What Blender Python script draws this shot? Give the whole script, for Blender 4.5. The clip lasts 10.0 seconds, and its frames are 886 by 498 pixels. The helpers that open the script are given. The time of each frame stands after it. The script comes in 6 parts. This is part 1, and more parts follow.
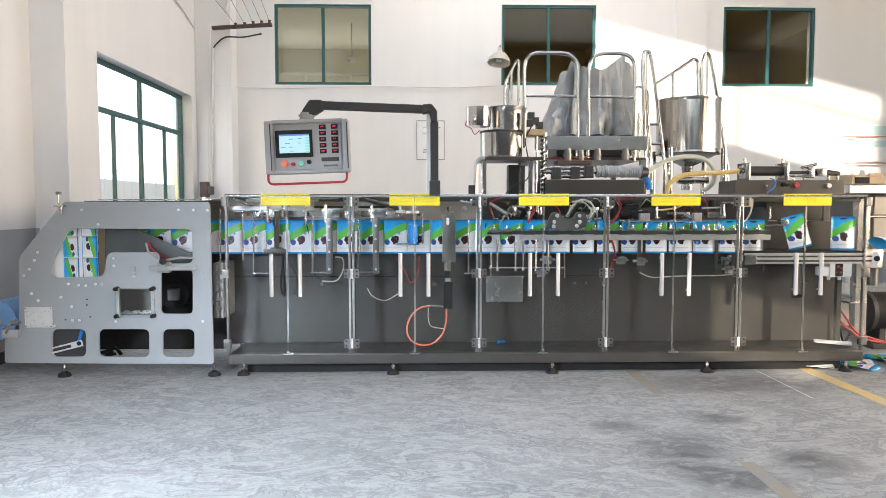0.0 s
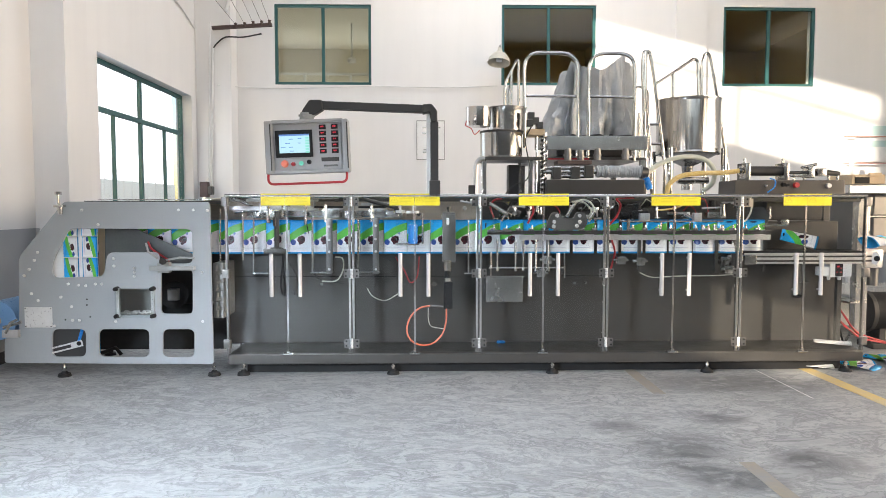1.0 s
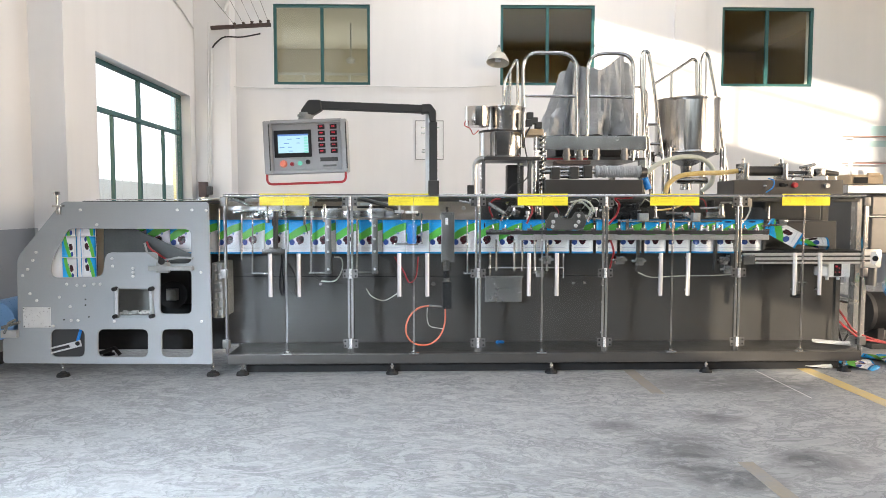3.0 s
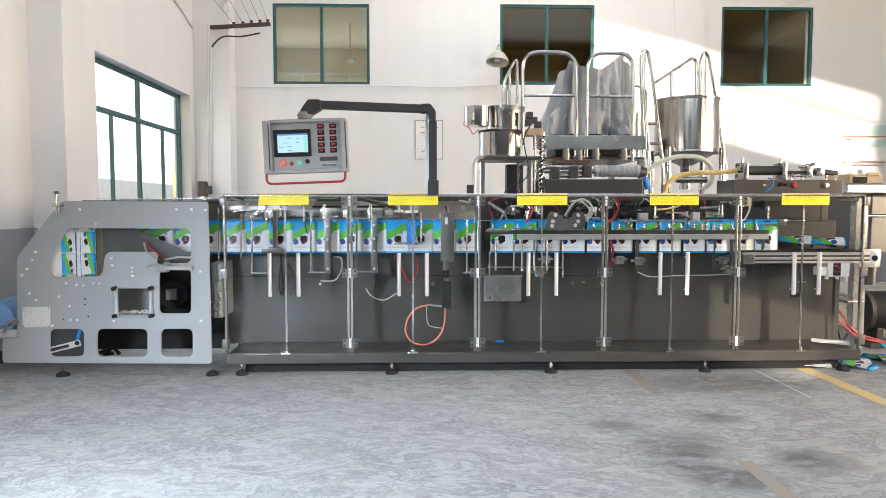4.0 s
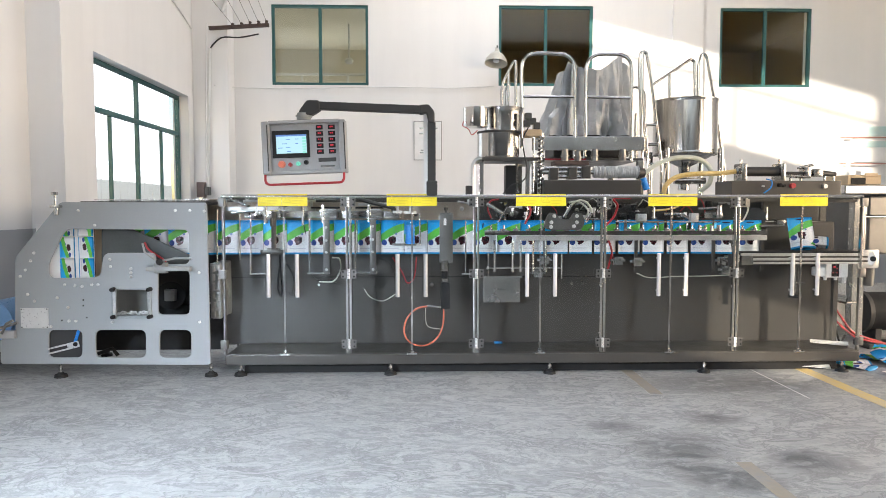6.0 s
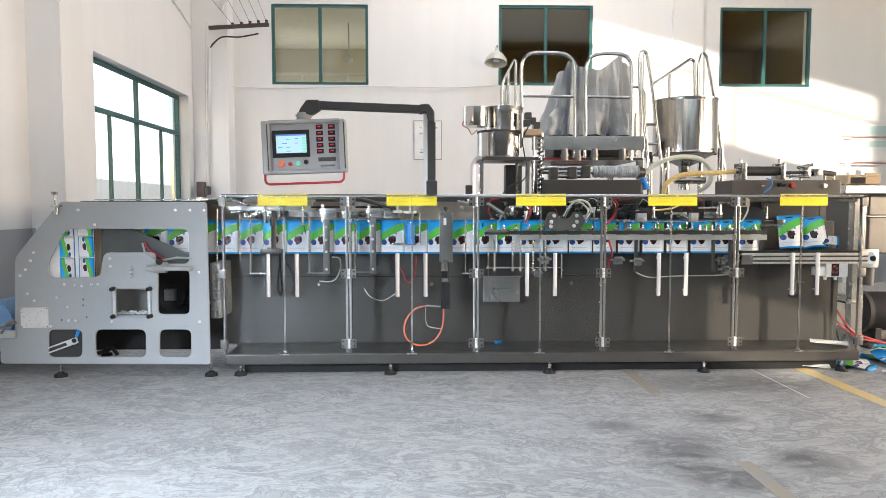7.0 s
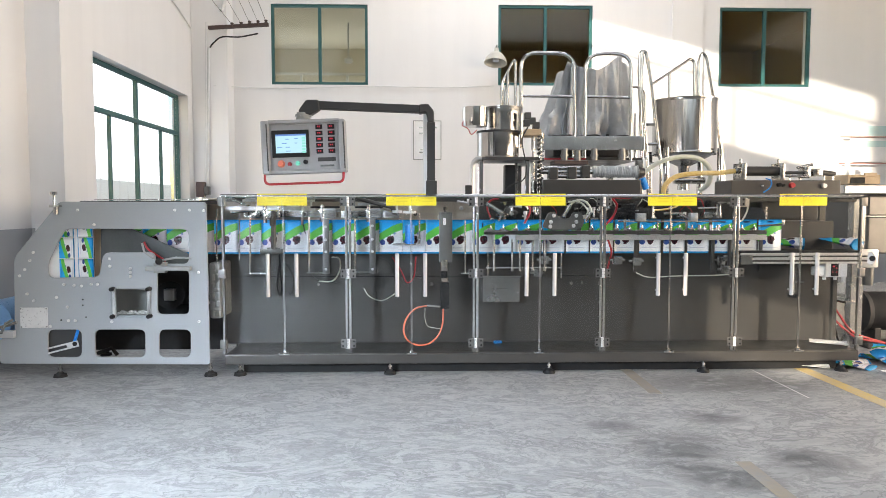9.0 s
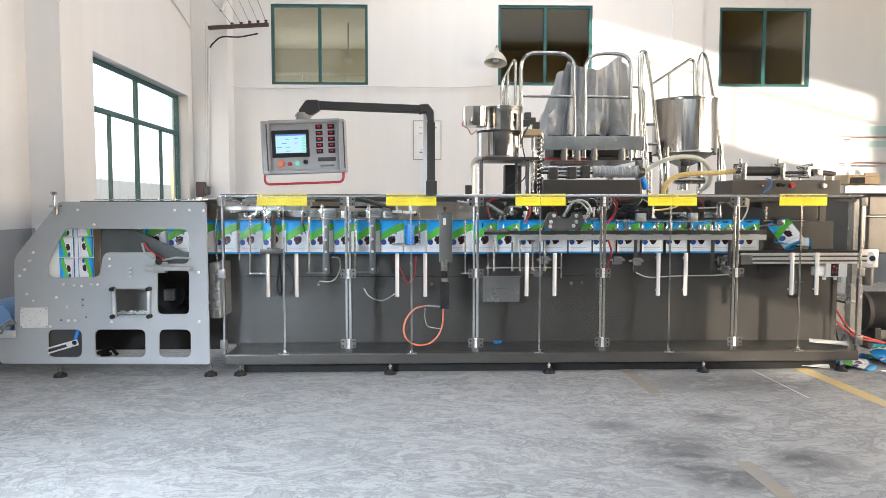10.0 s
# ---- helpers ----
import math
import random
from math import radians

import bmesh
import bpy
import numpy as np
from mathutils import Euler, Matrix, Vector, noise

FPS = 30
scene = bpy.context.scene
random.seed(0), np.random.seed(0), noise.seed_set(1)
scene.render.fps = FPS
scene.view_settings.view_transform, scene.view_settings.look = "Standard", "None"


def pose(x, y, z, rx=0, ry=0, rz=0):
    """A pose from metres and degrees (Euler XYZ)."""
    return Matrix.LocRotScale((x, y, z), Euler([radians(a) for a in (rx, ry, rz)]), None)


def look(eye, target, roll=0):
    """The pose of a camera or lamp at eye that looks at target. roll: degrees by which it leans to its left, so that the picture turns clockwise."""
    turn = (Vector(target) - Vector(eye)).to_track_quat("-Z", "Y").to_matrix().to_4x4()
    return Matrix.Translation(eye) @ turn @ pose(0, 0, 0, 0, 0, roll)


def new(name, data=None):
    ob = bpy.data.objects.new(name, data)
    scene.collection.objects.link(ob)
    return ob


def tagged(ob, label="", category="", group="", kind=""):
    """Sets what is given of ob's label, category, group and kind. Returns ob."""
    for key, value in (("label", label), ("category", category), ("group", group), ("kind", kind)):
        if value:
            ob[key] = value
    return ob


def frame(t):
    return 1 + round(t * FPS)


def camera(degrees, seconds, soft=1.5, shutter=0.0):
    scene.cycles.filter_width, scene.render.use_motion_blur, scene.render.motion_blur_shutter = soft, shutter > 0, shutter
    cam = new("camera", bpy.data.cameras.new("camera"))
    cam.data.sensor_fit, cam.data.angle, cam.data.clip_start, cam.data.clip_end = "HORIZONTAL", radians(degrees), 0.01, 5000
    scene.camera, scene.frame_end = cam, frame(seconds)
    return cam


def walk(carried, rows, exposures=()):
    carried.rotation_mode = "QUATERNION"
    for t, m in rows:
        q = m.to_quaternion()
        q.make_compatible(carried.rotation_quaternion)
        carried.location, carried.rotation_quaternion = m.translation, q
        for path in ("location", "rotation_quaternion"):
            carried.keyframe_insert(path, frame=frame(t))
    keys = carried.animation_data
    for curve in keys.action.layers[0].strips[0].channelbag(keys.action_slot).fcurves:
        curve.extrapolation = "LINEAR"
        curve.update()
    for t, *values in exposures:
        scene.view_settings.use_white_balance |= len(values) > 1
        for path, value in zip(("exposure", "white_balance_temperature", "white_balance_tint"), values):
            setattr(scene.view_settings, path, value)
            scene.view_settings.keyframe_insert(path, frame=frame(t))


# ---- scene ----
# ---- camera ----
cam = camera(66, 10.0, soft=0.85, shutter=0.5)
PX_DEG = 0.0475
SWAY = ((0, 0, 0), (1.1, 0, 0), (1.5, -1.4, 0), (2.6, -1.6, 0), (4.0, -2.8, -0.8), (4.5, -1.8, -1.9), (5.0, -3.1, 0),
        (5.5, -4.6, 1.1), (7.0, -5.1, 0.1), (8.0, -5.3, 0.1), (8.5, -6.4, 1.3), (9.0, -5.8, 0.1), (10.0, -5.8, 0.1))
walk(cam, [(t, pose(0, -5.294, 1.31, 86.5 + PX_DEG * v, 0, -1.5 + PX_DEG * h)) for t, h, v in SWAY], [(0, 1.3, 6480, 12), (10, 1.3, 6480, 12)])

# ---- light ----
SUN_WAY = Vector((1.0, 0.9, -0.26)).normalized()
world = bpy.data.worlds.new("world")
scene.world = world
world.use_nodes = True
sky = world.node_tree.nodes.new("ShaderNodeTexSky")
sky.sky_type, sky.sun_disc = "NISHITA", False
sky.sun_elevation, sky.sun_rotation = math.asin(-SUN_WAY.z), math.atan2(-SUN_WAY.x, -SUN_WAY.y)
bg = world.node_tree.nodes["Background"]
world.node_tree.links.new(sky.outputs[0], bg.inputs[0])
bg.inputs[1].default_value = 0.15
sun = new("sun", bpy.data.lights.new("sun", "SUN"))
sun.data.energy, sun.data.angle, sun.data.color = 4.2, radians(0.6), (1.0, 0.87, 0.68)
sun.matrix_world = look((0, 0, 0), SUN_WAY)


def daylight(x, y, z, target, w, h, power, color, spread_deg=180):
    """An area lamp at an opening of the hall, seen or added, sent inwards."""
    lamp = new("opening_daylight", bpy.data.lights.new("opening_daylight", "AREA"))
    lamp.data.shape, lamp.data.size, lamp.data.size_y = "RECTANGLE", w, h
    lamp.data.energy, lamp.data.color, lamp.data.spread = power, color, radians(spread_deg)
    lamp.matrix_world = look((x, y, z), target)
    return lamp


daylight(4.0, -4.75, 7.05, (4.0, -4.75, 0), 7.8, 4.3, 58, (1.0, 0.985, 0.95))    # fill lamp at an added roof opening over the camera
daylight(1.7, 3.5, 7.05, (1.7, 3.2, 0), 4.4, 1.9, 82, (0.93, 0.965, 1.0))         # fill lamp at an added roof opening along the back wall
daylight(1.5, -9.8, 5.2, (1.5, 0, 1.6), 9.6, 2.1, 34, (1.0, 0.975, 0.93))        # fill lamp at added high openings behind the camera
daylight(-3.62, 3.8, 1.95, (0, 3.6, 1.8), 2.9, 1.9, 9, (0.86, 0.93, 1.0))       # window of the side wall
daylight(-3.62, -5.6, 1.95, (-2.3, -3.8, 0.0), 1.2, 0.6, 165, (0.74, 0.87, 1.0), 84)  # side window beside the camera
daylight(-3.62, -1.0, 5.3, (2, 1, 1.5), 5.5, 1.4, 20, (0.9, 0.95, 1.0))          # upper side window
daylight(9.9, -3.0, 2.2, (2.8, 0.4, 0.2), 6.0, 2.6, 115, (1.0, 0.78, 0.55), 90)          # warm fill lamp added at an unseen far side wall opening


# ---- materials ----
def mat(name):
    m = bpy.data.materials.new(name)
    m.use_nodes = True
    return m, m.node_tree, m.node_tree.nodes["Principled BSDF"]


def node(nt, kind, **values):
    n = nt.nodes.new(kind)
    for k, v in values.items():
        n.inputs[k.replace("_", " ")].default_value = v
    return n


def calc(nt, op, a, b=0.0, c=0.0, clamp=False):
    n = nt.nodes.new("ShaderNodeMath")
    n.operation, n.use_clamp = op, clamp
    for slot, v in zip(n.inputs, (a, b, c)):
        if isinstance(v, (int, float)):
            slot.default_value = v
        else:
            nt.links.new(v, slot)
    return n.outputs[0]


def blend(nt, fac, a, b):
    n = nt.nodes.new("ShaderNodeMix")
    n.data_type = "RGBA"
    for slot, v in ((n.inputs[0], fac), (n.inputs[6], a), (n.inputs[7], b)):
        if isinstance(v, (int, float)):
            slot.default_value = v
        elif isinstance(v, tuple):
            slot.default_value = (*v, 1)
        else:
            nt.links.new(v, slot)
    return n.outputs[2]


def noise_tex(nt, scale, detail=4.0, stretch=(1, 1, 1), rough=0.55, warp=0.0):
    co = nt.nodes.new("ShaderNodeTexCoord")
    mp = nt.nodes.new("ShaderNodeMapping")
    mp.inputs["Scale"].default_value = stretch
    nt.links.new(co.outputs["Object"], mp.inputs[0])
    n = node(nt, "ShaderNodeTexNoise", Scale=scale, Detail=detail, Roughness=rough, Distortion=warp)
    nt.links.new(mp.outputs[0], n.inputs["Vector"])
    return n.outputs["Fac"]


def spread(nt, fac, lo, hi, a=0.0, b=1.0):
    n = nt.nodes.new("ShaderNodeMapRange")
    for i, v in enumerate((lo, hi, a, b)):
        n.inputs[i + 1].default_value = v
    nt.links.new(fac, n.inputs[0])
    return n.outputs[0]


def relief(nt, sh, height, strength, distance=0.002):
    b = node(nt, "ShaderNodeBump", Strength=strength, Distance=distance)
    nt.links.new(height, b.inputs["Height"])
    nt.links.new(b.outputs[0], sh.inputs["Normal"])


def paint(name, a, b, rough=0.5, metal=0.0, scale=3.0, stretch=(1, 1, 1), fine=60.0, bump=0.05, spec=0.5, coat=0.0):
    """A surface that wanders between two colours at two scales, with its gloss and fine relief."""
    m, nt, sh = mat(name)
    big, small = noise_tex(nt, scale, 5, stretch), noise_tex(nt, fine, 3, stretch)
    f = calc(nt, "ADD", calc(nt, "MULTIPLY", spread(nt, big, 0.3, 0.7), 0.7), calc(nt, "MULTIPLY", spread(nt, small, 0.3, 0.7), 0.3))
    nt.links.new(blend(nt, f, a, b), sh.inputs["Base Color"])
    nt.links.new(spread(nt, small, 0.2, 0.8, max(rough - 0.07, 0.02), min(rough + 0.09, 1)), sh.inputs["Roughness"])
    sh.inputs["Metallic"].default_value = metal
    sh.inputs["Specular IOR Level"].default_value = spec
    sh.inputs["Coat Weight"].default_value = coat
    if not metal:
        relief(nt, sh, small, bump)
    return m


STEEL = paint("brushed_stainless", (0.44, 0.435, 0.42), (0.53, 0.525, 0.51), 0.22, 1.0, 2.0, (1, 1, 1), 12, 0)
# stainless darkened in its colour for the dim surroundings it mirrors
STEEL_DARK = paint("dimmed_stainless", (0.056, 0.054, 0.051), (0.084, 0.081, 0.076), 0.33, 0.45, 0.8, (1, 1, 0.6), 7, 0)
POLISHED = paint("polished_stainless", (0.46, 0.455, 0.44), (0.58, 0.57, 0.55), 0.12, 1.0, 2.0, (1, 1, 1), 8, 0)
# same steel, near black: the cabinet's dim reflections are in the base colour
CABINET = paint("dimmed_cabinet_stainless", (0.047, 0.0445, 0.041), (0.072, 0.0685, 0.0635), 0.36, 0.3, 0.8, (1, 1, 0.6), 7, 0)
ALUMINIUM = paint("satin_aluminium", (0.52, 0.52, 0.52), (0.62, 0.62, 0.61), 0.33, 0.85, 4.0, (1, 1, 0.3), 80, 0.03)
GREY_PAINT = paint("grey_machine_paint", (0.265, 0.284, 0.298), (0.31, 0.33, 0.342), 0.42, 0.0, 1.3, (1, 1, 1), 90, 0.05)
DARK_PAINT = paint("dark_grey_paint", (0.020, 0.0195, 0.0195), (0.032, 0.031, 0.031), 0.5, 0.0, 3, (1, 1, 1), 80, 0.05)
BLACK = paint("black_rubber", (0.010, 0.010, 0.011), (0.022, 0.022, 0.022), 0.65, 0.0, 8, (1, 1, 1), 90, 0.1, 0.2)
RED = paint("red_plastic", (0.30, 0.012, 0.02), (0.42, 0.022, 0.03), 0.4, 0.0, 8)
ORANGE_HOSE = paint("orange_air_hose", (0.62, 0.13, 0.07), (0.75, 0.19, 0.10), 0.35, 0.0, 8)
WHITE_HOSE = paint("clear_hose", (0.48, 0.50, 0.42), (0.60, 0.60, 0.52), 0.3, 0.0, 12)
AMBER_HOSE = paint("amber_hose", (0.55, 0.36, 0.08), (0.68, 0.55, 0.30), 0.28, 0.0, 6)
YELLOW = paint("yellow_label", (0.82, 0.68, 0.02), (0.88, 0.76, 0.05), 0.4, 0.0, 6, fine=40, bump=0.01)
YELLOW_INK = paint("label_ink", (0.62, 0.51, 0.03), (0.70, 0.57, 0.04), 0.5)
BLUE = paint("blue_film", (0.02, 0.16, 0.55), (0.03, 0.30, 0.75), 0.25, 0.0, 6)
ROLL_BLUE = paint("pale_blue_film_roll", (0.16, 0.34, 0.62), (0.22, 0.42, 0.70), 0.3, 0.0, 5)
PANEL_GREY = paint("silver_grey_paint", (0.29, 0.293, 0.295), (0.335, 0.337, 0.338), 0.4, 0.1, 6)
CAST = paint("cast_grey_metal", (0.22, 0.228, 0.222), (0.31, 0.315, 0.305), 0.5, 0.1, 9)
FORMER = paint("dark_forming_steel", (0.045, 0.052, 0.052), (0.075, 0.083, 0.082), 0.36, 0.3, 4)
BOLT = paint("bright_bolt_steel", (0.56, 0.56, 0.56), (0.66, 0.66, 0.65), 0.3, 0.35, 8)
STEEL_MID = paint("plain_steel", (0.14, 0.137, 0.132), (0.20, 0.196, 0.188), 0.34, 0.8, 3, (1, 1, 1), 9, 0)
PALE = paint("pale_plastic", (0.62, 0.63, 0.63), (0.72, 0.72, 0.72), 0.4, 0.0, 6)
WHITE = paint("white_print", (0.74, 0.74, 0.74), (0.82, 0.82, 0.82), 0.45, 0.0, 6)
# beige of the mirrored wall put into this steel's colour
TAUPE = paint("wall_toned_steel", (0.42, 0.36, 0.30), (0.50, 0.44, 0.37), 0.4, 0.2, 3)
GREEN_FRAME = paint("green_window_frame", (0.020, 0.085, 0.088), (0.034, 0.125, 0.125), 0.4, 0.1, 6)
BROWN = paint("rusty_brown_steel", (0.05, 0.03, 0.03), (0.09, 0.06, 0.05), 0.6, 0.2, 12)
CARD = paint("cardboard", (0.45, 0.34, 0.22), (0.55, 0.43, 0.29), 0.8, 0.0, 6)
SHELF_RED = paint("faded_red_strip", (0.42, 0.20, 0.17), (0.52, 0.29, 0.24), 0.6, 0.0, 8)
ENAMEL = paint("cream_enamel", (0.45, 0.42, 0.36), (0.58, 0.55, 0.48), 0.35, 0.0, 8)


def wall_paint():
    m, nt, sh = mat("white_plaster")
    big, fine = noise_tex(nt, 0.5, 5), noise_tex(nt, 26, 5)
    streak = noise_tex(nt, 1.3, 4, (3.0, 3.0, 0.25))
    f = calc(nt, "ADD", calc(nt, "MULTIPLY", spread(nt, big, 0.3, 0.7), 0.6), calc(nt, "MULTIPLY", spread(nt, streak, 0.35, 0.75), 0.4))
    upper = blend(nt, f, (0.79, 0.785, 0.785), (0.71, 0.705, 0.71))
    dado = blend(nt, f, (0.36, 0.37, 0.385), (0.31, 0.32, 0.335))
    geo = nt.nodes.new("ShaderNodeNewGeometry")
    sep = nt.nodes.new("ShaderNodeSeparateXYZ")
    nt.links.new(geo.outputs["Position"], sep.inputs[0])
    edge = calc(nt, "GREATER_THAN", calc(nt, "ADD", sep.outputs[2], calc(nt, "MULTIPLY", calc(nt, "SUBTRACT", fine, 0.5), 0.008)), 1.12)
    nt.links.new(blend(nt, edge, dado, upper), sh.inputs["Base Color"])
    sh.inputs["Roughness"].default_value = 0.75
    relief(nt, sh, fine, 0.15, 0.003)
    return m


WALL = wall_paint()


def concrete():
    m, nt, sh = mat("trowelled_concrete")
    cloud = noise_tex(nt, 0.7, 6)
    swirl = noise_tex(nt, 2.4, 5, (0.9, 1.5, 1), 0.6, 1.4)
    scrub = noise_tex(nt, 4.6, 5, (0.9, 1.5, 1), 0.62, 1.2)
    fine = noise_tex(nt, 70, 4)
    worn = noise_tex(nt, 1.1, 8, (1, 1.5, 1), 0.75)
    base = blend(nt, spread(nt, cloud, 0.3, 0.7), (0.275, 0.282, 0.286), (0.345, 0.35, 0.352))

    def strokes(n, at, width):
        """Thin trowel marks along the level lines of a noise."""
        return spread(nt, calc(nt, "ABSOLUTE", calc(nt, "SUBTRACT", n, at)), width, 0.0)

    pale = calc(nt, "MAXIMUM", strokes(scrub, 0.55, 0.045), strokes(swirl, 0.46, 0.03))
    base = blend(nt, calc(nt, "MULTIPLY", pale, 0.5), base, (0.45, 0.455, 0.457))
    dark = calc(nt, "MAXIMUM", strokes(scrub, 0.47, 0.035), strokes(swirl, 0.53, 0.026))
    base = blend(nt, calc(nt, "MULTIPLY", calc(nt, "MULTIPLY", dark, spread(nt, worn, 0.36, 0.6, 0.25, 1.0)), 0.75), base, (0.135, 0.14, 0.146))
    co = nt.nodes.new("ShaderNodeTexCoord")
    sep = nt.nodes.new("ShaderNodeSeparateXYZ")
    nt.links.new(co.outputs["Object"], sep.inputs[0])
    # scuffed grey patches, the last a darker area before the machine: centre, half sizes, strength
    for px, py, rx, ry, k in ((1.42, -1.70, 0.40, 0.28, 0.9), (1.50, -2.08, 0.28, 0.22, 0.9), (1.96, -1.92, 0.24, 0.20, 0.95),
                              (1.82, -1.16, 0.20, 0.13, 0.85), (1.14, -1.31, 0.18, 0.12, 0.7), (2.3, -0.35, 0.75, 0.35, 0.7)):
        dx = calc(nt, "DIVIDE", calc(nt, "SUBTRACT", sep.outputs[0], px), rx)
        dy = calc(nt, "DIVIDE", calc(nt, "SUBTRACT", sep.outputs[1], py), ry)
        far = calc(nt, "SQRT", calc(nt, "ADD", calc(nt, "MULTIPLY", dx, dx), calc(nt, "MULTIPLY", dy, dy)))
        far = calc(nt, "ADD", far, calc(nt, "MULTIPLY", calc(nt, "SUBTRACT", swirl, 0.5), 2.2))
        patch = calc(nt, "MULTIPLY", spread(nt, far, 1.15, 0.45), spread(nt, scrub, 0.36, 0.56, 0.25, 1.0), clamp=True)
        base = blend(nt, calc(nt, "MULTIPLY", patch, k), base, (0.085, 0.088, 0.092))
    base = blend(nt, calc(nt, "MULTIPLY", spread(nt, fine, 0.35, 0.75), 0.14), base, (0.22, 0.22, 0.22))
    nt.links.new(base, sh.inputs["Base Color"])
    nt.links.new(spread(nt, swirl, 0.35, 0.7, 0.40, 0.60), sh.inputs["Roughness"])
    sh.inputs["Specular IOR Level"].default_value = 0.32
    ripple = noise_tex(nt, 6.0, 4, (1.0, 1.3, 1), 0.55)
    h = calc(nt, "ADD", calc(nt, "ADD", ripple, calc(nt, "MULTIPLY", swirl, 0.35)), calc(nt, "MULTIPLY", fine, 0.015))
    relief(nt, sh, h, 0.45, 0.03)
    return m


CONCRETE = concrete()


def clear_sheet(name, tint=(0.96, 0.97, 0.97), gloss=0.07, rim=0.4):
    """Thin clear sheet: light passes straight on, and a little is mirrored."""
    m, nt, sh = mat(name)
    out = nt.nodes["Material Output"]
    tr = nt.nodes.new("ShaderNodeBsdfTransparent")
    tr.inputs[0].default_value = (*tint, 1)
    gl = node(nt, "ShaderNodeBsdfGlossy", Roughness=0.03)
    fr = node(nt, "ShaderNodeLayerWeight", Blend=0.5)
    mx = nt.nodes.new("ShaderNodeMixShader")
    nt.links.new(calc(nt, "MULTIPLY_ADD", calc(nt, "POWER", fr.outputs[1], 4.0), rim, gloss, clamp=True), mx.inputs[0])
    nt.links.new(tr.outputs[0], mx.inputs[1])
    nt.links.new(gl.outputs[0], mx.inputs[2])
    nt.links.new(mx.outputs[0], out.inputs[0])
    return m


ACRYLIC = clear_sheet("clear_acrylic", (0.96, 0.97, 0.97), 0.014, 0.35)
GLASS = clear_sheet("window_glass", (0.88, 0.89, 0.84), 0.02, 0.2)
CLEAR_GLASS = clear_sheet("clean_window_glass", (0.97, 0.98, 0.98), 0.02, 0.1)


def glowing(name, color, strength):
    m, nt, sh = mat(name)
    sh.inputs["Base Color"].default_value = (*[c * 0.3 for c in color], 1)
    sh.inputs["Emission Color"].default_value = (*color, 1)
    sh.inputs["Emission Strength"].default_value = strength
    return m


SCREEN = glowing("lit_screen", (0.45, 0.72, 0.80), 0.38)
SCREEN_BLUE = glowing("lit_screen_bar", (0.10, 0.22, 0.55), 0.4)
SCREEN_GREEN = glowing("lit_screen_key", (0.25, 0.72, 0.58), 0.38)
RED_DIGIT = glowing("red_led_digits", (0.8, 0.03, 0.06), 0.4)
LAMP_GREEN = glowing("green_pilot_lamp", (0.2, 0.8, 0.6), 0.28)


def printed_film(slot):
    """Printed pouch laminate: blue head, green sweep, white front with a dark picture, badge and foot strip."""
    m, nt, sh = mat("printed_laminate")
    co = nt.nodes.new("ShaderNodeTexCoord")
    sep = nt.nodes.new("ShaderNodeSeparateXYZ")
    nt.links.new(co.outputs["Object"], sep.inputs[0])
    u = calc(nt, "ADD", calc(nt, "DIVIDE", sep.outputs[0], 0.187), 0.5)
    v = calc(nt, "DIVIDE", sep.outputs[2], 0.274)
    bow = calc(nt, "SINE", calc(nt, "MULTIPLY", u, 2.6))
    c1 = calc(nt, "ADD", calc(nt, "MULTIPLY_ADD", u, 0.29, 0.58), calc(nt, "MULTIPLY", bow, 0.078))
    c2 = calc(nt, "ADD", calc(nt, "MULTIPLY_ADD", u, 0.338, 0.35), calc(nt, "MULTIPLY", bow, 0.043))
    blue = blend(nt, spread(nt, v, 0.6, 1.0), (0.02, 0.44, 0.80), (0.012, 0.26, 0.66))
    col = blend(nt, calc(nt, "GREATER_THAN", v, c2), (0.66, 0.68, 0.70), (0.10, 0.46, 0.07))
    col = blend(nt, calc(nt, "GREATER_THAN", v, c1), col, blue)

    def ellipse(cu, cv, ru, rv, wobble=0.0):
        a = calc(nt, "DIVIDE", calc(nt, "SUBTRACT", u, cu), ru)
        b = calc(nt, "DIVIDE", calc(nt, "SUBTRACT", v, cv), rv)
        d = calc(nt, "ADD", calc(nt, "MULTIPLY", a, a), calc(nt, "MULTIPLY", b, b))
        if wobble:
            d = calc(nt, "ADD", d, calc(nt, "MULTIPLY", calc(nt, "SUBTRACT", noise_tex(nt, 34, 2), 0.5), wobble))
        return calc(nt, "LESS_THAN", d, 1.0)

    pic = blend(nt, spread(nt, noise_tex(nt, 60, 2), 0.42, 0.62), (0.010, 0.008, 0.012), (0.075, 0.014, 0.02))
    col = blend(nt, ellipse(0.47, 0.41, 0.17, 0.13, 3.0), col, pic)
    col = blend(nt, ellipse(0.14, 0.34, 0.115, 0.085), col, (0.03, 0.07, 0.26))
    col = blend(nt, ellipse(0.66, 0.60, 0.05, 0.035), col, (0.16, 0.26, 0.42))
    text = calc(nt, "MULTIPLY", calc(nt, "LESS_THAN", calc(nt, "ABSOLUTE", calc(nt, "SUBTRACT", v, 0.17)), 0.012),
                calc(nt, "LESS_THAN", calc(nt, "ABSOLUTE", calc(nt, "SUBTRACT", u, 0.45)), 0.34))
    col = blend(nt, calc(nt, "MULTIPLY", text, 0.5), col, (0.25, 0.32, 0.42))
    col = blend(nt, calc(nt, "LESS_THAN", v, 0.055), col, (0.02, 0.24, 0.52))
    if slot:
        col = blend(nt, ellipse(0.5, 0.93, 0.17, 0.022), col, (0.02, 0.03, 0.05))
    nt.links.new(col, sh.inputs["Base Color"])
    sh.inputs["Roughness"].default_value = 0.26
    relief(nt, sh, noise_tex(nt, 14, 3), 0.25, 0.006)
    return m


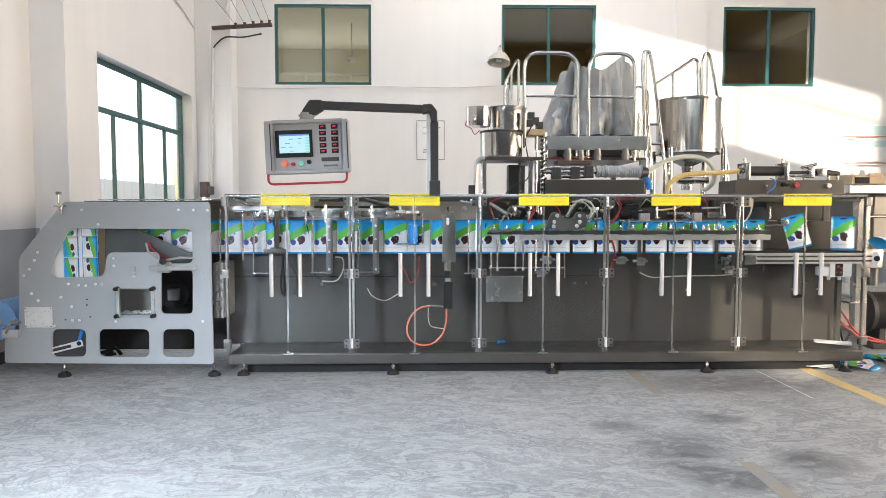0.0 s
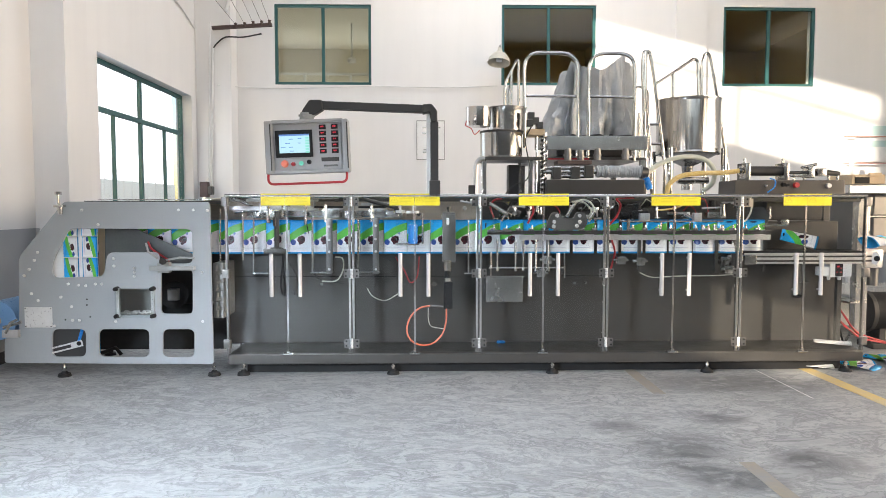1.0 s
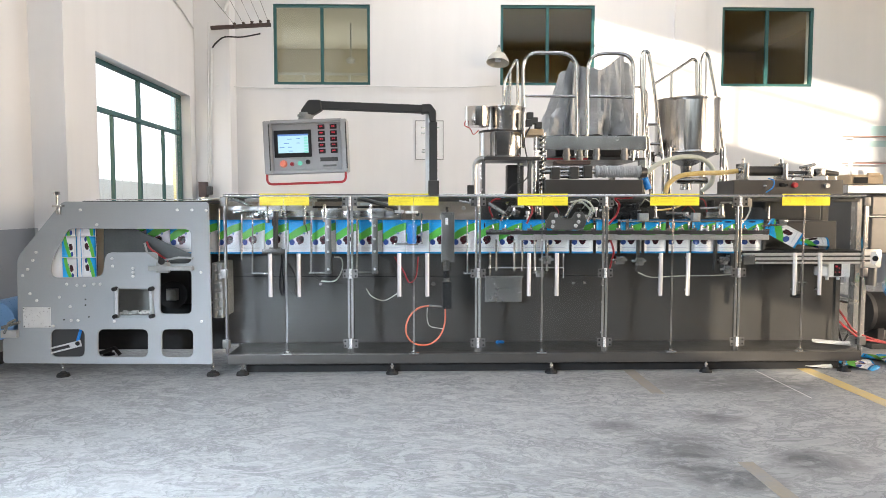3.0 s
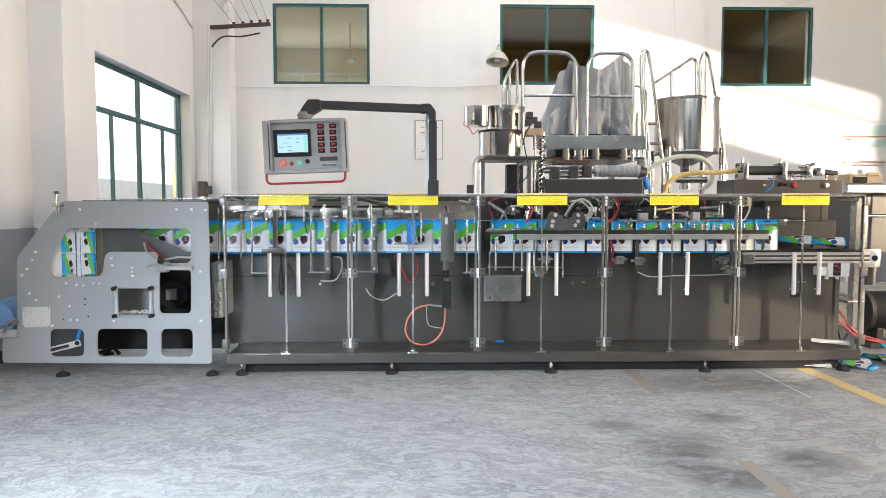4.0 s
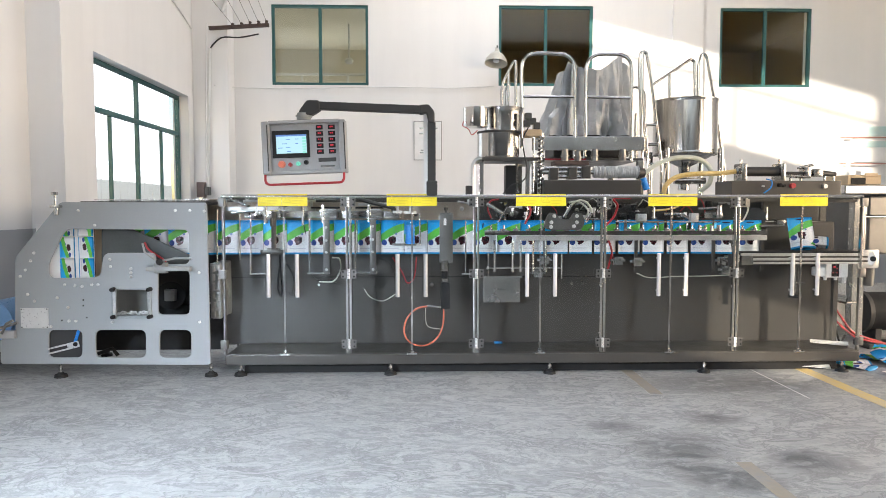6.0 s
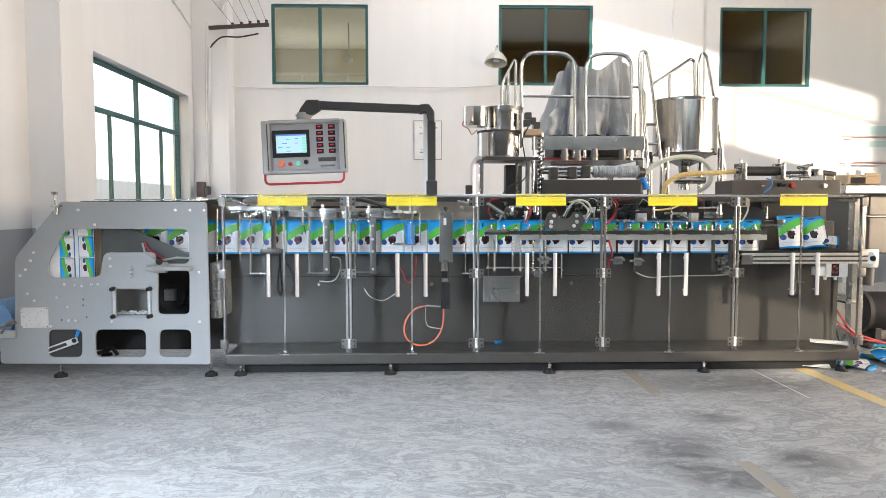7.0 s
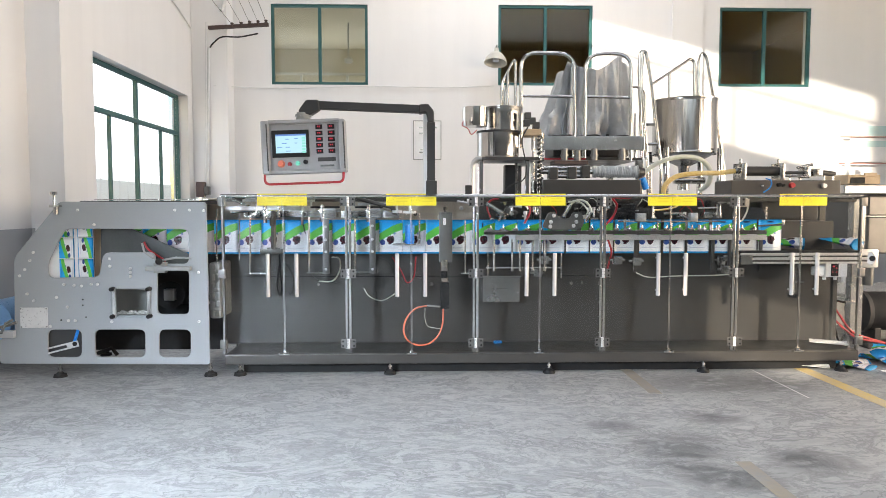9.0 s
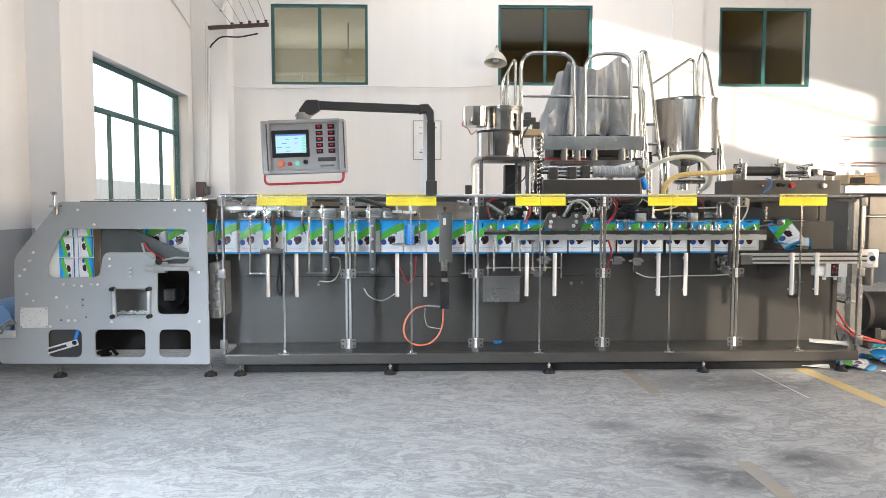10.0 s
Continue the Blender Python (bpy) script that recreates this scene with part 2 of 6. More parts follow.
PRINT, PRINT_WEB = printed_film(True), printed_film(False)


def tarp_cloth():
    m, nt, sh = mat("silver_tarpaulin")
    f = noise_tex(nt, 3, 5)
    nt.links.new(blend(nt, spread(nt, f, 0.35, 0.7), (0.44, 0.455, 0.47), (0.60, 0.615, 0.63)), sh.inputs["Base Color"])
    sh.inputs["Metallic"].default_value = 0.12
    sh.inputs["Roughness"].default_value = 0.44
    relief(nt, sh, noise_tex(nt, 9, 5, (1.2, 1.2, 0.7), 0.6, 0.8), 0.7, 0.03)
    return m


TARP = tarp_cloth()


def rolled_steel():
    """Polished sheet with the slight upright waves of a rolled vessel."""
    m, nt, sh = mat("rolled_polished_steel")
    sh.inputs["Base Color"].default_value = (0.44, 0.437, 0.43, 1)
    sh.inputs["Metallic"].default_value = 1.0
    grain = noise_tex(nt, 40, 4, (1, 1, 0.05))
    nt.links.new(spread(nt, grain, 0.3, 0.7, 0.14, 0.26), sh.inputs["Roughness"])
    relief(nt, sh, noise_tex(nt, 7.0, 3, (1, 1, 0.08), 0.5), 0.55, 0.03)
    return m


TANK_STEEL = rolled_steel()
YARD = paint("pale_yard_ground", (0.45, 0.44, 0.42), (0.55, 0.54, 0.51), 0.9, 0.0, 1.0)
FENCE = paint("weathered_wall", (0.70, 0.66, 0.63), (0.80, 0.78, 0.76), 0.9, 0.0, 0.8, (3, 3, 0.3))
# unseen wall and ceiling kept dark, so that steel mirrors less light
HALL_GREY = paint("unseen_hall_grey", (0.18, 0.18, 0.18), (0.25, 0.25, 0.245), 0.8, 0.0, 1.0)
OFFICE_DARK = paint("dim_office_wall", (0.58, 0.49, 0.30), (0.66, 0.57, 0.37), 0.8, 0.0, 1.0)
POSTER = paint("pale_poster_print", (0.38, 0.58, 0.62), (0.52, 0.62, 0.58), 0.6, 0.0, 9)
# emission stands in for daylight on the distance; neither surface is a lamp
DISTANCE_GLOW = glowing("glowing_distance", (0.95, 0.97, 1.0), 1.1)
BAND_GLOW = glowing("glowing_far_band", (0.95, 0.93, 0.90), 0.20)
OFFICE = paint("beige_office_wall", (0.68, 0.63, 0.53), (0.76, 0.71, 0.61), 0.8, 0.0, 1.0)
LINE = paint("worn_yellow_line", (0.60, 0.42, 0.10), (0.44, 0.40, 0.31), 0.6, 0.0, 5, fine=50, bump=0.1)
LINE_FAINT = paint("faded_yellow_line", (0.30, 0.25, 0.175), (0.245, 0.247, 0.247), 0.6, 0.0, 6, fine=40)


# ---- shape helpers ----
def part(name, bm, material, parent=None, label="", smooth=False):
    me = bpy.data.meshes.new(name)
    bmesh.ops.recalc_face_normals(bm, faces=bm.faces)
    bm.to_mesh(me)
    bm.free()
    if smooth:
        for p in me.polygons:
            p.use_smooth = True
        me.set_sharp_from_angle(angle=radians(38))
    for mt in (material if isinstance(material, (list, tuple)) else [material]):
        me.materials.append(mt)
    ob = new(name, me)
    if parent:
        ob.parent = parent
    if label:
        ob["label"] = label
    return ob


def box(bm, x0, x1, y0, y1, z0, z1, bevel=0.0):
    made = bmesh.ops.create_cube(bm, size=1, matrix=Matrix.LocRotScale(
        ((x0 + x1) / 2, (y0 + y1) / 2, (z0 + z1) / 2), None, (abs(x1 - x0), abs(y1 - y0), abs(z1 - z0))))
    if bevel:
        edges = list({e for v in made["verts"] for e in v.link_edges})
        bmesh.ops.bevel(bm, geom=edges, offset=bevel, segments=2, affect="EDGES", profile=0.6)
    return bm


def slab(name, x0, x1, y0, y1, z0, z1, material, parent=None, bevel=0.004, label=""):
    return part(name, box(bmesh.new(), x0, x1, y0, y1, z0, z1, bevel), material, parent, label)


def rod(bm, a, b, r, r2=None, n=12):
    a, b = Vector(a), Vector(b)
    m = Matrix.Translation((a + b) / 2) @ (b - a).to_track_quat("Z", "Y").to_matrix().to_4x4()
    bmesh.ops.create_cone(bm, cap_ends=True, segments=n, radius1=r, radius2=r if r2 is None else r2, depth=(b - a).length, matrix=m)
    return bm


def rounded(points, radius, steps=5):
    """The path with its corners rounded off."""
    pts = [Vector(p) for p in points]
    out = [pts[0]]
    for a, b, c in zip(pts, pts[1:], pts[2:]):
        r = min(radius, (a - b).length * 0.48, (c - b).length * 0.48)
        p, q = b + (a - b).normalized() * r, b + (c - b).normalized() * r
        for i in range(steps + 1):
            s = i / steps
            out.append(p * (1 - s) ** 2 + b * 2 * s * (1 - s) + q * s * s)
    out.append(pts[-1])
    return out


def tube(bm, points, r, n=10, bend=0.0):
    pts = rounded(points, bend) if bend else [Vector(p) for p in points]
    rings, side = [], None
    for i, p in enumerate(pts):
        t = (pts[min(i + 1, len(pts) - 1)] - pts[max(i - 1, 0)]).normalized()
        if side is None:
            side = t.orthogonal().normalized()
        side = (side - t * side.dot(t)).normalized()
        up = t.cross(side)
        rings.append([bm.verts.new(p + (side * math.cos(k * math.tau / n) + up * math.sin(k * math.tau / n)) * r) for k in range(n)])
    for a, b in zip(rings, rings[1:]):
        for k in range(n):
            bm.faces.new((a[k], a[(k + 1) % n], b[(k + 1) % n], b[k]))
    bm.faces.new(rings[0])
    bm.faces.new(rings[-1])
    return bm


def hose(points, steps=8):
    """A flowing line through the points."""
    p = [Vector(q) for q in points]
    p = [p[0] * 2 - p[1]] + p + [p[-1] * 2 - p[-2]]
    out = []
    for a, b, c, d in zip(p, p[1:], p[2:], p[3:]):
        for i in range(steps):
            s = i / steps
            out.append(0.5 * (2 * b + (c - a) * s + (2 * a - 5 * b + 4 * c - d) * s * s + (3 * b - a - 3 * c + d) * s ** 3))
    return out + [p[-2]]


def lathe(bm, profile, centre, n=40):
    """Turns (radius, height) pairs round the upright axis through centre."""
    cx, cy = centre
    rings = [[bm.verts.new((cx + r * math.cos(k * math.tau / n), cy + r * math.sin(k * math.tau / n), z)) for k in range(n)] for r, z in profile]
    for a, b in zip(rings, rings[1:]):
        for k in range(n):
            bm.faces.new((a[k], a[(k + 1) % n], b[(k + 1) % n], b[k]))
    return bm


def cut_plate(name, outline, holes, y0, y1, material, parent=None, label="", edge=0.003):
    """An upright plate in the plane across the view, with holes through it; outlines as (x, z)."""
    cu = bpy.data.curves.new(name, "CURVE")
    cu.dimensions, cu.fill_mode = "2D", "BOTH"
    cu.extrude, cu.bevel_depth = (y1 - y0) / 2 - edge, edge
    cu.offset = -edge
    for ring in [outline, *holes]:
        sp = cu.splines.new("POLY")
        sp.points.add(len(ring) - 1)
        for pt, (x, z) in zip(sp.points, ring):
            pt.co = (x, z, 0, 1)
        sp.use_cyclic_u = True
    tmp = new("outline", cu)
    me = bpy.data.meshes.new_from_object(tmp.evaluated_get(bpy.context.evaluated_depsgraph_get()))
    bpy.data.objects.remove(tmp)
    bpy.data.curves.remove(cu)
    me.transform(Matrix.Translation((0, (y0 + y1) / 2, 0)) @ Matrix.Rotation(radians(90), 4, "X"))
    bm = bmesh.new()
    bm.from_mesh(me)
    bmesh.ops.remove_doubles(bm, verts=bm.verts, dist=0.0004)
    bm.to_mesh(me)
    bm.free()
    me.materials.clear()
    me.materials.append(material)
    ob = new(name, me)
    ob.parent = parent
    if label:
        ob["label"] = label
    return ob


def ring_of(points, radius, steps=5):
    """A closed outline with rounded corners from (x, z) corners."""
    pts, out = [Vector(p) for p in points], []
    for i, b in enumerate(pts):
        a, c = pts[i - 1], pts[(i + 1) % len(pts)]
        r = min(radius, (a - b).length * 0.45, (c - b).length * 0.45)
        p, q = b + (a - b).normalized() * r, b + (c - b).normalized() * r
        for k in range(steps + 1):
            s = k / steps
            w = p * (1 - s) ** 2 + b * 2 * s * (1 - s) + q * s * s
            out.append((w.x, w.y))
    return out


def thing(name, label, category, group=""):
    """An empty at the world's origin that gathers the parts of one thing."""
    return tagged(new(name), label, category, group)


# ---- the hall ----
LX, BY, RX_, FY, CZ = -3.55, 5.85, 10.0, -10.0, 7.0
WT = 0.24


def solid(name, boxes, material, kind="structure", label="", category=""):
    bm = bmesh.new()
    for b in boxes:
        box(bm, *b)
    return tagged(part(name, bm, material), label, category, "", kind)


floor = solid("floor", [(-16, 14, -16, 14, -0.2, 0)], CONCRETE, label="grey trowelled concrete floor with scuffs and swirls", category="floor")
solid("floor_line", [(3.03, 3.14, -9, 2.2, 0.0005, 0.003)], LINE, label="worn yellow line painted on the floor", category="floor line")
solid("floor_line", [(1.60, 1.69, -0.62, 1.2, 0.0005, 0.0025), (1.61, 1.69, -2.6, -1.9, 0.0005, 0.0025), (1.6, 1.68, -7, -4.2, 0.0005, 0.0025)], LINE_FAINT, label="faded yellow line almost worn off the floor", category="floor line")
solid("floor_joint", [(2.657, 2.663, -0.75, 0.2, 0.0005, 0.002)], PALE, label="thin pale joint in the floor", category="joint")

# side wall with its openings: (y0, y1, z0, z1)
SIDE = [(2.30, 5.30, 0.95, 3.0), (-6.3, -4.98, 1.62, 2.32), (-4.3, 2.6, 4.56, 6.08)]


def pierced(along, a0, a1, z0, z1, holes):
    """Boxes of a wall between a0 and a1 that leave the holes open."""
    cuts = sorted({a0, a1, *[h[0] for h in holes], *[h[1] for h in holes]})
    out = []
    for p, q in zip(cuts, cuts[1:]):
        z = z0
        for h in sorted((h for h in holes if h[0] <= p and h[1] >= q), key=lambda h: h[2]):
            out.append((p, q, z, h[2]))
            z = h[3]
        out.append((p, q, z, z1))
    return [b for b in out if b[3] - b[2] > 1e-4]


solid("wall_west", [(LX - WT, LX, p, q, a, b) for p, q, a, b in pierced("y", FY, BY, 0, CZ, SIDE)], WALL,
      label="white plastered side wall with grey dado", category="wall")
BACK = [(-2.40, -0.86, 3.275, 4.545), (1.236, 2.765, 3.28, 4.56), (4.845, 6.36, 3.28, 4.55)]
solid("wall_north", [(p, q, BY, BY + WT, a, b) for p, q, a, b in pierced("x", LX - WT, RX_ + WT, 0, CZ, BACK)], WALL,
      label="white plastered back wall lit by low sun", category="wall")
solid("wall_east", [(RX_, RX_ + WT, p, q, a, b) for p, q, a, b in pierced("y", FY, BY, 0, CZ, [(-6.1, 0.1, 0.9, 3.5)])], WALL,
      label="white plastered far side wall, unseen, with an added opening", category="wall")
solid("wall_south", [(p, q, FY - WT, FY, a, b) for p, q, a, b in pierced("x", LX - WT, RX_ + WT, 0, CZ, [(-3.4, 6.4, 4.1, 6.3)])], HALL_GREY,
      label="unseen grey wall with high openings added for a fill lamp", category="wall")
# unseen ceiling; its two holes are added for the fill lamps
solid("ceiling", [(LX - WT, RX_ + WT, FY - WT, -7, CZ, CZ + 0.2), (LX - WT, 0, -7, -2.5, CZ, CZ + 0.2), (8, RX_ + WT, -7, -2.5, CZ, CZ + 0.2), (LX - WT, RX_ + WT, -2.5, 2.5, CZ, CZ + 0.2),
      (LX - WT, -0.6, 2.5, 4.5, CZ, CZ + 0.2), (4, RX_ + WT, 2.5, 4.5, CZ, CZ + 0.2), (LX - WT, RX_ + WT, 4.5, BY + WT, CZ, CZ + 0.2)], HALL_GREY, label="unseen grey hall ceiling with openings added for fill lamps", category="ceiling")
solid("pilaster_west", [(LX, -3.24, 1.03, 1.45, 0, CZ)], WALL, label="plastered pilaster on the side wall", category="pilaster")
solid("pilaster_north", [(-3.545, -3.0, 5.5, 5.848, 0, CZ)], WALL, label="plastered corner pilaster", category="pilaster")
solid("pilaster_north", [(4.056, 4.556, 5.8, 5.848, 0, CZ)], WALL, label="shallow plastered pilaster on the back wall", category="pilaster")
solid("baseboard", [(LX, LX + 0.012, FY, 1.02, 0, 0.1)], DARK_PAINT, label="dark skirting at the foot of the wall", category="baseboard")

# yard outside the side window
solid("ground", [(-120, -16, -120, 120, -0.25, -0.02)], YARD, label="pale concrete yard outside", category="ground")
# backdrop sheets that glow by themselves in place of daylit distance
solid("backdrop", [(-60.2, -60, -8, 160, -1, 45)], DISTANCE_GLOW, label="glowing sheet standing in for the bright daylight beyond the yard", category="backdrop")
# unseen block, added to stop the low sun through window_1
solid("neighbour_wall", [(-16, -13.3, -7.4, 7, -0.02, 12)], FENCE, label="unseen pale block added to keep low sun off the side window", category="wall")
solid("backdrop_low", [(-59.9, -59.8, 20, 160, -1, 6.6)] + [(-59.78, -59.7, y, y + 0.5, -1, 6.9) for y in range(24, 150, 4)], BAND_GLOW,
      label="glowing pale band standing in for a daylit wall beyond the yard", category="backdrop")

# offices behind the upper windows
for i, (x0, x1) in enumerate(((-3.4, 0.2), (0.4, 3.6), (4.0, 7.4))):
    y0, y1, z0, z1 = BY + WT + 0.002, BY + 3.9, 2.6, 4.72
    shell = [(x0, x0 + 0.1, y0, y1, z0, z1), (x1 - 0.1, x1, y0, y1, z0, z1), (x0, x1, y0, y1, z0 - 0.1, z0), (x0, x1, y0, y1 + 0.1, z1, z1 + 0.1)]
    # an unseen low opening is added in the first room's rear wall
    shell += [(p, q, y1, y1 + 0.1, a, b) for p, q, a, b in pierced("x", x0, x1, z0, z1, [(-3.1, -0.1, 2.75, 3.6)] if i == 0 else [])]
    solid("office_room", shell, OFFICE if i == 0 else OFFICE_DARK, label="beige office room behind the upper window", category="room")
daylight(-1.6, BY + 3.86, 3.17, (-1.6, BY, 3.6), 3.0, 0.85, 13, (0.90, 0.95, 1.0))  # fill lamp added at the first office's unseen opening
rail = thing("office_rail", "white office partition rail behind the window", "rail")
slab("top_bar", -3.2, -0.3, BY + 1.0, BY + 1.04, 3.62, 3.66, WHITE, rail)
for x in (-2.9, -2.1, -1.3, -0.5):
    slab("upright", x - 0.02, x + 0.02, BY + 1.0, BY + 1.04, 2.6, 3.62, WHITE, rail)
fan = thing("ceiling_fan_rod", "pale ceiling fan rod in the office", "fan")
part("rod", rod(bmesh.new(), (-1.36, BY + 1.8, 4.05), (-1.36, BY + 1.8, 4.72), 0.014), PALE, fan, smooth=True)
part("motor", lathe(bmesh.new(), [(0, 3.98), (0.07, 4.0), (0.085, 4.05), (0.05, 4.09), (0, 4.1)], (-1.36, BY + 1.8), 20), PALE, fan, smooth=True)


def framed_window(name, axis, at, a0, a1, z0, z1, uprights, bars, frame_mat, glass, depth, label, sash=0.045):
    """A window in an opening: frame, mullions and panes. axis is the wall's own direction."""
    win = tagged(new(name), label, "window", "", "structure")

    def bar(nm, p, q, u, v, d0=0.0, d1=0.06, m=frame_mat):
        bm = bmesh.new()
        if axis == "x":
            box(bm, p, q, at + d0, at + d1, u, v, 0.004)
        else:
            box(bm, at - d1, at - d0, p, q, u, v, 0.004)
        return part(nm, bm, m, win)

    s = sash
    bar("frame_head", a0, a1, z1 - s, z1)
    bar("frame_sill", a0, a1, z0, z0 + s)
    bar("frame_jamb", a0, a0 + s, z0 + s, z1 - s)
    bar("frame_jamb", a1 - s, a1, z0 + s, z1 - s)
    for z in bars:
        bar("transom", a0 + s, a1 - s, z - s * 0.6, z + s * 0.6, 0.003, 0.057)
    for a, u, v, w in uprights:
        bar("mullion", a - w / 2, a + w / 2, max(u, z0 + s), min(v, z1 - s), 0.006, 0.054)
    g = bar("pane", a0 + s, a1 - s, z0 + s, z1 - s, 0.028, 0.033, glass)
    g.visible_shadow = False
    return win


framed_window("window_1", "y", LX - 0.14, 2.30, 5.30, 0.95, 3.0, [(3.80, 0, 9, 0.055), (3.02, 0, 2.42, 0.022), (4.62, 0, 2.42, 0.022)],
              [2.43], GREEN_FRAME, CLEAR_GLASS, 0, "green framed side window full of bright daylight", 0.048)
framed_window("window_2", "y", LX - 0.14, -6.3, -4.98, 1.62, 2.32, [], [], GREEN_FRAME, CLEAR_GLASS, 0, "green framed side window", 0.06)
framed_window("window_3", "y", LX - 0.14, -4.3, 2.6, 4.56, 6.08, [(-2.1, 0, 9, 0.06), (0.2, 0, 9, 0.06)], [5.60], GREEN_FRAME, CLEAR_GLASS, 0, "green framed upper side window", 0.06)
for i, (a0, a1, z0, z1) in enumerate(BACK):
    framed_window("window_%d" % (i + 4), "x", BY + 0.02, a0, a1, z0, z1, [((a0 + a1) / 2, 0, 9, 0.05)], [], GREEN_FRAME, GLASS, 0,
                  ("green framed sliding office window with a pale room behind", "green framed sliding office window, dark behind",
                   "green framed sliding office window with dark glass")[i], 0.045)
# ---- film unwinder ----
def levelling_foot(parent, x, y, top):
    bm = bmesh.new()
    rod(bm, (x, y, 0.0), (x, y, 0.022), 0.05, 0.044, 20)
    rod(bm, (x, y, 0.022), (x, y, 0.04), 0.03, 0.018, 16)
    part("foot_pad", bm, BLACK, parent, "black rubber levelling pad", True)
    bm = rod(bmesh.new(), (x, y, 0.04), (x, y, top), 0.009)
    rod(bm, (x, y, 0.055), (x, y, 0.07), 0.016, None, 6)
    part("foot_screw", bm, STEEL, parent, "threaded steel foot screw", True)


unwinder = thing("film_unwinder", "grey painted film unwinding stand with cut-out side plate", "machine")
FRONT = [(-2.7568, 1.3537), (-1.6535, 1.3497), (-1.649, 0.0894), (-3.2505, 0.108), (-3.2428, 0.3063), (-3.1314, 0.3058), (-3.1134, 0.9002), (-3.099, 0.9436)]
HOLES = [
    ring_of([(-2.7253, 1.1467), (-1.7913, 1.1416), (-1.7929, 0.8757), (-2.0517, 0.8762), (-2.0495, 0.9635), (-2.4403, 0.9641), (-2.4759, 0.7768), (-2.862, 0.7691), (-2.8622, 0.8867)], 0.05),
    ring_of([(-2.0357, 0.8281), (-1.794, 0.8275), (-1.8016, 0.4848), (-2.0442, 0.4858)], 0.04),
    ring_of([(-2.88, 0.3706), (-2.6218, 0.3693), (-2.6286, 0.1529), (-2.8874, 0.1544)], 0.05),
    ring_of([(-2.5227, 0.3689), (-2.1381, 0.3671), (-2.1438, 0.1501), (-2.5293, 0.1524)], 0.05),
    ring_of([(-2.0342, 0.3666), (-1.7912, 0.3654), (-1.796, 0.1481), (-2.0396, 0.1495)], 0.05),
    ring_of([(-2.3584, 0.6802), (-2.1127, 0.6794), (-2.118, 0.4773), (-2.3642, 0.4783)], 0.012)]
cut_plate("side_plate", ring_of(FRONT, 0.03), HOLES, 0.0, 0.02, GREY_PAINT, unwinder, "grey painted side plate with rounded cut-outs")
cut_plate("rear_plate", ring_of(FRONT, 0.03), HOLES[2:5], 0.78, 0.80, GREY_PAINT, unwinder)
slab("cross_tray", -2.6162, -1.6645, 0.02, 0.78, 1.335, 1.36, DARK_PAINT, unwinder)
for x in (-2.58, -1.92):
    slab("cross_bar", x - 0.03, x + 0.03, 0.02, 0.78, 0.385, 0.425, DARK_PAINT, unwinder)
slab("inner_partition", -2.9584, -1.6774, 0.60, 0.62, 0.5, 1.33, DARK_PAINT, unwinder)
slab("top_cover", -2.6058, -1.6993, 0.22, 0.76, 1.372, 1.3753, STEEL, unwinder)
for x in (-2.8003, -1.6471):
    for y in (0.01, 0.78):
        levelling_foot(unwinder, x, y, 0.10)
# fixings on the plate
BOLTS = [(-2.6227, 1.2891), (-1.8911, 1.2891), (-1.7794, 1.289), (-1.672, 1.2847), (-2.5024, 1.1768), (-2.9661, 0.965), (-2.9939, 0.9043), (-3.0348, 0.8349), (-3.075, 0.7871),
         (-2.7437, 0.7208), (-2.6668, 0.7118), (-2.6112, 0.7073), (-2.5378, 0.7202), (-2.4905, 0.72), (-3.0245, 0.6474), (-2.9751, 0.5947), (-2.8028, 0.6204), (-2.7237, 0.5456),
         (-2.7186, 0.4402), (-2.6669, 0.44), (-2.8576, 0.3968), (-2.3914, 0.43), (-1.7209, 0.8098), (-1.7247, 0.427), (-2.3945, 0.9162), (-2.3919, 0.8595),
         (-2.2377, 0.8417), (-2.2385, 0.8111), (-2.2394, 0.7805)]
for x, z in BOLTS:
    bm = rod(bmesh.new(), (x, 0.0, z), (x, -0.006, z), 0.011, None, 16)
    rod(bm, (x, -0.006, z), (x, -0.013, z), 0.009, 0.006, 12)
    part("bolt", bm, BOLT, unwinder, smooth=True)
for x, z in ((-2.6059, 0.6022), (-2.6073, 0.5583), (-2.7743, 0.4448), (-2.5843, 0.466)):
    part("plug", rod(bmesh.new(), (x, 0.001, z), (x, -0.003, z), 0.006), BLACK, unwinder)
# inspection window in its clear frame
w = part("inspection_cover", box(bmesh.new(), -2.3844, -2.0876, -0.03, -0.022, 0.4601, 0.693, 0.003), ACRYLIC, unwinder, "clear acrylic cover")
for x in (-2.3716, -2.0962):
    for z in (0.4734, 0.6842):
        part("cover_knob", rod(bmesh.new(), (x, 0, z), (x, -0.05, z), 0.018, 0.015, 14), BLACK, unwinder, "black cover knob", True)
for x in (-2.363, -2.1005):
    slab("cover_strip", x - 0.012, x + 0.012, -0.022, 0.0, 0.4645, 0.6886, ALUMINIUM, unwinder)
slab("scrap_tray", -2.3945, -2.1446, 0.05, 0.24, 0.4441, 0.471, STEEL, unwinder)
rng = random.Random(4)
bm = bmesh.new()
for _ in range(70):
    c = (-2.3901 + rng.random() * (-2.149 - -2.3901), 0.07 + rng.random() * 0.12, 0.4755 + rng.random() * 0.012)
    bmesh.ops.create_icosphere(bm, subdivisions=1, radius=0.011, matrix=Matrix.Translation(c) @ Matrix.Diagonal((1.3, 1, 0.6, 1)))
tagged(part("paper_scraps", bm, WHITE), "white punched film scraps in a tray", "scraps", "", "stuff")
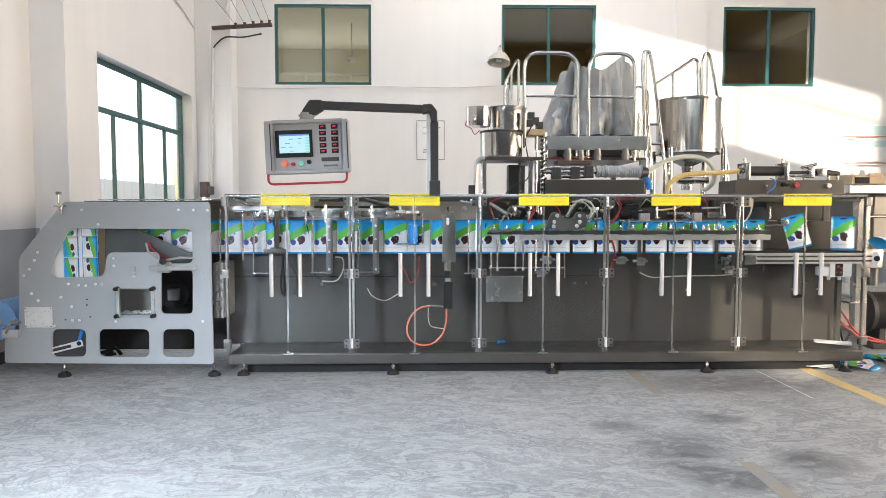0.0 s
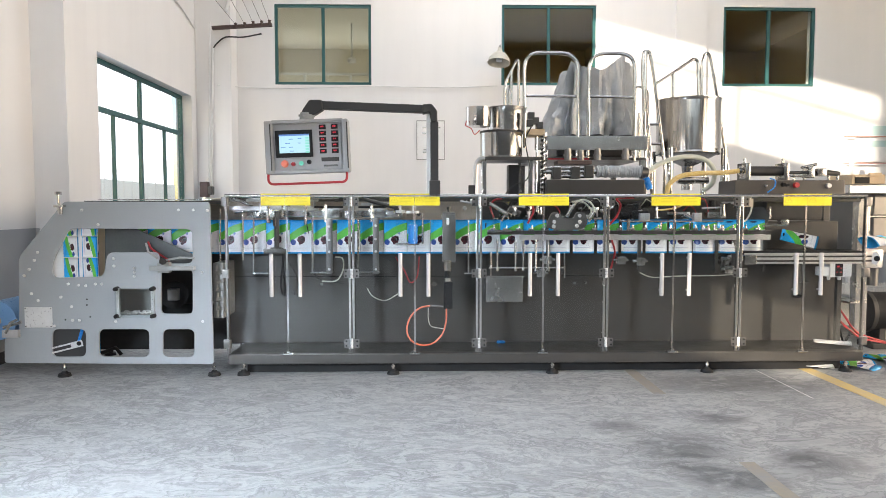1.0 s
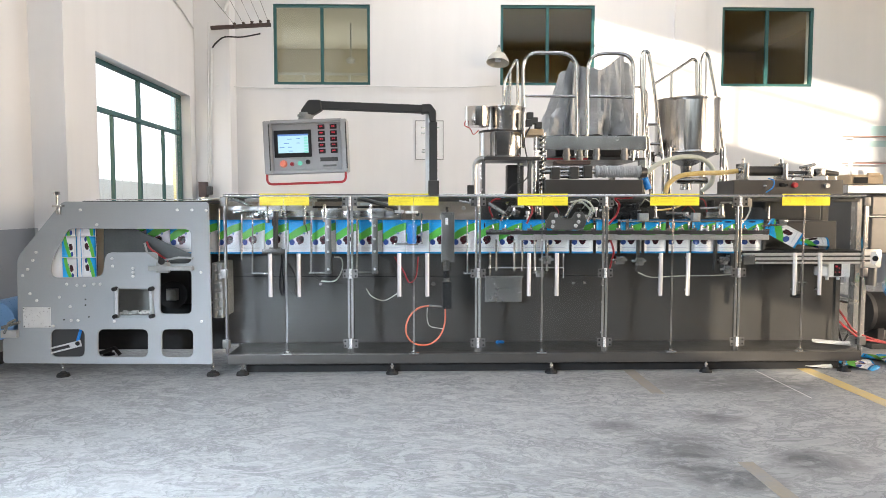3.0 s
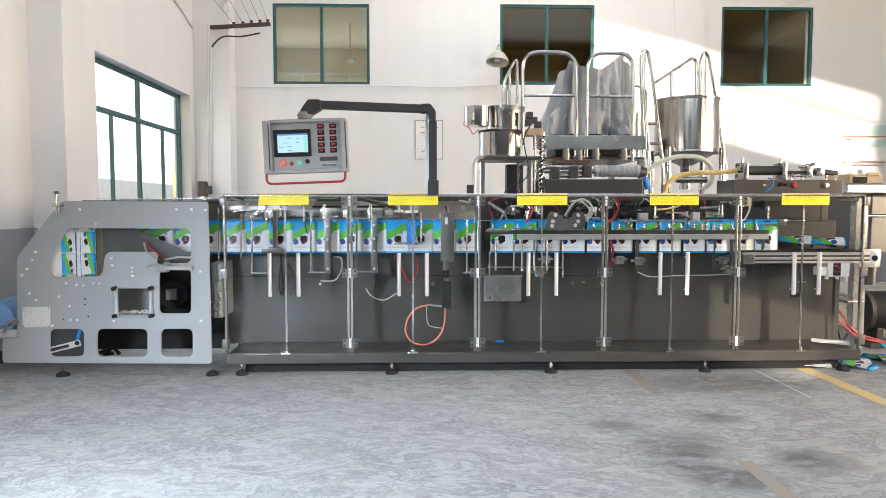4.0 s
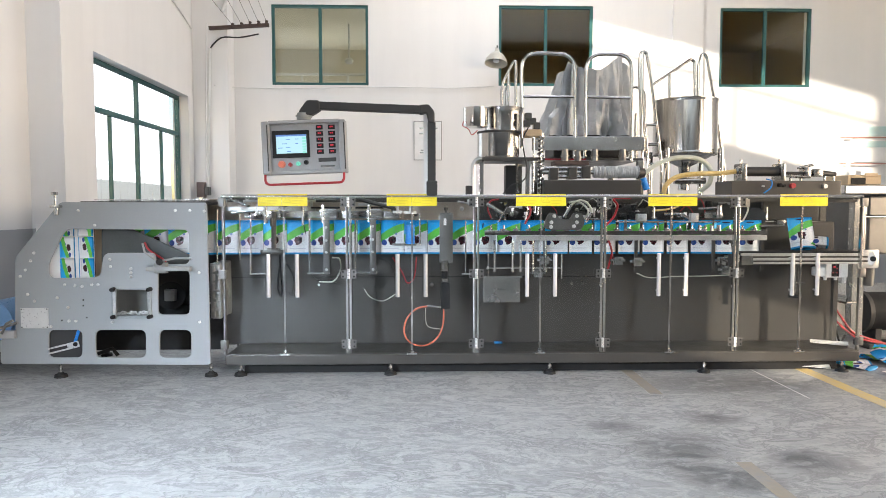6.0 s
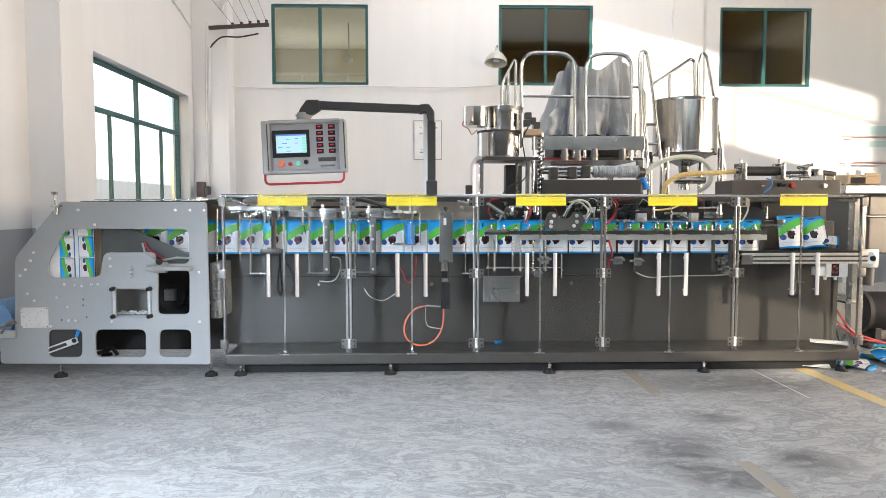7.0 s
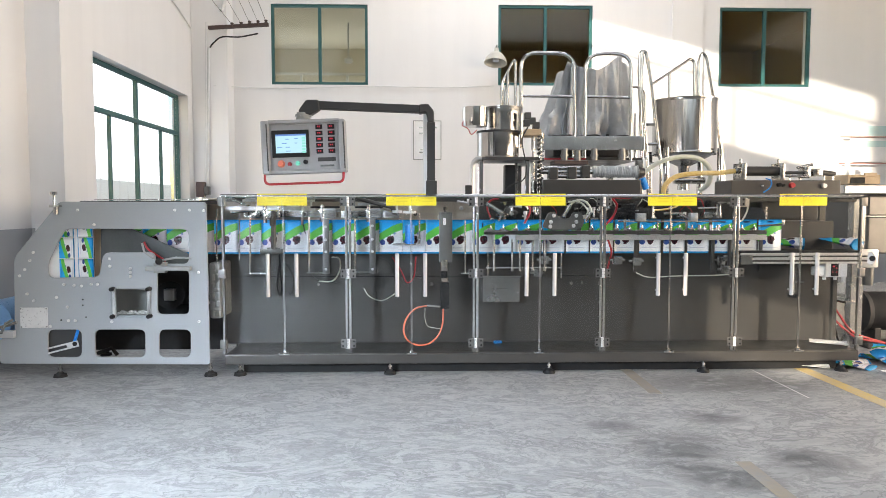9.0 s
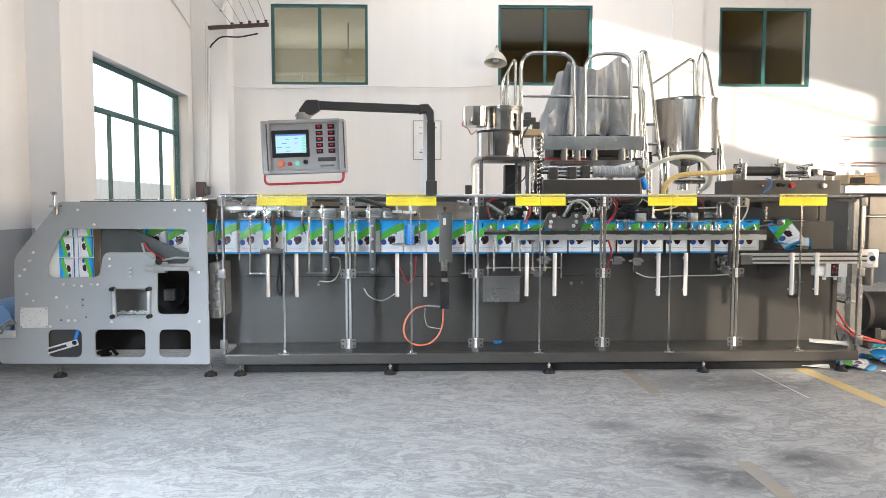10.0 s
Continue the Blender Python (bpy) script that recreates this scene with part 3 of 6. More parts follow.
slab("inspection_back", -2.5105, -2.2013, 0.30, 0.31, 0.44, 0.70, CAST, unwinder)
# name plate
slab("name_plate", -3.0822, -2.873, -0.004, 0.0, 0.3844, 0.5423, BOLT, unwinder, 0.001, "blank aluminium name plate")
for x in (-3.0737, -2.8815):
    for z in (0.3932, 0.5336):
        part("rivet", rod(bmesh.new(), (x, -0.004, z), (x, -0.008, z), 0.005), STEEL, unwinder)
# clamp screw on the sloping corner
cx, cz = (-2.7827, 1.3408)
bm = rod(bmesh.new(), (cx, -0.03, cz - 0.06), (cx, -0.03, cz + 0.075), 0.009)
rod(bm, (cx, -0.03, cz + 0.065), (cx, -0.03, cz + 0.088), 0.024, None, 6)
box(bm, cx - 0.03, cx + 0.045, -0.05, -0.005, cz - 0.03, cz - 0.012, 0.003)
rod(bm, (cx + 0.012, -0.03, cz - 0.085), (cx + 0.012, -0.03, cz - 0.03), 0.016, 0.02)
part("clamp_screw", bm, STEEL, unwinder, "steel clamp screw", True)
# splice clamp on the plate
z0 = 0.841
bm = box(bmesh.new(), -2.1005, -1.7639, -0.07, -0.02, z0 - 0.012, z0 + 0.02, 0.004)
box(bm, -2.0402, -1.9539, -0.06, 0.0, z0 - 0.03, z0 + 0.05, 0.004)
tube(bm, [(-2.0062, -0.05, 0.9019), (-1.8732, -0.05, 0.9276), (-1.7579, -0.05, 0.923)], 0.008)
tube(bm, [(-2.0399, -0.05, 0.9192), (-2.111, -0.05, 0.9712), (-2.1262, -0.05, 1.0402)], 0.008)
part("guide_clamp", bm, CAST, unwinder, "aluminium film guide clamp", True)
part("clamp_knob", rod(bmesh.new(), (-2.002, -0.05, 0.8975), (-1.9791, -0.11, 0.9023), 0.027, 0.022, 16), BLACK, unwinder, "black clamp knob", True)
part("red_hose", tube(bmesh.new(), hose([(-2.1693, 0.1, 1.0413), (-2.1444, 0.1, 0.9881), (-2.0842, 0.1, 0.9436), (-2.0065, 0.1, 0.8901)]), 0.008), RED, unwinder, "red air hose", True)
# forming plate, drive and belly behind the cut-outs
bm = bmesh.new()
tri = [(-2.5189, 0.12, 0.7647), (-2.5069, 0.12, 1.1649), (-2.2798, 0.12, 1.147), (-1.8144, 0.12, 0.9328), (-1.8162, 0.12, 0.8523), (-2.5013, 0.12, 0.7646)]
va = [bm.verts.new(p) for p in tri]
vb = [bm.verts.new((p[0], p[1] + 0.012, p[2])) for p in tri]
bm.faces.new(va), bm.faces.new(vb[::-1])
for i in range(6):
    bm.faces.new((va[i], vb[i], vb[(i + 1) % 6], va[(i + 1) % 6]))
# black sheet added for the shade inside the stand
slab("belly_panel", -3.0652, -1.6601, 0.46, 0.48, 0.115, 0.5, BLACK, unwinder)
part("forming_plate", bm, FORMER, unwinder, "slanting dark steel film forming plate")
bm = rod(bmesh.new(), (-2.0511, 0.3, 0.5967), (-2.1244, 0.5, 0.5712), 0.1112, None, 24)
part("drive_pulley", bm, BLACK, unwinder, "black drive pulley", True)
bm = box(bmesh.new(), -2.0823, -2.001, 0.24, 0.30, 0.5571, 0.6491, 0.004)
part("drive_clamp", bm, STEEL_MID, unwinder)
slab("drive_housing", -2.2517, -1.94, 0.51, 0.55, 0.3881, 0.8206, DARK_PAINT, unwinder)
part("spindle", rod(bmesh.new(), (-3.2299, -0.03, 0.3907), (-3.092, -0.03, 0.4337), 0.012), STEEL, unwinder, "steel roll spindle", True)
slab("spindle_arm", -3.2314, -3.1121, -0.05, -0.012, 0.3149, 0.372, ALUMINIUM, unwinder)
part("spindle_knob", tube(bmesh.new(), [(-3.1963, -0.06, 0.3524), (-3.1594, -0.06, 0.4304), (-3.1076, -0.06, 0.4562)], 0.010), STEEL, unwinder, smooth=True)
# added dark sheet hides the low web prints, as the shaded inside would
slab("film_guard", -3.04, -2.56, 0.030, 0.034, 0.13, 0.56, DARK_PAINT, unwinder)
bm = box(bmesh.new(), -0.011, 0.011, -0.003, 0.003, 0, 0.26)
part("film_strip", bm, BLUE, unwinder, "blue edge of the rising film").matrix_basis = pose(-2.70, 0.026, 0.245, 0, 18)
DANCER_AT = (-2.925, 0.010, 0.193)
bm = bmesh.new()
for z0, z1 in ((0.012, 0.024), (-0.024, -0.012)):
    box(bm, 0.0, 0.275, -0.008, 0.008, z0, z1, 0.002)
box(bm, 0.19, 0.275, -0.008, 0.008, -0.012, 0.012)
box(bm, 0.0, 0.03, -0.008, 0.008, -0.012, 0.012)
dancer = part("dancer_arm", bm, BOLT, unwinder, "bright slotted dancer arm")
part("dancer_roller", rod(bmesh.new(), (0.255, -0.012, 0.004), (0.255, 0.010, 0.004), 0.017, None, 16), BLACK, dancer, smooth=True)
part("dancer_bar", tube(bmesh.new(), [(-2.6488, 0.3, 0.1194), (-2.5333, 0.3, 0.1608), (-2.4892, 0.3, 0.1044)], 0.016), BLACK, unwinder, smooth=True)
# gear box end seen between the two machines
slab("end_housing", -1.6805, -1.5914, 0.12, 0.6, 0.4288, 0.8744, CAST, unwinder, 0.02, "cast grey end housing")
for k in range(6):
    z = 0.47 + k * 0.073
    slab("housing_rib", -1.6623, -1.631, 0.095, 0.125, z - 0.026, z + 0.026, CAST, unwinder, 0.012)
    slab("housing_rib", -1.622, -1.588, 0.100, 0.125, z - 0.020, z + 0.030, CAST, unwinder, 0.012)

film_roll = thing("film_roll", "big roll of blue printed laminate film", "film roll")
c = (-3.3639, 0.4, 0.3386)
part("roll", rod(bmesh.new(), (c[0], 0.10, 0.42), (c[0], 0.62, 0.42), 0.155, None, 48), ROLL_BLUE, film_roll, smooth=True)
part("core", rod(bmesh.new(), (c[0], 0.08, 0.42), (c[0], 0.64, 0.42), 0.04, None, 24), CARD, film_roll, "cardboard roll core", True)

# film running up inside the stand, two prints side by side
web = thing("film_web", "printed film web running up over the rollers", "film")
slab("film_backing", -2.575, -2.44, 0.145, 0.15, 0.72, 1.19, CARD, unwinder, 0.001)
bm = box(bmesh.new(), -2.97, -2.533, 0.044, 0.047, 0.58, 1.1832)
part("web_sheet", bm, WHITE, web, "white film margin")

# ---- packing machine frame ----
machine = thing("packing_machine", "long stainless horizontal pouch packing machine with clear doors", "machine")
XL, XR = -1.5346, 3.4927
TOPZ = 1.4067
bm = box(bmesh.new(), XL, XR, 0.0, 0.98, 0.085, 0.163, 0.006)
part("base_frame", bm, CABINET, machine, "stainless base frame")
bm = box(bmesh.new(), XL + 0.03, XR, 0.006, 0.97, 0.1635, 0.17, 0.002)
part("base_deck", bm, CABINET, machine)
# black block added for the shade under the base
slab("plinth", XL + 0.12, XR - 0.12, 0.10, 0.90, 0.0, 0.086, BLACK, machine, 0.004, "black strip added under the base in place of its shade")
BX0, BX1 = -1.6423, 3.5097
slab("back_panel", BX0, BX1, 0.42, 0.95, 0.171, 1.1927, CABINET, machine, 0.004, "brushed stainless cabinet front, the dim hall it mirrors put into its colour")
for x in (-0.5896, 0.4496, 2.6892):
    slab("panel_seam", x - 0.004, x + 0.004, 0.4165, 0.4195, 0.18, 1.0, BLACK, machine, 0)
slab("panel_shelf_seam", BX0 + 0.02, 1.542, 0.4165, 0.4195, 0.7317 - 0.003, 0.7317 + 0.003, BLACK, machine, 0)
slab("upper_panel", -1.83, 0.44, 0.44, 0.46, 1.1974, 1.385, TAUPE, machine, 0.003, "stainless inner panel, beige put in for the wall it mirrors")
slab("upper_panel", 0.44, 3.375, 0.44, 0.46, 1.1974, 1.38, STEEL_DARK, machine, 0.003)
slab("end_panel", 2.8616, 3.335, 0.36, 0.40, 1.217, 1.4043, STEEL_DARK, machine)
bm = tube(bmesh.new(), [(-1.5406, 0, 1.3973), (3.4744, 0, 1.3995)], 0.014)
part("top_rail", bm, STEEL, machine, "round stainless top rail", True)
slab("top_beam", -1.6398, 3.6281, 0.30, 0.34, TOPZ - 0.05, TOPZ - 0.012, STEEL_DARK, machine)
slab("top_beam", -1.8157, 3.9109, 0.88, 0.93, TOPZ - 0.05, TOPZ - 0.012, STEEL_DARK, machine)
for x in (XL + 0.02, XR - 0.03):
    slab("top_cross", x - 0.015, x + 0.015, 0.015, 0.93, TOPZ - 0.03, TOPZ - 0.008, STEEL, machine)
for x in (-1.4219, -0.2527, 1.0057, 2.2439, 3.3653):
    for y in (0.02, 0.9):
        levelling_foot(machine, x, y, 0.10)

POSTS = [-1.5346, -0.5725, 0.4209, 1.4198, 2.478, 3.4836]
SEAMS = [-1.0656, -0.0814, 0.9213, 1.9475, 2.9887]
PULLS = [(-1.1787, -0.961), (-0.1912, 0.0242), (0.8104, 1.0279), (1.84, 2.0552), (2.8981, 3.0974)]
ZB, ZT = 0.185, TOPZ - 0.02


def hinge(x, z, parent):
    bm = bmesh.new()
    for s in (-1, 1):
        box(bm, x + s * 0.008, x + s * 0.058, -0.012, -0.004, z - 0.034, z + 0.034, 0.002)
    leaf = part("hinge", bm, STEEL_MID, parent, "steel leaf hinge")
    for s in (-1, 1):
        for u in (-0.018, 0.018):
            bm = rod(bmesh.new(), (x + s * 0.042, -0.012, z + u), (x + s * 0.042, -0.017, z + u), 0.008, 0.006, 8)
            part("hinge_screw", bm, BLACK, leaf, "dark countersunk screw", True)
    bm = bmesh.new()
    for u in (-0.026, 0.0, 0.026):
        rod(bm, (x, -0.012, z + u - 0.011), (x, -0.012, z + u + 0.011), 0.011, None, 10)
    part("hinge_pin", bm, BOLT, leaf, "bright hinge knuckles", True)
    return leaf


for i, x in enumerate(POSTS):
    end = i in (0, 5)
    bm = bmesh.new()
    if end:
        box(bm, x - 0.010, x + 0.010, 0.004, 0.034, 0.17, ZT, 0.004)
    else:
        for s in (-1, 1):
            box(bm, x + s * 0.014 - 0.010, x + s * 0.014 + 0.010, 0.006, 0.034, 0.17, ZT, 0.004)
    part("door_post", bm, STEEL if i else STEEL_MID, machine, "upright aluminium door post")
    for z in (1.3544, 0.7963, 0.249):
        if end:
            bm = box(bmesh.new(), x - 0.03, x + 0.03, -0.014, 0.003, z - 0.034, z + 0.034, 0.003)
            rod(bm, (x - (0.02 if i else -0.02), -0.016, z - 0.03), (x - (0.02 if i else -0.02), -0.016, z + 0.03), 0.009, None, 10)
            part("hinge", bm, STEEL_MID, machine, smooth=True)
        else:
            hinge(x, z, machine)


def warning_label(x0, x1, z0, z1, parent, faded):
    lab = part("warning_label", box(bmesh.new(), x0, x1, -0.0115, -0.0095, z0, z1), YELLOW, parent, "yellow warning label with triangle")
    h, w = z1 - z0, x1 - x0
    bm = bmesh.new()
    cx, cz, r = x0 + w * 0.2, z0 + h * 0.46, h * 0.33
    outer = [(cx + r * 1.15 * math.sin(k * math.tau / 3), cz + r * math.cos(k * math.tau / 3)) for k in range(3)]
    for a, b in zip(outer, outer[1:] + outer[:1]):
        tube(bm, [(a[0], -0.012, a[1]), (b[0], -0.012, b[1])], 0.0022, 6)
    box(bm, cx - 0.002, cx + 0.002, -0.0135, -0.0115, cz - r * 0.25, cz + r * 0.4)
    part("warning_triangle", bm, YELLOW_INK, lab)
    bm = bmesh.new()
    for u, l in ((0.82, 0.5), (0.6, 0.5), (0.46, 0.42), (0.34, 0.46), (0.22, 0.36)):
        xx = x0 + w * (0.3 if u > 0.7 else 0.4)
        box(bm, xx, xx + w * l, -0.0125, -0.0115, z0 + h * u - 0.0016, z0 + h * u + 0.0016)
    part("label_text", bm, YELLOW_INK if not faded else YELLOW, lab)


LZ0, LZ1 = 1.3238, 1.4155
LABELS = [(-1.2612, -1.0786, -0.8826), (-0.2746, -0.0814, 0.1122), (0.7262, 0.9213, 1.1169), (1.7638, 1.9565, 2.1495), (2.8076, 2.9977, 3.1882)]
for i in range(5):
    for s in (0, 1):
        x0, x1 = (POSTS[i] + 0.03, SEAMS[i] - 0.002) if s == 0 else (SEAMS[i] + 0.002, POSTS[i + 1] - 0.03)
        door = part("door", box(bmesh.new(), x0, x1, -0.008, 0.0, ZB, ZT, 0.002), ACRYLIC, machine, "clear acrylic guard door")
        door.visible_shadow = False
        edge = SEAMS[i] + (-0.004 if s == 0 else 0.004)
        part("door_edge", box(bmesh.new(), edge - 0.0025, edge + 0.0025, -0.0095, 0.0015, ZB, ZT - 0.05, 0.001), STEEL, door)
        hx = PULLS[i][s]
        bm = rod(bmesh.new(), (hx, -0.055, 0.6235), (hx, -0.055, 0.9553), 0.0155, None, 16)
        for z in (0.6635, 0.9156):
            rod(bm, (hx, -0.055, z), (hx, -0.008, z), 0.008)
        part("handle", bm, ALUMINIUM, door, "white satin tubular handle", True)
        l0, lm, l1 = LABELS[i]
        warning_label(*((l0, lm - 0.001) if s == 0 else (lm + 0.001, l1)), LZ0, LZ1, door, i == 4)
    bm = box(bmesh.new(), SEAMS[i] - 0.04, SEAMS[i] + 0.04, -0.03, 0.01, 0.163, 0.178, 0.003)
    box(bm, SEAMS[i] - 0.012, SEAMS[i] + 0.012, -0.02, 0.005, 0.176, 0.197, 0.003)
    part("door_catch", bm, STEEL, machine, "small steel door catch")
# ---- stations inside the machine ----
def bolt_heads(bm, spots, y, r=0.008):
    for x, z in spots:
        rod(bm, (x, y, z), (x, y - 0.006, z), r, r * 0.75, 8)
    return bm


def station(name, material, pieces, label="", parent=None, smooth=True):
    """One part of a station from boxes (6 numbers) and rods (two points and a radius)."""
    bm = bmesh.new()
    for p in pieces:
        if len(p) == 3:
            rod(bm, *p)
        else:
            box(bm, *p, 0.002)
    return part(name, bm, material, parent or machine, label, smooth)


# posts and brackets that hold the film
station("film_clamp", STEEL_DARK, [(-1.2277, -1.1426, 0.14, 0.17, 0.9333, 0.9919), (-1.2815, -1.0933, 0.135, 0.15, 0.9378, 0.9784),
        ((-1.1781, 0.15, 0.9835), (-1.1737, 0.15, 1.2794), 0.02), ((-1.1889, 0.13, 1.1637), (-1.1879, 0.13, 1.2306), 0.012)], "dark steel film clamp")
for nm, x0, x1, z0, z1 in (("sealing_post", -0.786, -0.737, 0.7841, 1.2167), ("sealing_post", -0.416, -0.369, 0.7832, 1.2255)):
    bm = box(bmesh.new(), x0, x1, 0.13, 0.16, z0, z1, 0.003)
    post = part(nm, bm, STEEL_MID, machine, "flat steel sealing post", True)
    for f in (0.08, 0.4, 0.62, 0.86):
        part("post_bolt", bolt_heads(bmesh.new(), [((x0 + x1) / 2, z0 + f * (z1 - z0))], 0.13, 0.011), BOLT, post, smooth=True)
station("rod_bracket", STEEL, [((-1.3567, 0.15, 1.2348), (-1.3643, 0.15, 0.7811), 0.0075), ((-1.3643, 0.15, 0.7856), (-1.2347, 0.15, 0.7853), 0.009), ((-1.4408, 0.15, 1.2527), (-1.4472, 0.15, 0.894), 0.007)])
station("rod_bracket", STEEL, [((-0.8936, 0.15, 1.2346), (-0.8987, 0.15, 0.7935), 0.0085), ((-0.9167, 0.15, 0.789), (-0.7417, 0.15, 0.7886), 0.01), ((-1.1277, 0.15, 1.3866), (-1.1299, 0.15, 1.2347), 0.008), ((-0.9458, 0.15, 1.342), (-0.9479, 0.15, 1.1719), 0.011)])
station("rod_bracket", STEEL, [((-0.5315, 0.15, 1.221), (-0.5348, 0.15, 0.7926), 0.0085), ((-0.5618, 0.15, 0.7926), (-0.3636, 0.15, 0.7922), 0.011), ((-0.5674, 0.15, 1.2166), (-0.3567, 0.15, 1.2165), 0.006)])
station("rod_bracket", STEEL, [((-1.6173, 0.15, 1.2973), (-1.6257, 0.15, 0.8719), 0.006), ((0.3457, 0.15, 1.2071), (0.3467, 0.15, 0.7767), 0.007), ((0.3149, 0.15, 0.7814), (0.442, 0.15, 0.781), 0.008)])
for x0, x1, z0, z1 in ((-1.2638, -1.1374, 1.216, 1.2927), (-0.8118, -0.6803, 1.2248, 1.3017), (-0.4442, -0.3214, 1.2247, 1.3017)):
    bm = box(bmesh.new(), x0, x1, 0.16, 0.24, z0, z1, 0.006)
    box(bm, x0 - 0.012, x1 + 0.03, 0.19, 0.23, z1 - 0.03, z1 - 0.008, 0.003)
    rod(bm, (x0 + 0.02, 0.17, z0 - 0.03), (x0 + 0.02, 0.17, z1 + 0.03), 0.018, 0.014)
    bolt_heads(bm, [(x1 - 0.02, z0 + 0.02), (x1 - 0.02, z1 - 0.02), (x0 + 0.05, (z0 + z1) / 2)], 0.158)
    part("cam_block", bm, STEEL, machine, "bright steel cam block", True)
for x0, x1, z in ((-1.4557, -0.6849, 1.2641), (-0.573, -0.246, 1.2641)):
    slab("guide_beam", x0, x1, 0.33, 0.36, z - 0.035, z + 0.02, STEEL, machine)
for x0, x1, z in ((-0.8968, -0.6636, 1.3107), (-0.54, -0.3151, 1.3107)):
    bm = box(bmesh.new(), x0, x1, 0.24, 0.27, z - 0.008, z + 0.008, 0.003)
    part("slot_guide", bm, BLACK, machine, "black slotted guide")
station("slant_arm", STEEL_DARK, [((-0.5081, 0.2, 1.3785), (-0.2282, 0.2, 1.3062), 0.016), ((-0.2372, 0.2, 1.3153), (-0.2193, 0.2, 1.2609), 0.02)], "slanting steel arm")
station("slant_arm", STEEL, [((-1.5188, 0.2, 1.3782), (-1.4078, 0.2, 1.3332), 0.012), ((-1.5485, 0.3, 1.2695), (-1.3658, 0.3, 1.2878), 0.012), ((-1.407, 0.2, 1.3782), (-0.6885, 0.2, 1.3784), 0.006)])
for x0, x1, z0, z1 in ((-1.5878, -0.8693, 1.285, 1.318), (-0.52, -0.20, 1.3245, 1.347), (-1.4518, -0.8686, 1.356, 1.374)):
    slab("carriage_beam", x0, x1, 0.285, 0.315, z0, z1, ALUMINIUM, machine, 0.003, "pale carriage beam")
for x0, x1 in ((-0.6448, -0.5088), (-0.3101, -0.183)):
    bm = box(bmesh.new(), x0, x1, 0.19, 0.25, 1.2257, 1.283, 0.004)
    bolt_heads(bm, [(x0 + 0.03, 1.255), (x1 - 0.03, 1.255)], 0.19, 0.009)
    part("carriage_block", bm, STEEL, machine, "steel carriage block", True)
# filling tubes and the blue bottle
for x, z0, z1, r in ((-0.1955, 1.0377, 1.2661, 0.034), (-0.0967, 1.1632, 1.2616, 0.046)):
    g = part("sight_tube", rod(bmesh.new(), (x, 0.12, z0), (x, 0.12, z1), r, None, 24), ACRYLIC, machine, "clear plastic sight tube", True)
    station("tube_collar", PALE, [((x, 0.12, z1), (x, 0.12, z1 + 0.02), r * 1.1), ((x, 0.12, z1 + 0.02), (x, 0.12, z1 + 0.08), 0.008)])
x = -0.0967
part("blue_filter", lathe(bmesh.new(), [(0, 1.0241), (0.034, 1.0241), (0.038, 1.0465), (0.036, 1.1004), (0.04, 1.1452), (0.036, 1.1721), (0, 1.1721)], (x, 0.12), 20), BLUE, machine, "blue plastic filter cup", True)
station("tube_holder", STEEL, [(-0.2368, -0.0474, 0.13, 0.16, 1.0096, 1.0276), ((-0.0196, 0.15, 1.2613), (-0.02, 0.15, 1.0179), 0.008)])
# cut-off bar with its cylinder
x0, x1 = 0.1368, 0.24
bm = box(bmesh.new(), x0, x1, 0.08, 0.13, 0.8766, 1.2706, 0.004)
bolt_heads(bm, [(x0 + 0.02, 1.2795 - 0.02), (x1 - 0.02, 1.2795 - 0.02)], 0.08)
part("cutting_bar", bm, STEEL_MID, machine, "wide brushed steel cutting bar", True)
slab("cutting_bar_slot", 0.1676, 0.1899, 0.074, 0.0795, 1.1729, 1.2263, WHITE, machine, 0.001)
station("air_cylinder", POLISHED, [((0.1772, 0.1, 0.8091), (0.1771, 0.1, 0.8946), 0.034), ((0.1771, 0.1, 0.8856), (0.1771, 0.1, 0.9126), 0.02), ((0.1772, 0.1, 0.7775), (0.1772, 0.1, 0.8136), 0.022)], "polished air cylinder")
station("air_cylinder_body", BLACK, [(0.1457, 0.2176, 0.07, 0.13, 0.5062, 0.7189), ((0.1772, 0.1, 0.7144), (0.1772, 0.1, 0.8136), 0.026)], "black air cylinder body")
station("air_cylinder_ring", POLISHED, [((0.1772, 0.1, 0.7234), (0.1772, 0.1, 0.7505), 0.030)])
station("hose_fitting", POLISHED, [((0.0377, 0.1, 0.5295), (0.1457, 0.1, 0.52), 0.010)], "steel hose fitting")
loop = [(0.0467, 0.1, 0.5294), (-0.0477, 0.1, 0.5071), (-0.1198, 0.1, 0.4349), (-0.1471, 0.1, 0.3351), (-0.1159, 0.1, 0.2531), (-0.0348, 0.1, 0.2116), (0.0554, 0.1, 0.2248), (0.1277, 0.1, 0.2883), (0.1638, 0.1, 0.3883), (0.1683, 0.1, 0.5018)]
part("air_hose", tube(bmesh.new(), hose(loop), 0.0065), ORANGE_HOSE, machine, "orange coiled air hose", True)
part("thin_cable", tube(bmesh.new(), hose([(0.0247, 0.2, 0.4966), (0.0246, 0.2, 0.4042), (0.052, 0.2, 0.3439), (0.1485, 0.2, 0.3249)]), 0.003), WHITE_HOSE, machine, smooth=True)
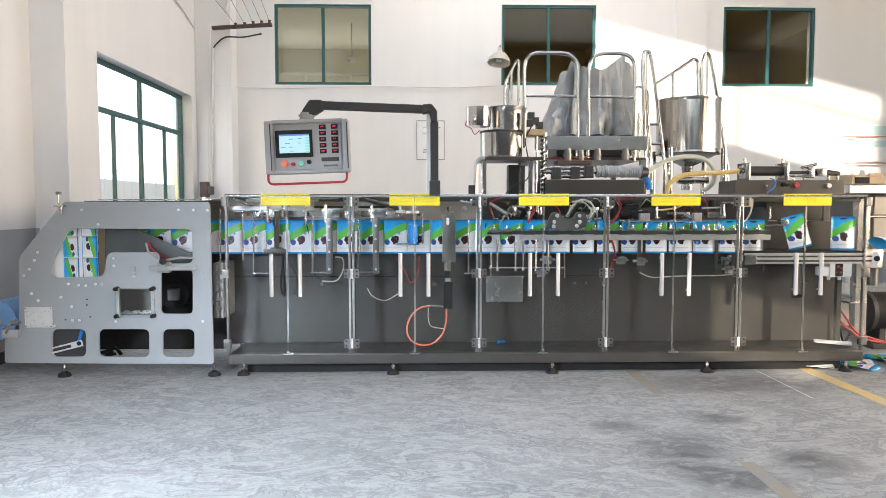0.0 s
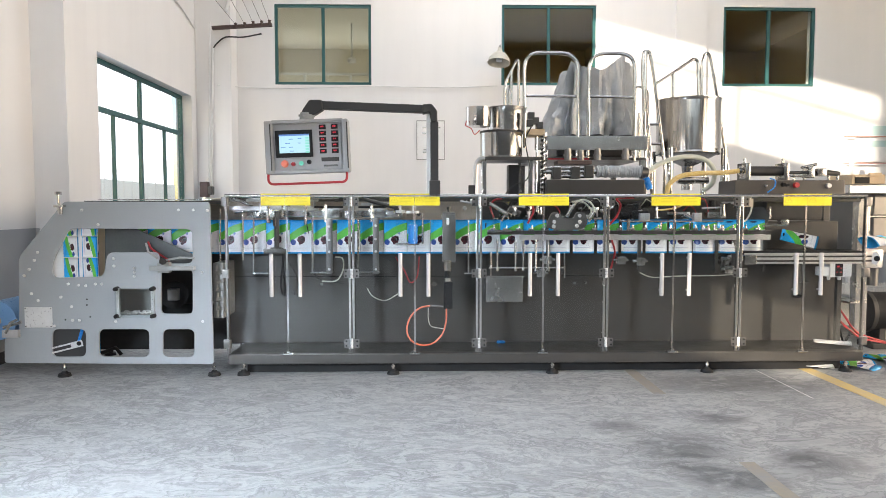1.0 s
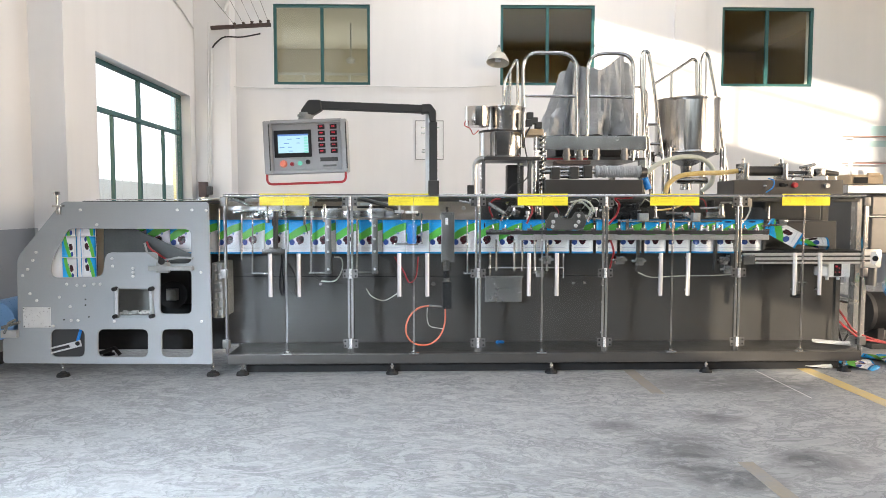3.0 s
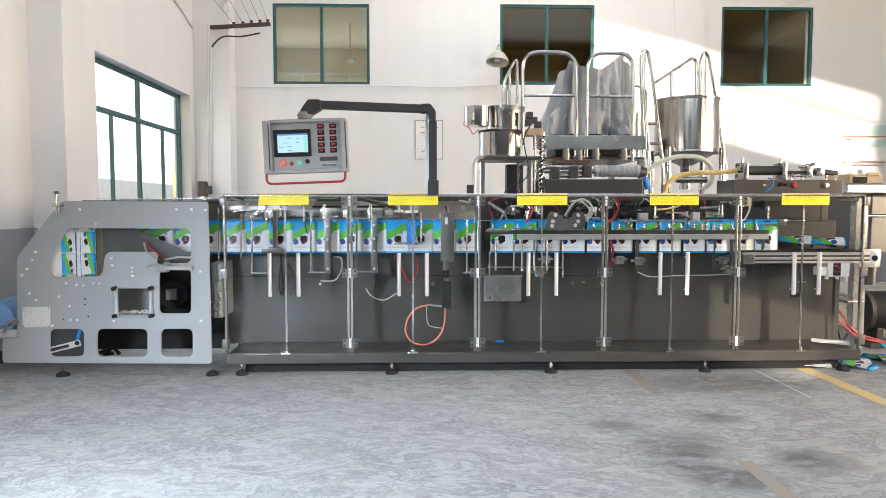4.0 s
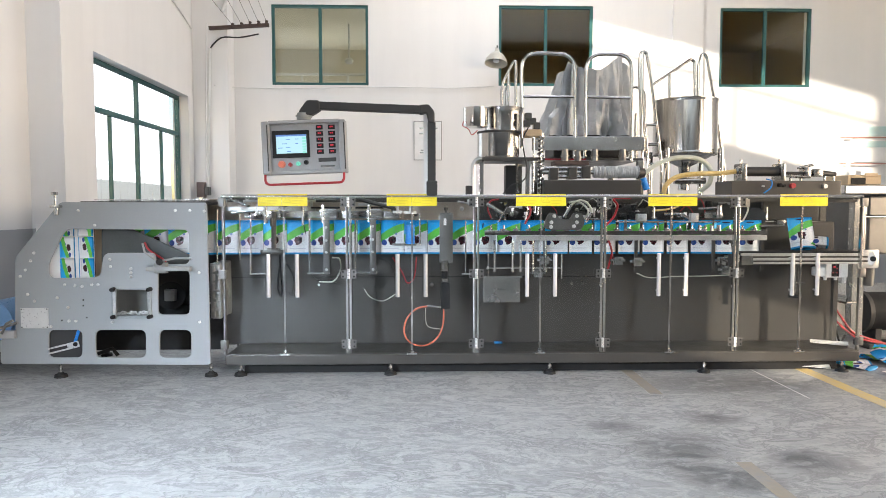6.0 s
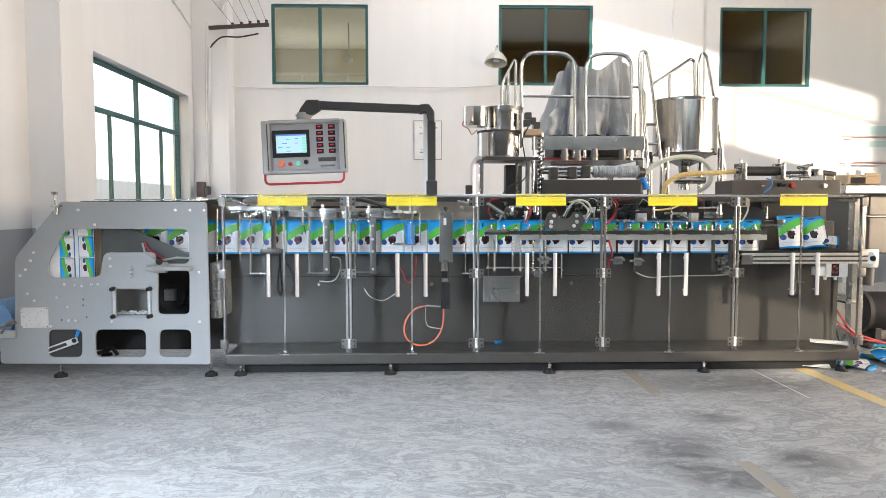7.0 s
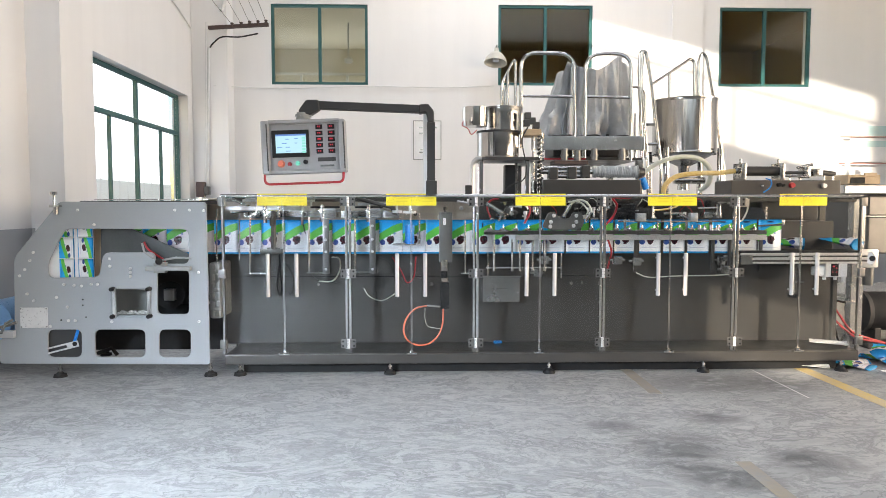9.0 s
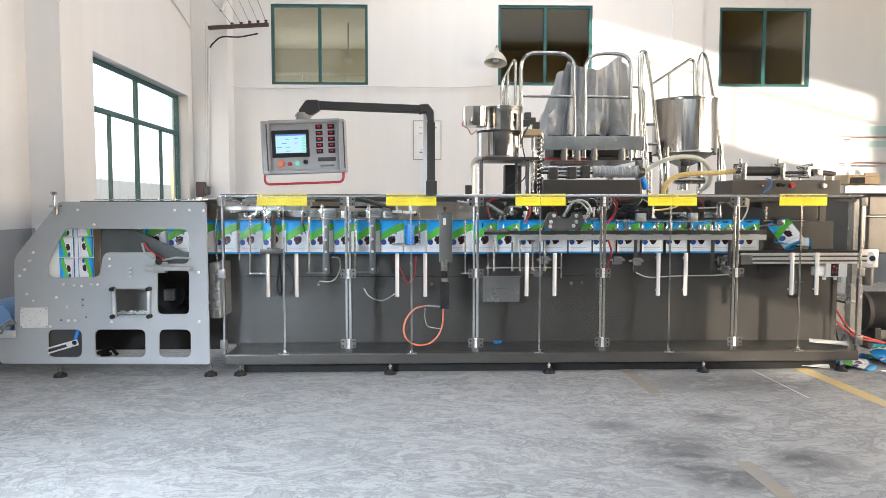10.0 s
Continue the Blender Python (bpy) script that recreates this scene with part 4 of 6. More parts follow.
# cables and hoses on the cabinet front
CABLES = [
    (BLACK, 0.0072, [(-1.1439, 0.2, 0.9805), (-1.1581, 0.3, 0.7891), (-1.1627, 0.38, 0.6402), (-1.1776, 0.38, 0.5788), (-1.1997, 0.38, 0.6639), (-1.1667, 0.3, 0.8355)]),
    (DARK_PAINT, 0.0072, [(-1.0913, 0.2, 0.8667), (-1.068, 0.38, 0.7343), (-1.0839, 0.38, 0.5926), (-1.1116, 0.38, 0.6164)]),
    (WHITE_HOSE, 0.0058, [(-0.7378, 0.3, 0.9042), (-0.6779, 0.3, 0.8902), (-0.6802, 0.35, 0.7927), (-0.7408, 0.38, 0.7003), (-0.858, 0.38, 0.6959)]),
    (BLACK, 0.0043, [(-0.9604, 0.2, 1.2294), (-0.9175, 0.25, 0.9771), (-0.9044, 0.38, 0.7338), (-0.6708, 0.38, 0.6718)]),
    (WHITE_HOSE, 0.0043, [(-0.4832, 0.38, 0.6333), (-0.4366, 0.38, 0.5668), (-0.3332, 0.38, 0.5331), (-0.2245, 0.38, 0.5898)]),
    (RED, 0.0058, [(-0.2433, 0.3, 0.9033), (-0.1711, 0.35, 0.782), (-0.1252, 0.38, 0.6844), (-0.0685, 0.38, 0.7316), (-0.0486, 0.3, 0.9029)]),
    (DARK_PAINT, 0.0043, [(-0.359, 0.3, 0.9035), (-0.2667, 0.3, 0.8568), (-0.2192, 0.38, 0.732), (-0.2101, 0.38, 0.6609)]),
    (RED, 0.0072, [(0.6173, 0.2, 1.3789), (0.5535, 0.2, 1.3652), (0.5264, 0.2, 1.3062), (0.5541, 0.2, 1.2289)]),
    (RED, 0.0086, [(0.8643, 0.2, 1.3335), (0.874, 0.2, 1.2743), (0.8469, 0.2, 1.2151), (0.8289, 0.2, 1.1786)]),
    (WHITE_HOSE, 0.0079, [(1.1436, 0.15, 1.2294), (1.1836, 0.15, 1.3198), (1.2557, 0.15, 1.3694), (1.3289, 0.15, 1.3424), (1.3572, 0.15, 1.27), (1.3127, 0.15, 1.1931)]),
    (WHITE_HOSE, 0.0072, [(1.1806, 0.18, 1.3516), (1.2628, 0.18, 1.3561), (1.337, 0.18, 1.288), (1.3104, 0.18, 1.2152)]),
    (RED, 0.0094, [(1.6902, 0.2, 1.3883), (1.5521, 0.2, 1.3837), (1.5806, 0.2, 1.329), (1.5543, 0.2, 1.2422), (1.4909, 0.2, 1.169)]),
    (RED, 0.0086, [(1.5112, 0.2, 1.0498), (1.5404, 0.2, 0.9532), (1.5371, 0.25, 0.857), (1.5287, 0.35, 0.7209)]),
    (WHITE_HOSE, 0.0072, [(2.6439, 0.2, 1.3887), (2.6557, 0.2, 1.297), (2.6208, 0.2, 1.2143), (2.5933, 0.2, 1.1959)]),
    (AMBER_HOSE, 0.0072, [(1.8674, 0.2, 1.2879), (1.9598, 0.2, 1.2924), (2.0749, 0.2, 1.3199), (2.0967, 0.2, 1.3793)]),
    (WHITE_HOSE, 0.0043, [(1.7789, 0.3, 0.7678), (1.8884, 0.3, 0.7298), (2.1014, 0.3, 0.7387), (2.3862, 0.3, 0.7427), (2.5906, 0.3, 0.7516)]),
    (BLACK, 0.0050, [(0.4904, 0.2, 1.1834), (0.4906, 0.3, 1.0184), (0.5546, 0.38, 0.9433)]),
    (BLACK, 0.0043, [(0.4213, 0.2, 1.3788), (0.5861, 0.25, 1.3795), (0.8164, 0.25, 1.3887), (1.0608, 0.2, 1.379)]),
]
for m_, r_, pts in CABLES:
    part("cable", tube(bmesh.new(), hose(pts), r_, 8), m_, machine, "red air hose" if m_ is RED else "", True)
station("junction_knob", POLISHED, [((0.0781, 0.41, 0.6662), (0.0778, 0.39, 0.6684), 0.018)])
for p in ((1.2595, 0.42, 0.6712), (1.3508, 0.42, 0.6757), (-0.8643, 0.42, 0.6678)):
    station("panel_screw", POLISHED, [(p, (p[0], 0.40, p[2]), 0.012)])
# tray box hung on the cabinet
bm = box(bmesh.new(), 0.5015, 0.8087, 0.30, 0.415, 0.5276, 0.7317, 0.004)
box(bm, 0.4873, 0.8229, 0.295, 0.415, 0.7317, 0.7459, 0.002)
tube(bm, [(0.5752, 0.29, 0.6361), (0.7108, 0.29, 0.6356)], 0.006)
part("collecting_tray", bm, STEEL, machine, "stainless collecting tray")
# rails that guide the pouches
slab("guide_rail", 0.4983, 2.7951, 0.15, 0.175, 1.0922, 1.1241, STEEL_DARK, machine, 0.002, "dark pouch guide rail")
slab("guide_rail", 0.7472, 2.7742, 0.11, 0.135, 1.0489, 1.0897, ALUMINIUM, machine, 0.003, "bright pouch guide rail")
slab("guide_rail", 0.5102, 2.8664, 0.285, 0.31, 1.0403, 1.1291, STEEL_DARK, machine, 0.003)
station("guide_rail_stub", STEEL, [(0.4938, 0.6883, 0.11, 0.13, 1.1132, 1.1312)])
for x in (0.5794, 0.7253, 0.7892, 0.8898, 0.9904):
    station("guide_rod", STEEL, [((x, 0.16, 0.8067), (x, 0.16, 1.0526), 0.009), ((x, 0.16, 0.7975), (x, 0.16, 0.8295), 0.014)])
station("guide_rod_bar", STEEL, [((0.5155, 0.16, 0.8255), (1.1274, 0.16, 0.8241), 0.007), ((0.5286, 0.16, 0.9484), (0.5295, 0.16, 0.7524), 0.008), ((1.1215, 0.16, 0.9428), (1.1237, 0.16, 0.7417), 0.007)])
for x, z in ((0.9884, 0.887), (1.5892, 0.8824), (1.7469, 0.8732), (2.4361, 0.8778), (0.937, 0.7815), (2.4724, 0.8045)):
    bm = box(bmesh.new(), x - 0.035, x + 0.035, 0.17, 0.25, z - 0.035, z + 0.03, 0.005)
    rod(bm, (x - 0.06, 0.2, z), (x + 0.06, 0.2, z), 0.012)
    rod(bm, (x + 0.02, 0.16, z + 0.01), (x + 0.02, 0.14, z + 0.01), 0.014)
    part("rail_clamp", bm, STEEL, machine, "steel rail clamp", True)
for x in (0.994, 1.7359, 2.3714, 2.511, 2.7676):
    station("rail_post", STEEL_DARK, [(x - 0.012, x + 0.012, 0.18, 0.2, 0.7933, 1.0505)])
# spring clips that grip the pouches
for k in range(22):
    x = 0.5429 + k * 0.1021
    bm = box(bmesh.new(), x - 0.022, x + 0.022, 0.145, 0.175, 1.1245, 1.1427, 0.003)
    rod(bm, (x + 0.008, 0.16, 1.1381), (x + 0.008, 0.16, 1.17), 0.008, 0.006, 10)
    part("pouch_clip", bm, STEEL, machine, "small steel spring clip", True)
# opening gripper
pl = ring_of([(0.9571, 1.1534), (0.9703, 1.1984), (1.0012, 1.2703), (1.06, 1.2703), (1.0967, 1.2208), (1.1737, 1.2208), (1.1957, 1.2703), (1.2682, 1.2703), (1.2918, 1.1982), (1.2698, 1.1441), (1.2246, 1.1307), (1.0252, 1.1308)], 0.02, 3)
cut_plate("gripper_plate", pl, [], 0.09, 0.105, STEEL_MID, machine, "bright gripper plate with four bolts")
for spot in ([(1.0454, 1.2437), (1.2255, 1.2436), (1.0234, 1.1945), (1.0193, 1.1587), (1.2261, 1.1944), (1.2039, 1.163)]):
    part("gripper_bolt", bolt_heads(bmesh.new(), [spot], 0.09, 0.016), BOLT, machine, smooth=True)
station("gripper_stem", STEEL, [((1.1282, 0.12, 1.2343), (1.186, 0.12, 1.3287), 0.014), ((1.3053, 0.12, 1.2072), (1.3498, 0.12, 1.2702), 0.014), ((1.052, 0.2, 1.3426), (1.1299, 0.2, 1.3426), 0.02)])
# levers, cylinders and valve blocks over the line
STATIONS = [(STEEL, [((0.5171, 0.2, 1.3425), (0.6499, 0.2, 1.2607), 0.018), ((0.6499, 0.2, 1.2607), (0.6183, 0.2, 1.1969), 0.008)]), (STEEL_DARK, [((0.6725, 0.2, 1.2971), (0.7643, 0.2, 1.2516), 0.025)]),
            (STEEL, [((0.7229, 0.2, 1.288), (0.7178, 0.16, 1.261), 0.02), ((0.5808, 0.2, 1.3879), (0.809, 0.2, 1.388), 0.008)]), (STEEL, [((0.9054, 0.2, 1.3517), (0.9061, 0.2, 1.2697), 0.015), ((0.9331, 0.2, 1.3153), (0.9337, 0.2, 1.2515), 0.012)]),
            (STEEL, [((1.5804, 0.16, 1.1973), (2.4081, 0.16, 1.1968), 0.007), (1.6236, 1.6467, 0.15, 0.17, 1.1244, 1.2154)]),
            (DARK_PAINT, [(1.5804, 2.0058, 0.28, 0.36, 1.2129, 1.3061)]), (BLACK, [(1.6912, 1.8119, 0.2, 0.26, 1.2284, 1.2787)]),
            (ALUMINIUM, [(1.7232, 1.8013, 0.13, 0.18, 1.2021, 1.261), ((1.7728, 0.12, 1.2386), (1.7859, 0.16, 1.2381), 0.02)]),
            (ALUMINIUM, [(2.1602, 2.2202, 0.13, 0.18, 1.1973, 1.2654), ((2.1743, 0.12, 1.2385), (2.1904, 0.16, 1.2379), 0.018)]),
            (POLISHED, [((2.2421, 0.2, 1.3016), (2.409, 0.2, 1.3062), 0.011), ((2.4151, 0.2, 1.2511), (2.413, 0.2, 1.3337), 0.024), ((1.8762, 0.2, 1.3107), (1.8779, 0.2, 1.2238), 0.011), ((1.8594, 0.2, 1.2238), (1.9056, 0.2, 1.2238), 0.009)]),
            (STEEL, [(2.3053, 2.4548, 0.22, 0.3, 1.2236, 1.2695), ((2.1091, 0.25, 1.2599), (2.1896, 0.25, 1.2136), 0.018), ((1.9783, 0.25, 1.2599), (2.1418, 0.25, 1.2599), 0.012)]),
            (BLACK, [((1.6011, 0.25, 1.237), (1.6616, 0.25, 1.2369), 0.03), ((1.7353, 0.25, 1.2877), (1.7345, 0.25, 1.3338), 0.03), ((2.3711, 0.3, 1.3667), (2.373, 0.3, 1.2874), 0.03)]),
            (STEEL, [((1.4157, 0.2, 1.2742), (1.5211, 0.2, 1.3062), 0.014), ((2.0312, 0.2, 1.1962), (2.0327, 0.2, 1.1227), 0.008), ((2.1517, 0.2, 1.1961), (2.1532, 0.2, 1.1318), 0.01), ((1.9154, 0.2, 1.1963), (1.9169, 0.2, 1.1228), 0.008)]),
            (STEEL, [((2.2345, 0.14, 1.17), (2.2355, 0.14, 1.1246), 0.014), ((2.331, 0.14, 1.17), (2.3321, 0.14, 1.1245), 0.014), ((2.3954, 0.14, 1.1699), (2.3965, 0.14, 1.1244), 0.012), ((2.2806, 0.14, 1.1609), (2.2816, 0.14, 1.12), 0.012)]),
            (POLISHED, [(2.4514, 2.5151, 0.03, 0.08, 1.3063, 1.3776)]), (TAUPE, [(2.5432, 2.6121, 0.08, 0.16, 1.3152, 1.3783)]),
            (DARK_PAINT, [((2.7727, 0.32, 1.2309), (2.7431, 0.26, 1.2318), 0.0834)]), (STEEL, [((2.8089, 0.2, 1.3153), (2.8119, 0.2, 1.2142), 0.008), (2.9118, 2.9781, 0.22, 0.28, 1.1621, 1.2086)]),
            (POLISHED, [((2.6862, 0.14, 1.1515), (2.6869, 0.14, 1.1242), 0.014), ((2.7328, 0.16, 1.1601), (2.9273, 0.16, 1.1691), 0.008)])]
for m_, pieces in STATIONS:
    station("station_fitting", m_, pieces)

# small valves, screws and fittings crowded over the line
rng = random.Random(11)
for k in range(84):
    wide = k < 60
    x = rng.uniform(0.4821, 2.5375) if wide else rng.uniform(-1.5803, 0.3841)
    z = rng.uniform(1.1859, 1.3707) if wide else rng.uniform(1.2275, 1.3707)
    y = rng.uniform(0.25, 0.38)
    bm, shape, r = bmesh.new(), k % 4, rng.uniform(0.008, 0.02)
    if shape == 0:
        box(bm, x - r * 1.8, x + r * 1.8, y, y + 0.05, z - r, z + r * 1.4, 0.003)
        bolt_heads(bm, [(x - r, z), (x + r, z)], y, 0.005)
    elif shape == 1:
        rod(bm, (x - 0.05, y, z), (x + 0.05, y, z + rng.uniform(-0.02, 0.02)), r * 0.5)
        rod(bm, (x + 0.03, y, z), (x + 0.055, y, z), r)
    elif shape == 2:
        rod(bm, (x, y, z - 0.04), (x, y, z + 0.04), r * 0.55)
        rod(bm, (x, y, z + 0.015), (x, y, z + 0.04), r, None, 6)
    else:
        rod(bm, (x, y, z), (x, y - 0.03, z), r, r * 0.8)
    # a stalk ties each fitting to the panel behind it
    rod(bm, (x, y, z), (x, 0.441, z), 0.006, None, 6)
    part("valve_fitting", bm, (STEEL, STEEL_DARK, BLACK, POLISHED, ALUMINIUM)[rng.randrange(5)], machine, smooth=True)
for k in range(12):
    a = rng.uniform(0.5475, 2.3378)
    z = 1.38
    pts = [(a, 0.42, z - 0.1), (a + 0.03, 0.3, z - 0.03), (a + rng.uniform(0.05, 0.12), 0.28, z - rng.uniform(0.0, 0.03)), (a + rng.uniform(0.14, 0.2), 0.32, z - 0.1), (a + 0.2, 0.42, z - 0.16)]
    part("air_line", tube(bmesh.new(), hose(pts, 5), 0.0045, 6), (BLACK, DARK_PAINT, WHITE_HOSE, RED)[k % 4], machine, smooth=True)

# outfeed conveyor at the end of the line
conveyor = thing("outfeed_conveyor", "narrow outfeed belt conveyor with aluminium sides", "conveyor")
CX0, CX1 = 2.5526, 3.5859
BELT = 0.9586
bm = box(bmesh.new(), CX0 + 0.02, CX1 - 0.02, 0.10, 0.36, BELT - 0.03, BELT, 0.012)
part("belt", bm, BLACK, conveyor, "black rubber belt")
for y0, y1 in ((0.07, 0.095), (0.365, 0.39)):
    for a, b in ((-0.035, -0.014), (-0.07, -0.05), (-0.1, -0.085)):
        slab("side_profile", CX0, CX1, y0, y1, BELT + a, BELT + b, ALUMINIUM, conveyor, 0.003)
    slab("profile_web", CX0, CX1, y0 + 0.008, y1 - 0.008, BELT - 0.1, BELT - 0.014, STEEL_DARK, conveyor, 0)
slab("end_block", CX0 - 0.005, CX0 + 0.09, 0.06, 0.1, BELT - 0.105, BELT - 0.03, STEEL, conveyor)
bm = rod(bmesh.new(), (3.5969, 0.08, 0.9029), (3.7441, 0.3, 0.8862), 0.05, None, 24)
box(bm, 3.5355, 3.684, 0.085, 0.13, 0.8236, 0.9699, 0.01)
bolt_heads(bm, [(3.5447, 0.9394), (3.5478, 0.8575), (3.632, 0.9483), (3.6358, 0.8527)], 0.085, 0.014)
part("gear_head", bm, ALUMINIUM, conveyor, "bright gear head", True)
part("shaft", rod(bmesh.new(), (3.6294, 0.08, 0.8983), (3.6091, 0.05, 0.9006), 0.022), BLACK, conveyor, smooth=True)
part("motor", rod(bmesh.new(), (3.6535, 0.16, 0.8182), (3.6497, 0.16, 0.6745), 0.040, None, 24), STEEL_MID, conveyor, "dark motor body", True)
for x in (3.4689,):
    slab("leg", x - 0.02, x + 0.02, 0.3, 0.34, 0.171, BELT - 0.1, STEEL_DARK, conveyor)
drive_box = thing("speed_controller", "pale conveyor speed controller with red digits", "controller")
bm = box(bmesh.new(), 3.2456, 3.4254, 0.075, 0.17, 0.7486, 0.867, 0.008)
box(bm, 3.1765, 3.2548, 0.09, 0.17, 0.758, 0.8309, 0.01)
part("housing", bm, PALE, drive_box)
slab("display_panel", 3.2886, 3.3485, 0.069, 0.0745, 0.7582, 0.8584, BLACK, drive_box, 0.001)
slab("red_digits", 3.300, 3.318, 0.066, 0.0685, 0.830, 0.842, RED_DIGIT, drive_box, 0)
for x, z in ((3.3307, 0.8224), (3.2997, 0.7906), (3.3319, 0.7906)):
    part("button", rod(bmesh.new(), (x, 0.069, z), (x, 0.065, z), 0.006), RED, drive_box)
for x in (3.2576, 3.3456):
    part("foot", rod(bmesh.new(), (x, 0.11, 0.7373 - 0.012), (x, 0.11, 0.7465 + 0.002), 0.013), PALE, drive_box)
# guide cylinders under the belt
station("lift_cylinder", POLISHED, [((3.0025, 0.12, 0.8874), (3.0114, 0.12, 0.612), 0.017), ((3.0488, 0.12, 0.8873), (3.0578, 0.12, 0.6119), 0.012), ((2.9667, 0.12, 0.7041), (3.0965, 0.12, 0.7037), 0.008)], "polished lift cylinder")
station("lift_foot", BLACK, [((3.0215, 0.12, 0.5844), (3.0206, 0.12, 0.612), 0.05)])
slab("end_column", 3.8103, 3.9185, 0.62, 0.70, 0.171, 1.3962, STEEL, machine, 0.004, "stainless end column")
slab("fallen_tray", 3.6583, 3.7977, 0.45, 0.72, 0.4773, 0.4971, STEEL, machine)
# ---- operator panel on its arm ----
panel = thing("operator_panel", "silver operator panel with lit touch screen on a swing arm", "control panel")
PYF = -0.10
bm = box(bmesh.new(), -1.1649, -0.6089, PYF, PYF + 0.10, 1.5828, 1.9625, 0.008)
part("case", bm, PANEL_GREY, panel, "silver grey panel case")
for x0, x1 in ((-1.2161, -1.1564), (-0.6389, -0.5917)):
    bm = box(bmesh.new(), x0, x1, PYF - 0.035, PYF + 0.11, 1.5701, 1.9667, 0.012)
    part("side_grip", bm, PANEL_GREY, panel, "rounded aluminium side profile")
    bm = box(bmesh.new(), (x0 + x1) / 2 + 0.012, (x0 + x1) / 2 + 0.02, PYF - 0.037, PYF, 1.5955, 1.9415, 0)
    part("grip_groove", bm, DARK_PAINT, panel)
for z0, z1 in ((1.5701, 1.5913), (1.9457, 1.9709)):
    slab("case_edge", -1.1607, -0.6303, PYF - 0.028, PYF + 0.105, z0, z1, PANEL_GREY, panel, 0.006)
slab("face_plate", -1.1436, -0.6475, PYF - 0.004, PYF, 1.5997, 1.9373, PANEL_GREY, panel, 0.002, "silver grey face plate")
sb = slab("screen_bezel", -1.1393, -0.8616, PYF - 0.018, PYF - 0.004, 1.6927, 1.895, BLACK, panel, 0.004, "black screen bezel")
sx0, sx1, sz0, sz1 = -1.1094, -0.8839, 1.7248, 1.8634
slab("screen", sx0, sx1, PYF - 0.020, PYF - 0.018, sz0, sz1, SCREEN, sb, 0, "lit pale blue touch screen")
slab("screen_title", sx0, sx1, PYF - 0.0215, PYF - 0.020, sz1 - 0.012, sz1, SCREEN_BLUE, sb, 0)
for i in range(6):
    z = sz1 - 0.022 - i * 0.021
    slab("screen_key", sx1 - 0.03, sx1 - 0.003, PYF - 0.0215, PYF - 0.020, z - 0.014, z, SCREEN_GREEN, sb, 0)
for u, v, l in ((0.32, 0.72, 0.14), (0.62, 0.74, 0.12), (0.2, 0.5, 0.16), (0.05, 0.28, 0.16), (0.32, 0.29, 0.14), (0.34, 0.08, 0.14), (0.62, 0.5, 0.1)):
    x = sx0 + u * (sx1 - sx0)
    z = sz0 + v * (sz1 - sz0)
    slab("screen_text", x, x + l * (sx1 - sx0), PYF - 0.0215, PYF - 0.020, z, z + 0.005, SCREEN_BLUE, sb, 0)
for x0, x1 in ((-0.8103, -0.7589), (-0.7203, -0.6689)):
    for z in (1.9126, 1.8662, 1.8199, 1.7756, 1.7312):
        c = slab("temperature_meter", x0, x1, PYF - 0.012, PYF - 0.004, z - 0.017, z + 0.017, BLACK, panel, 0.003, "black meter with red digits")
        for f in (0.25, 0.52):
            slab("red_digits", x0 + (x1 - x0) * f, x0 + (x1 - x0) * (f + 0.17), PYF - 0.0135, PYF - 0.012, z - 0.003, z + 0.008, RED_DIGIT, c, 0)
for p, r, m_, nm, lb in (((-1.0764, -0.1, 1.646), 0.024, ORANGE_HOSE, "stop_button", "orange mushroom stop button"), ((-1.013, -0.1, 1.6419), 0.014, RED, "button", "red button"),
                     ((-0.9537, -0.1, 1.6462), 0.015, LAMP_GREEN, "button", "lit green button"), ((-0.8943, -0.1, 1.6548), 0.015, BLACK, "selector", "black selector knob")):
    bm = rod(bmesh.new(), (p[0], PYF - 0.004, p[2]), (p[0], PYF - 0.012, p[2]), r * 1.15, None, 20)
    rod(bm, (p[0], PYF - 0.012, p[2]), (p[0], PYF - 0.035, p[2]), r, r * 0.85, 20)
    part(nm, bm, m_, panel, lb, True)
# maker's mark as a plain bar
slab("maker_mark", -0.8017, -0.6689, PYF - 0.006, PYF - 0.004, 1.6551, 1.6847, DARK_PAINT, panel, 0)
slab("maker_mark", -0.7846, -0.6818, PYF - 0.006, PYF - 0.004, 1.6169, 1.6296, STEEL, panel, 0)
# the case hangs a little out of level
lean = Matrix.Translation((-0.885, 0, 1.764)) @ Matrix.Rotation(radians(-2.1), 4, "Y") @ Matrix.Translation((0.904, 0, -1.7685))
for ob in panel.children_recursive:
    ob.data.transform(lean)
bm = tube(bmesh.new(), [(-1.1789, -0.1, 1.5739), (-1.1804, -0.1, 1.4807), (-0.5902, -0.1, 1.5025), (-0.5895, -0.1, 1.5832)], 0.0095, 10, 0.05)
part("red_bar", bm, RED, panel, "red tubular grip bar", True)
bm = rod(bmesh.new(), (-0.8948, -0.05, 1.973), (-0.8942, -0.05, 2.0239), 0.055, 0.05, 24)
rod(bm, (-0.8946, -0.05, 1.9942), (-0.8944, -0.05, 2.007), 0.062, None, 24)
part("swivel", bm, CAST, panel, "pale swivel collar", True)
AY = -0.05
bm = bmesh.new()
el = [(-0.9238, 2.0407), (-0.8675, 2.1171), (-0.7739, 2.1175), (-0.7662, 2.0455), (-0.8348, 2.0029), (-0.9243, 2.0026)]
cut_plate("arm_elbow", ring_of(el, 0.015, 3), [], AY - 0.045, AY + 0.045, DARK_PAINT, panel, "dark cast elbow", 0.012)
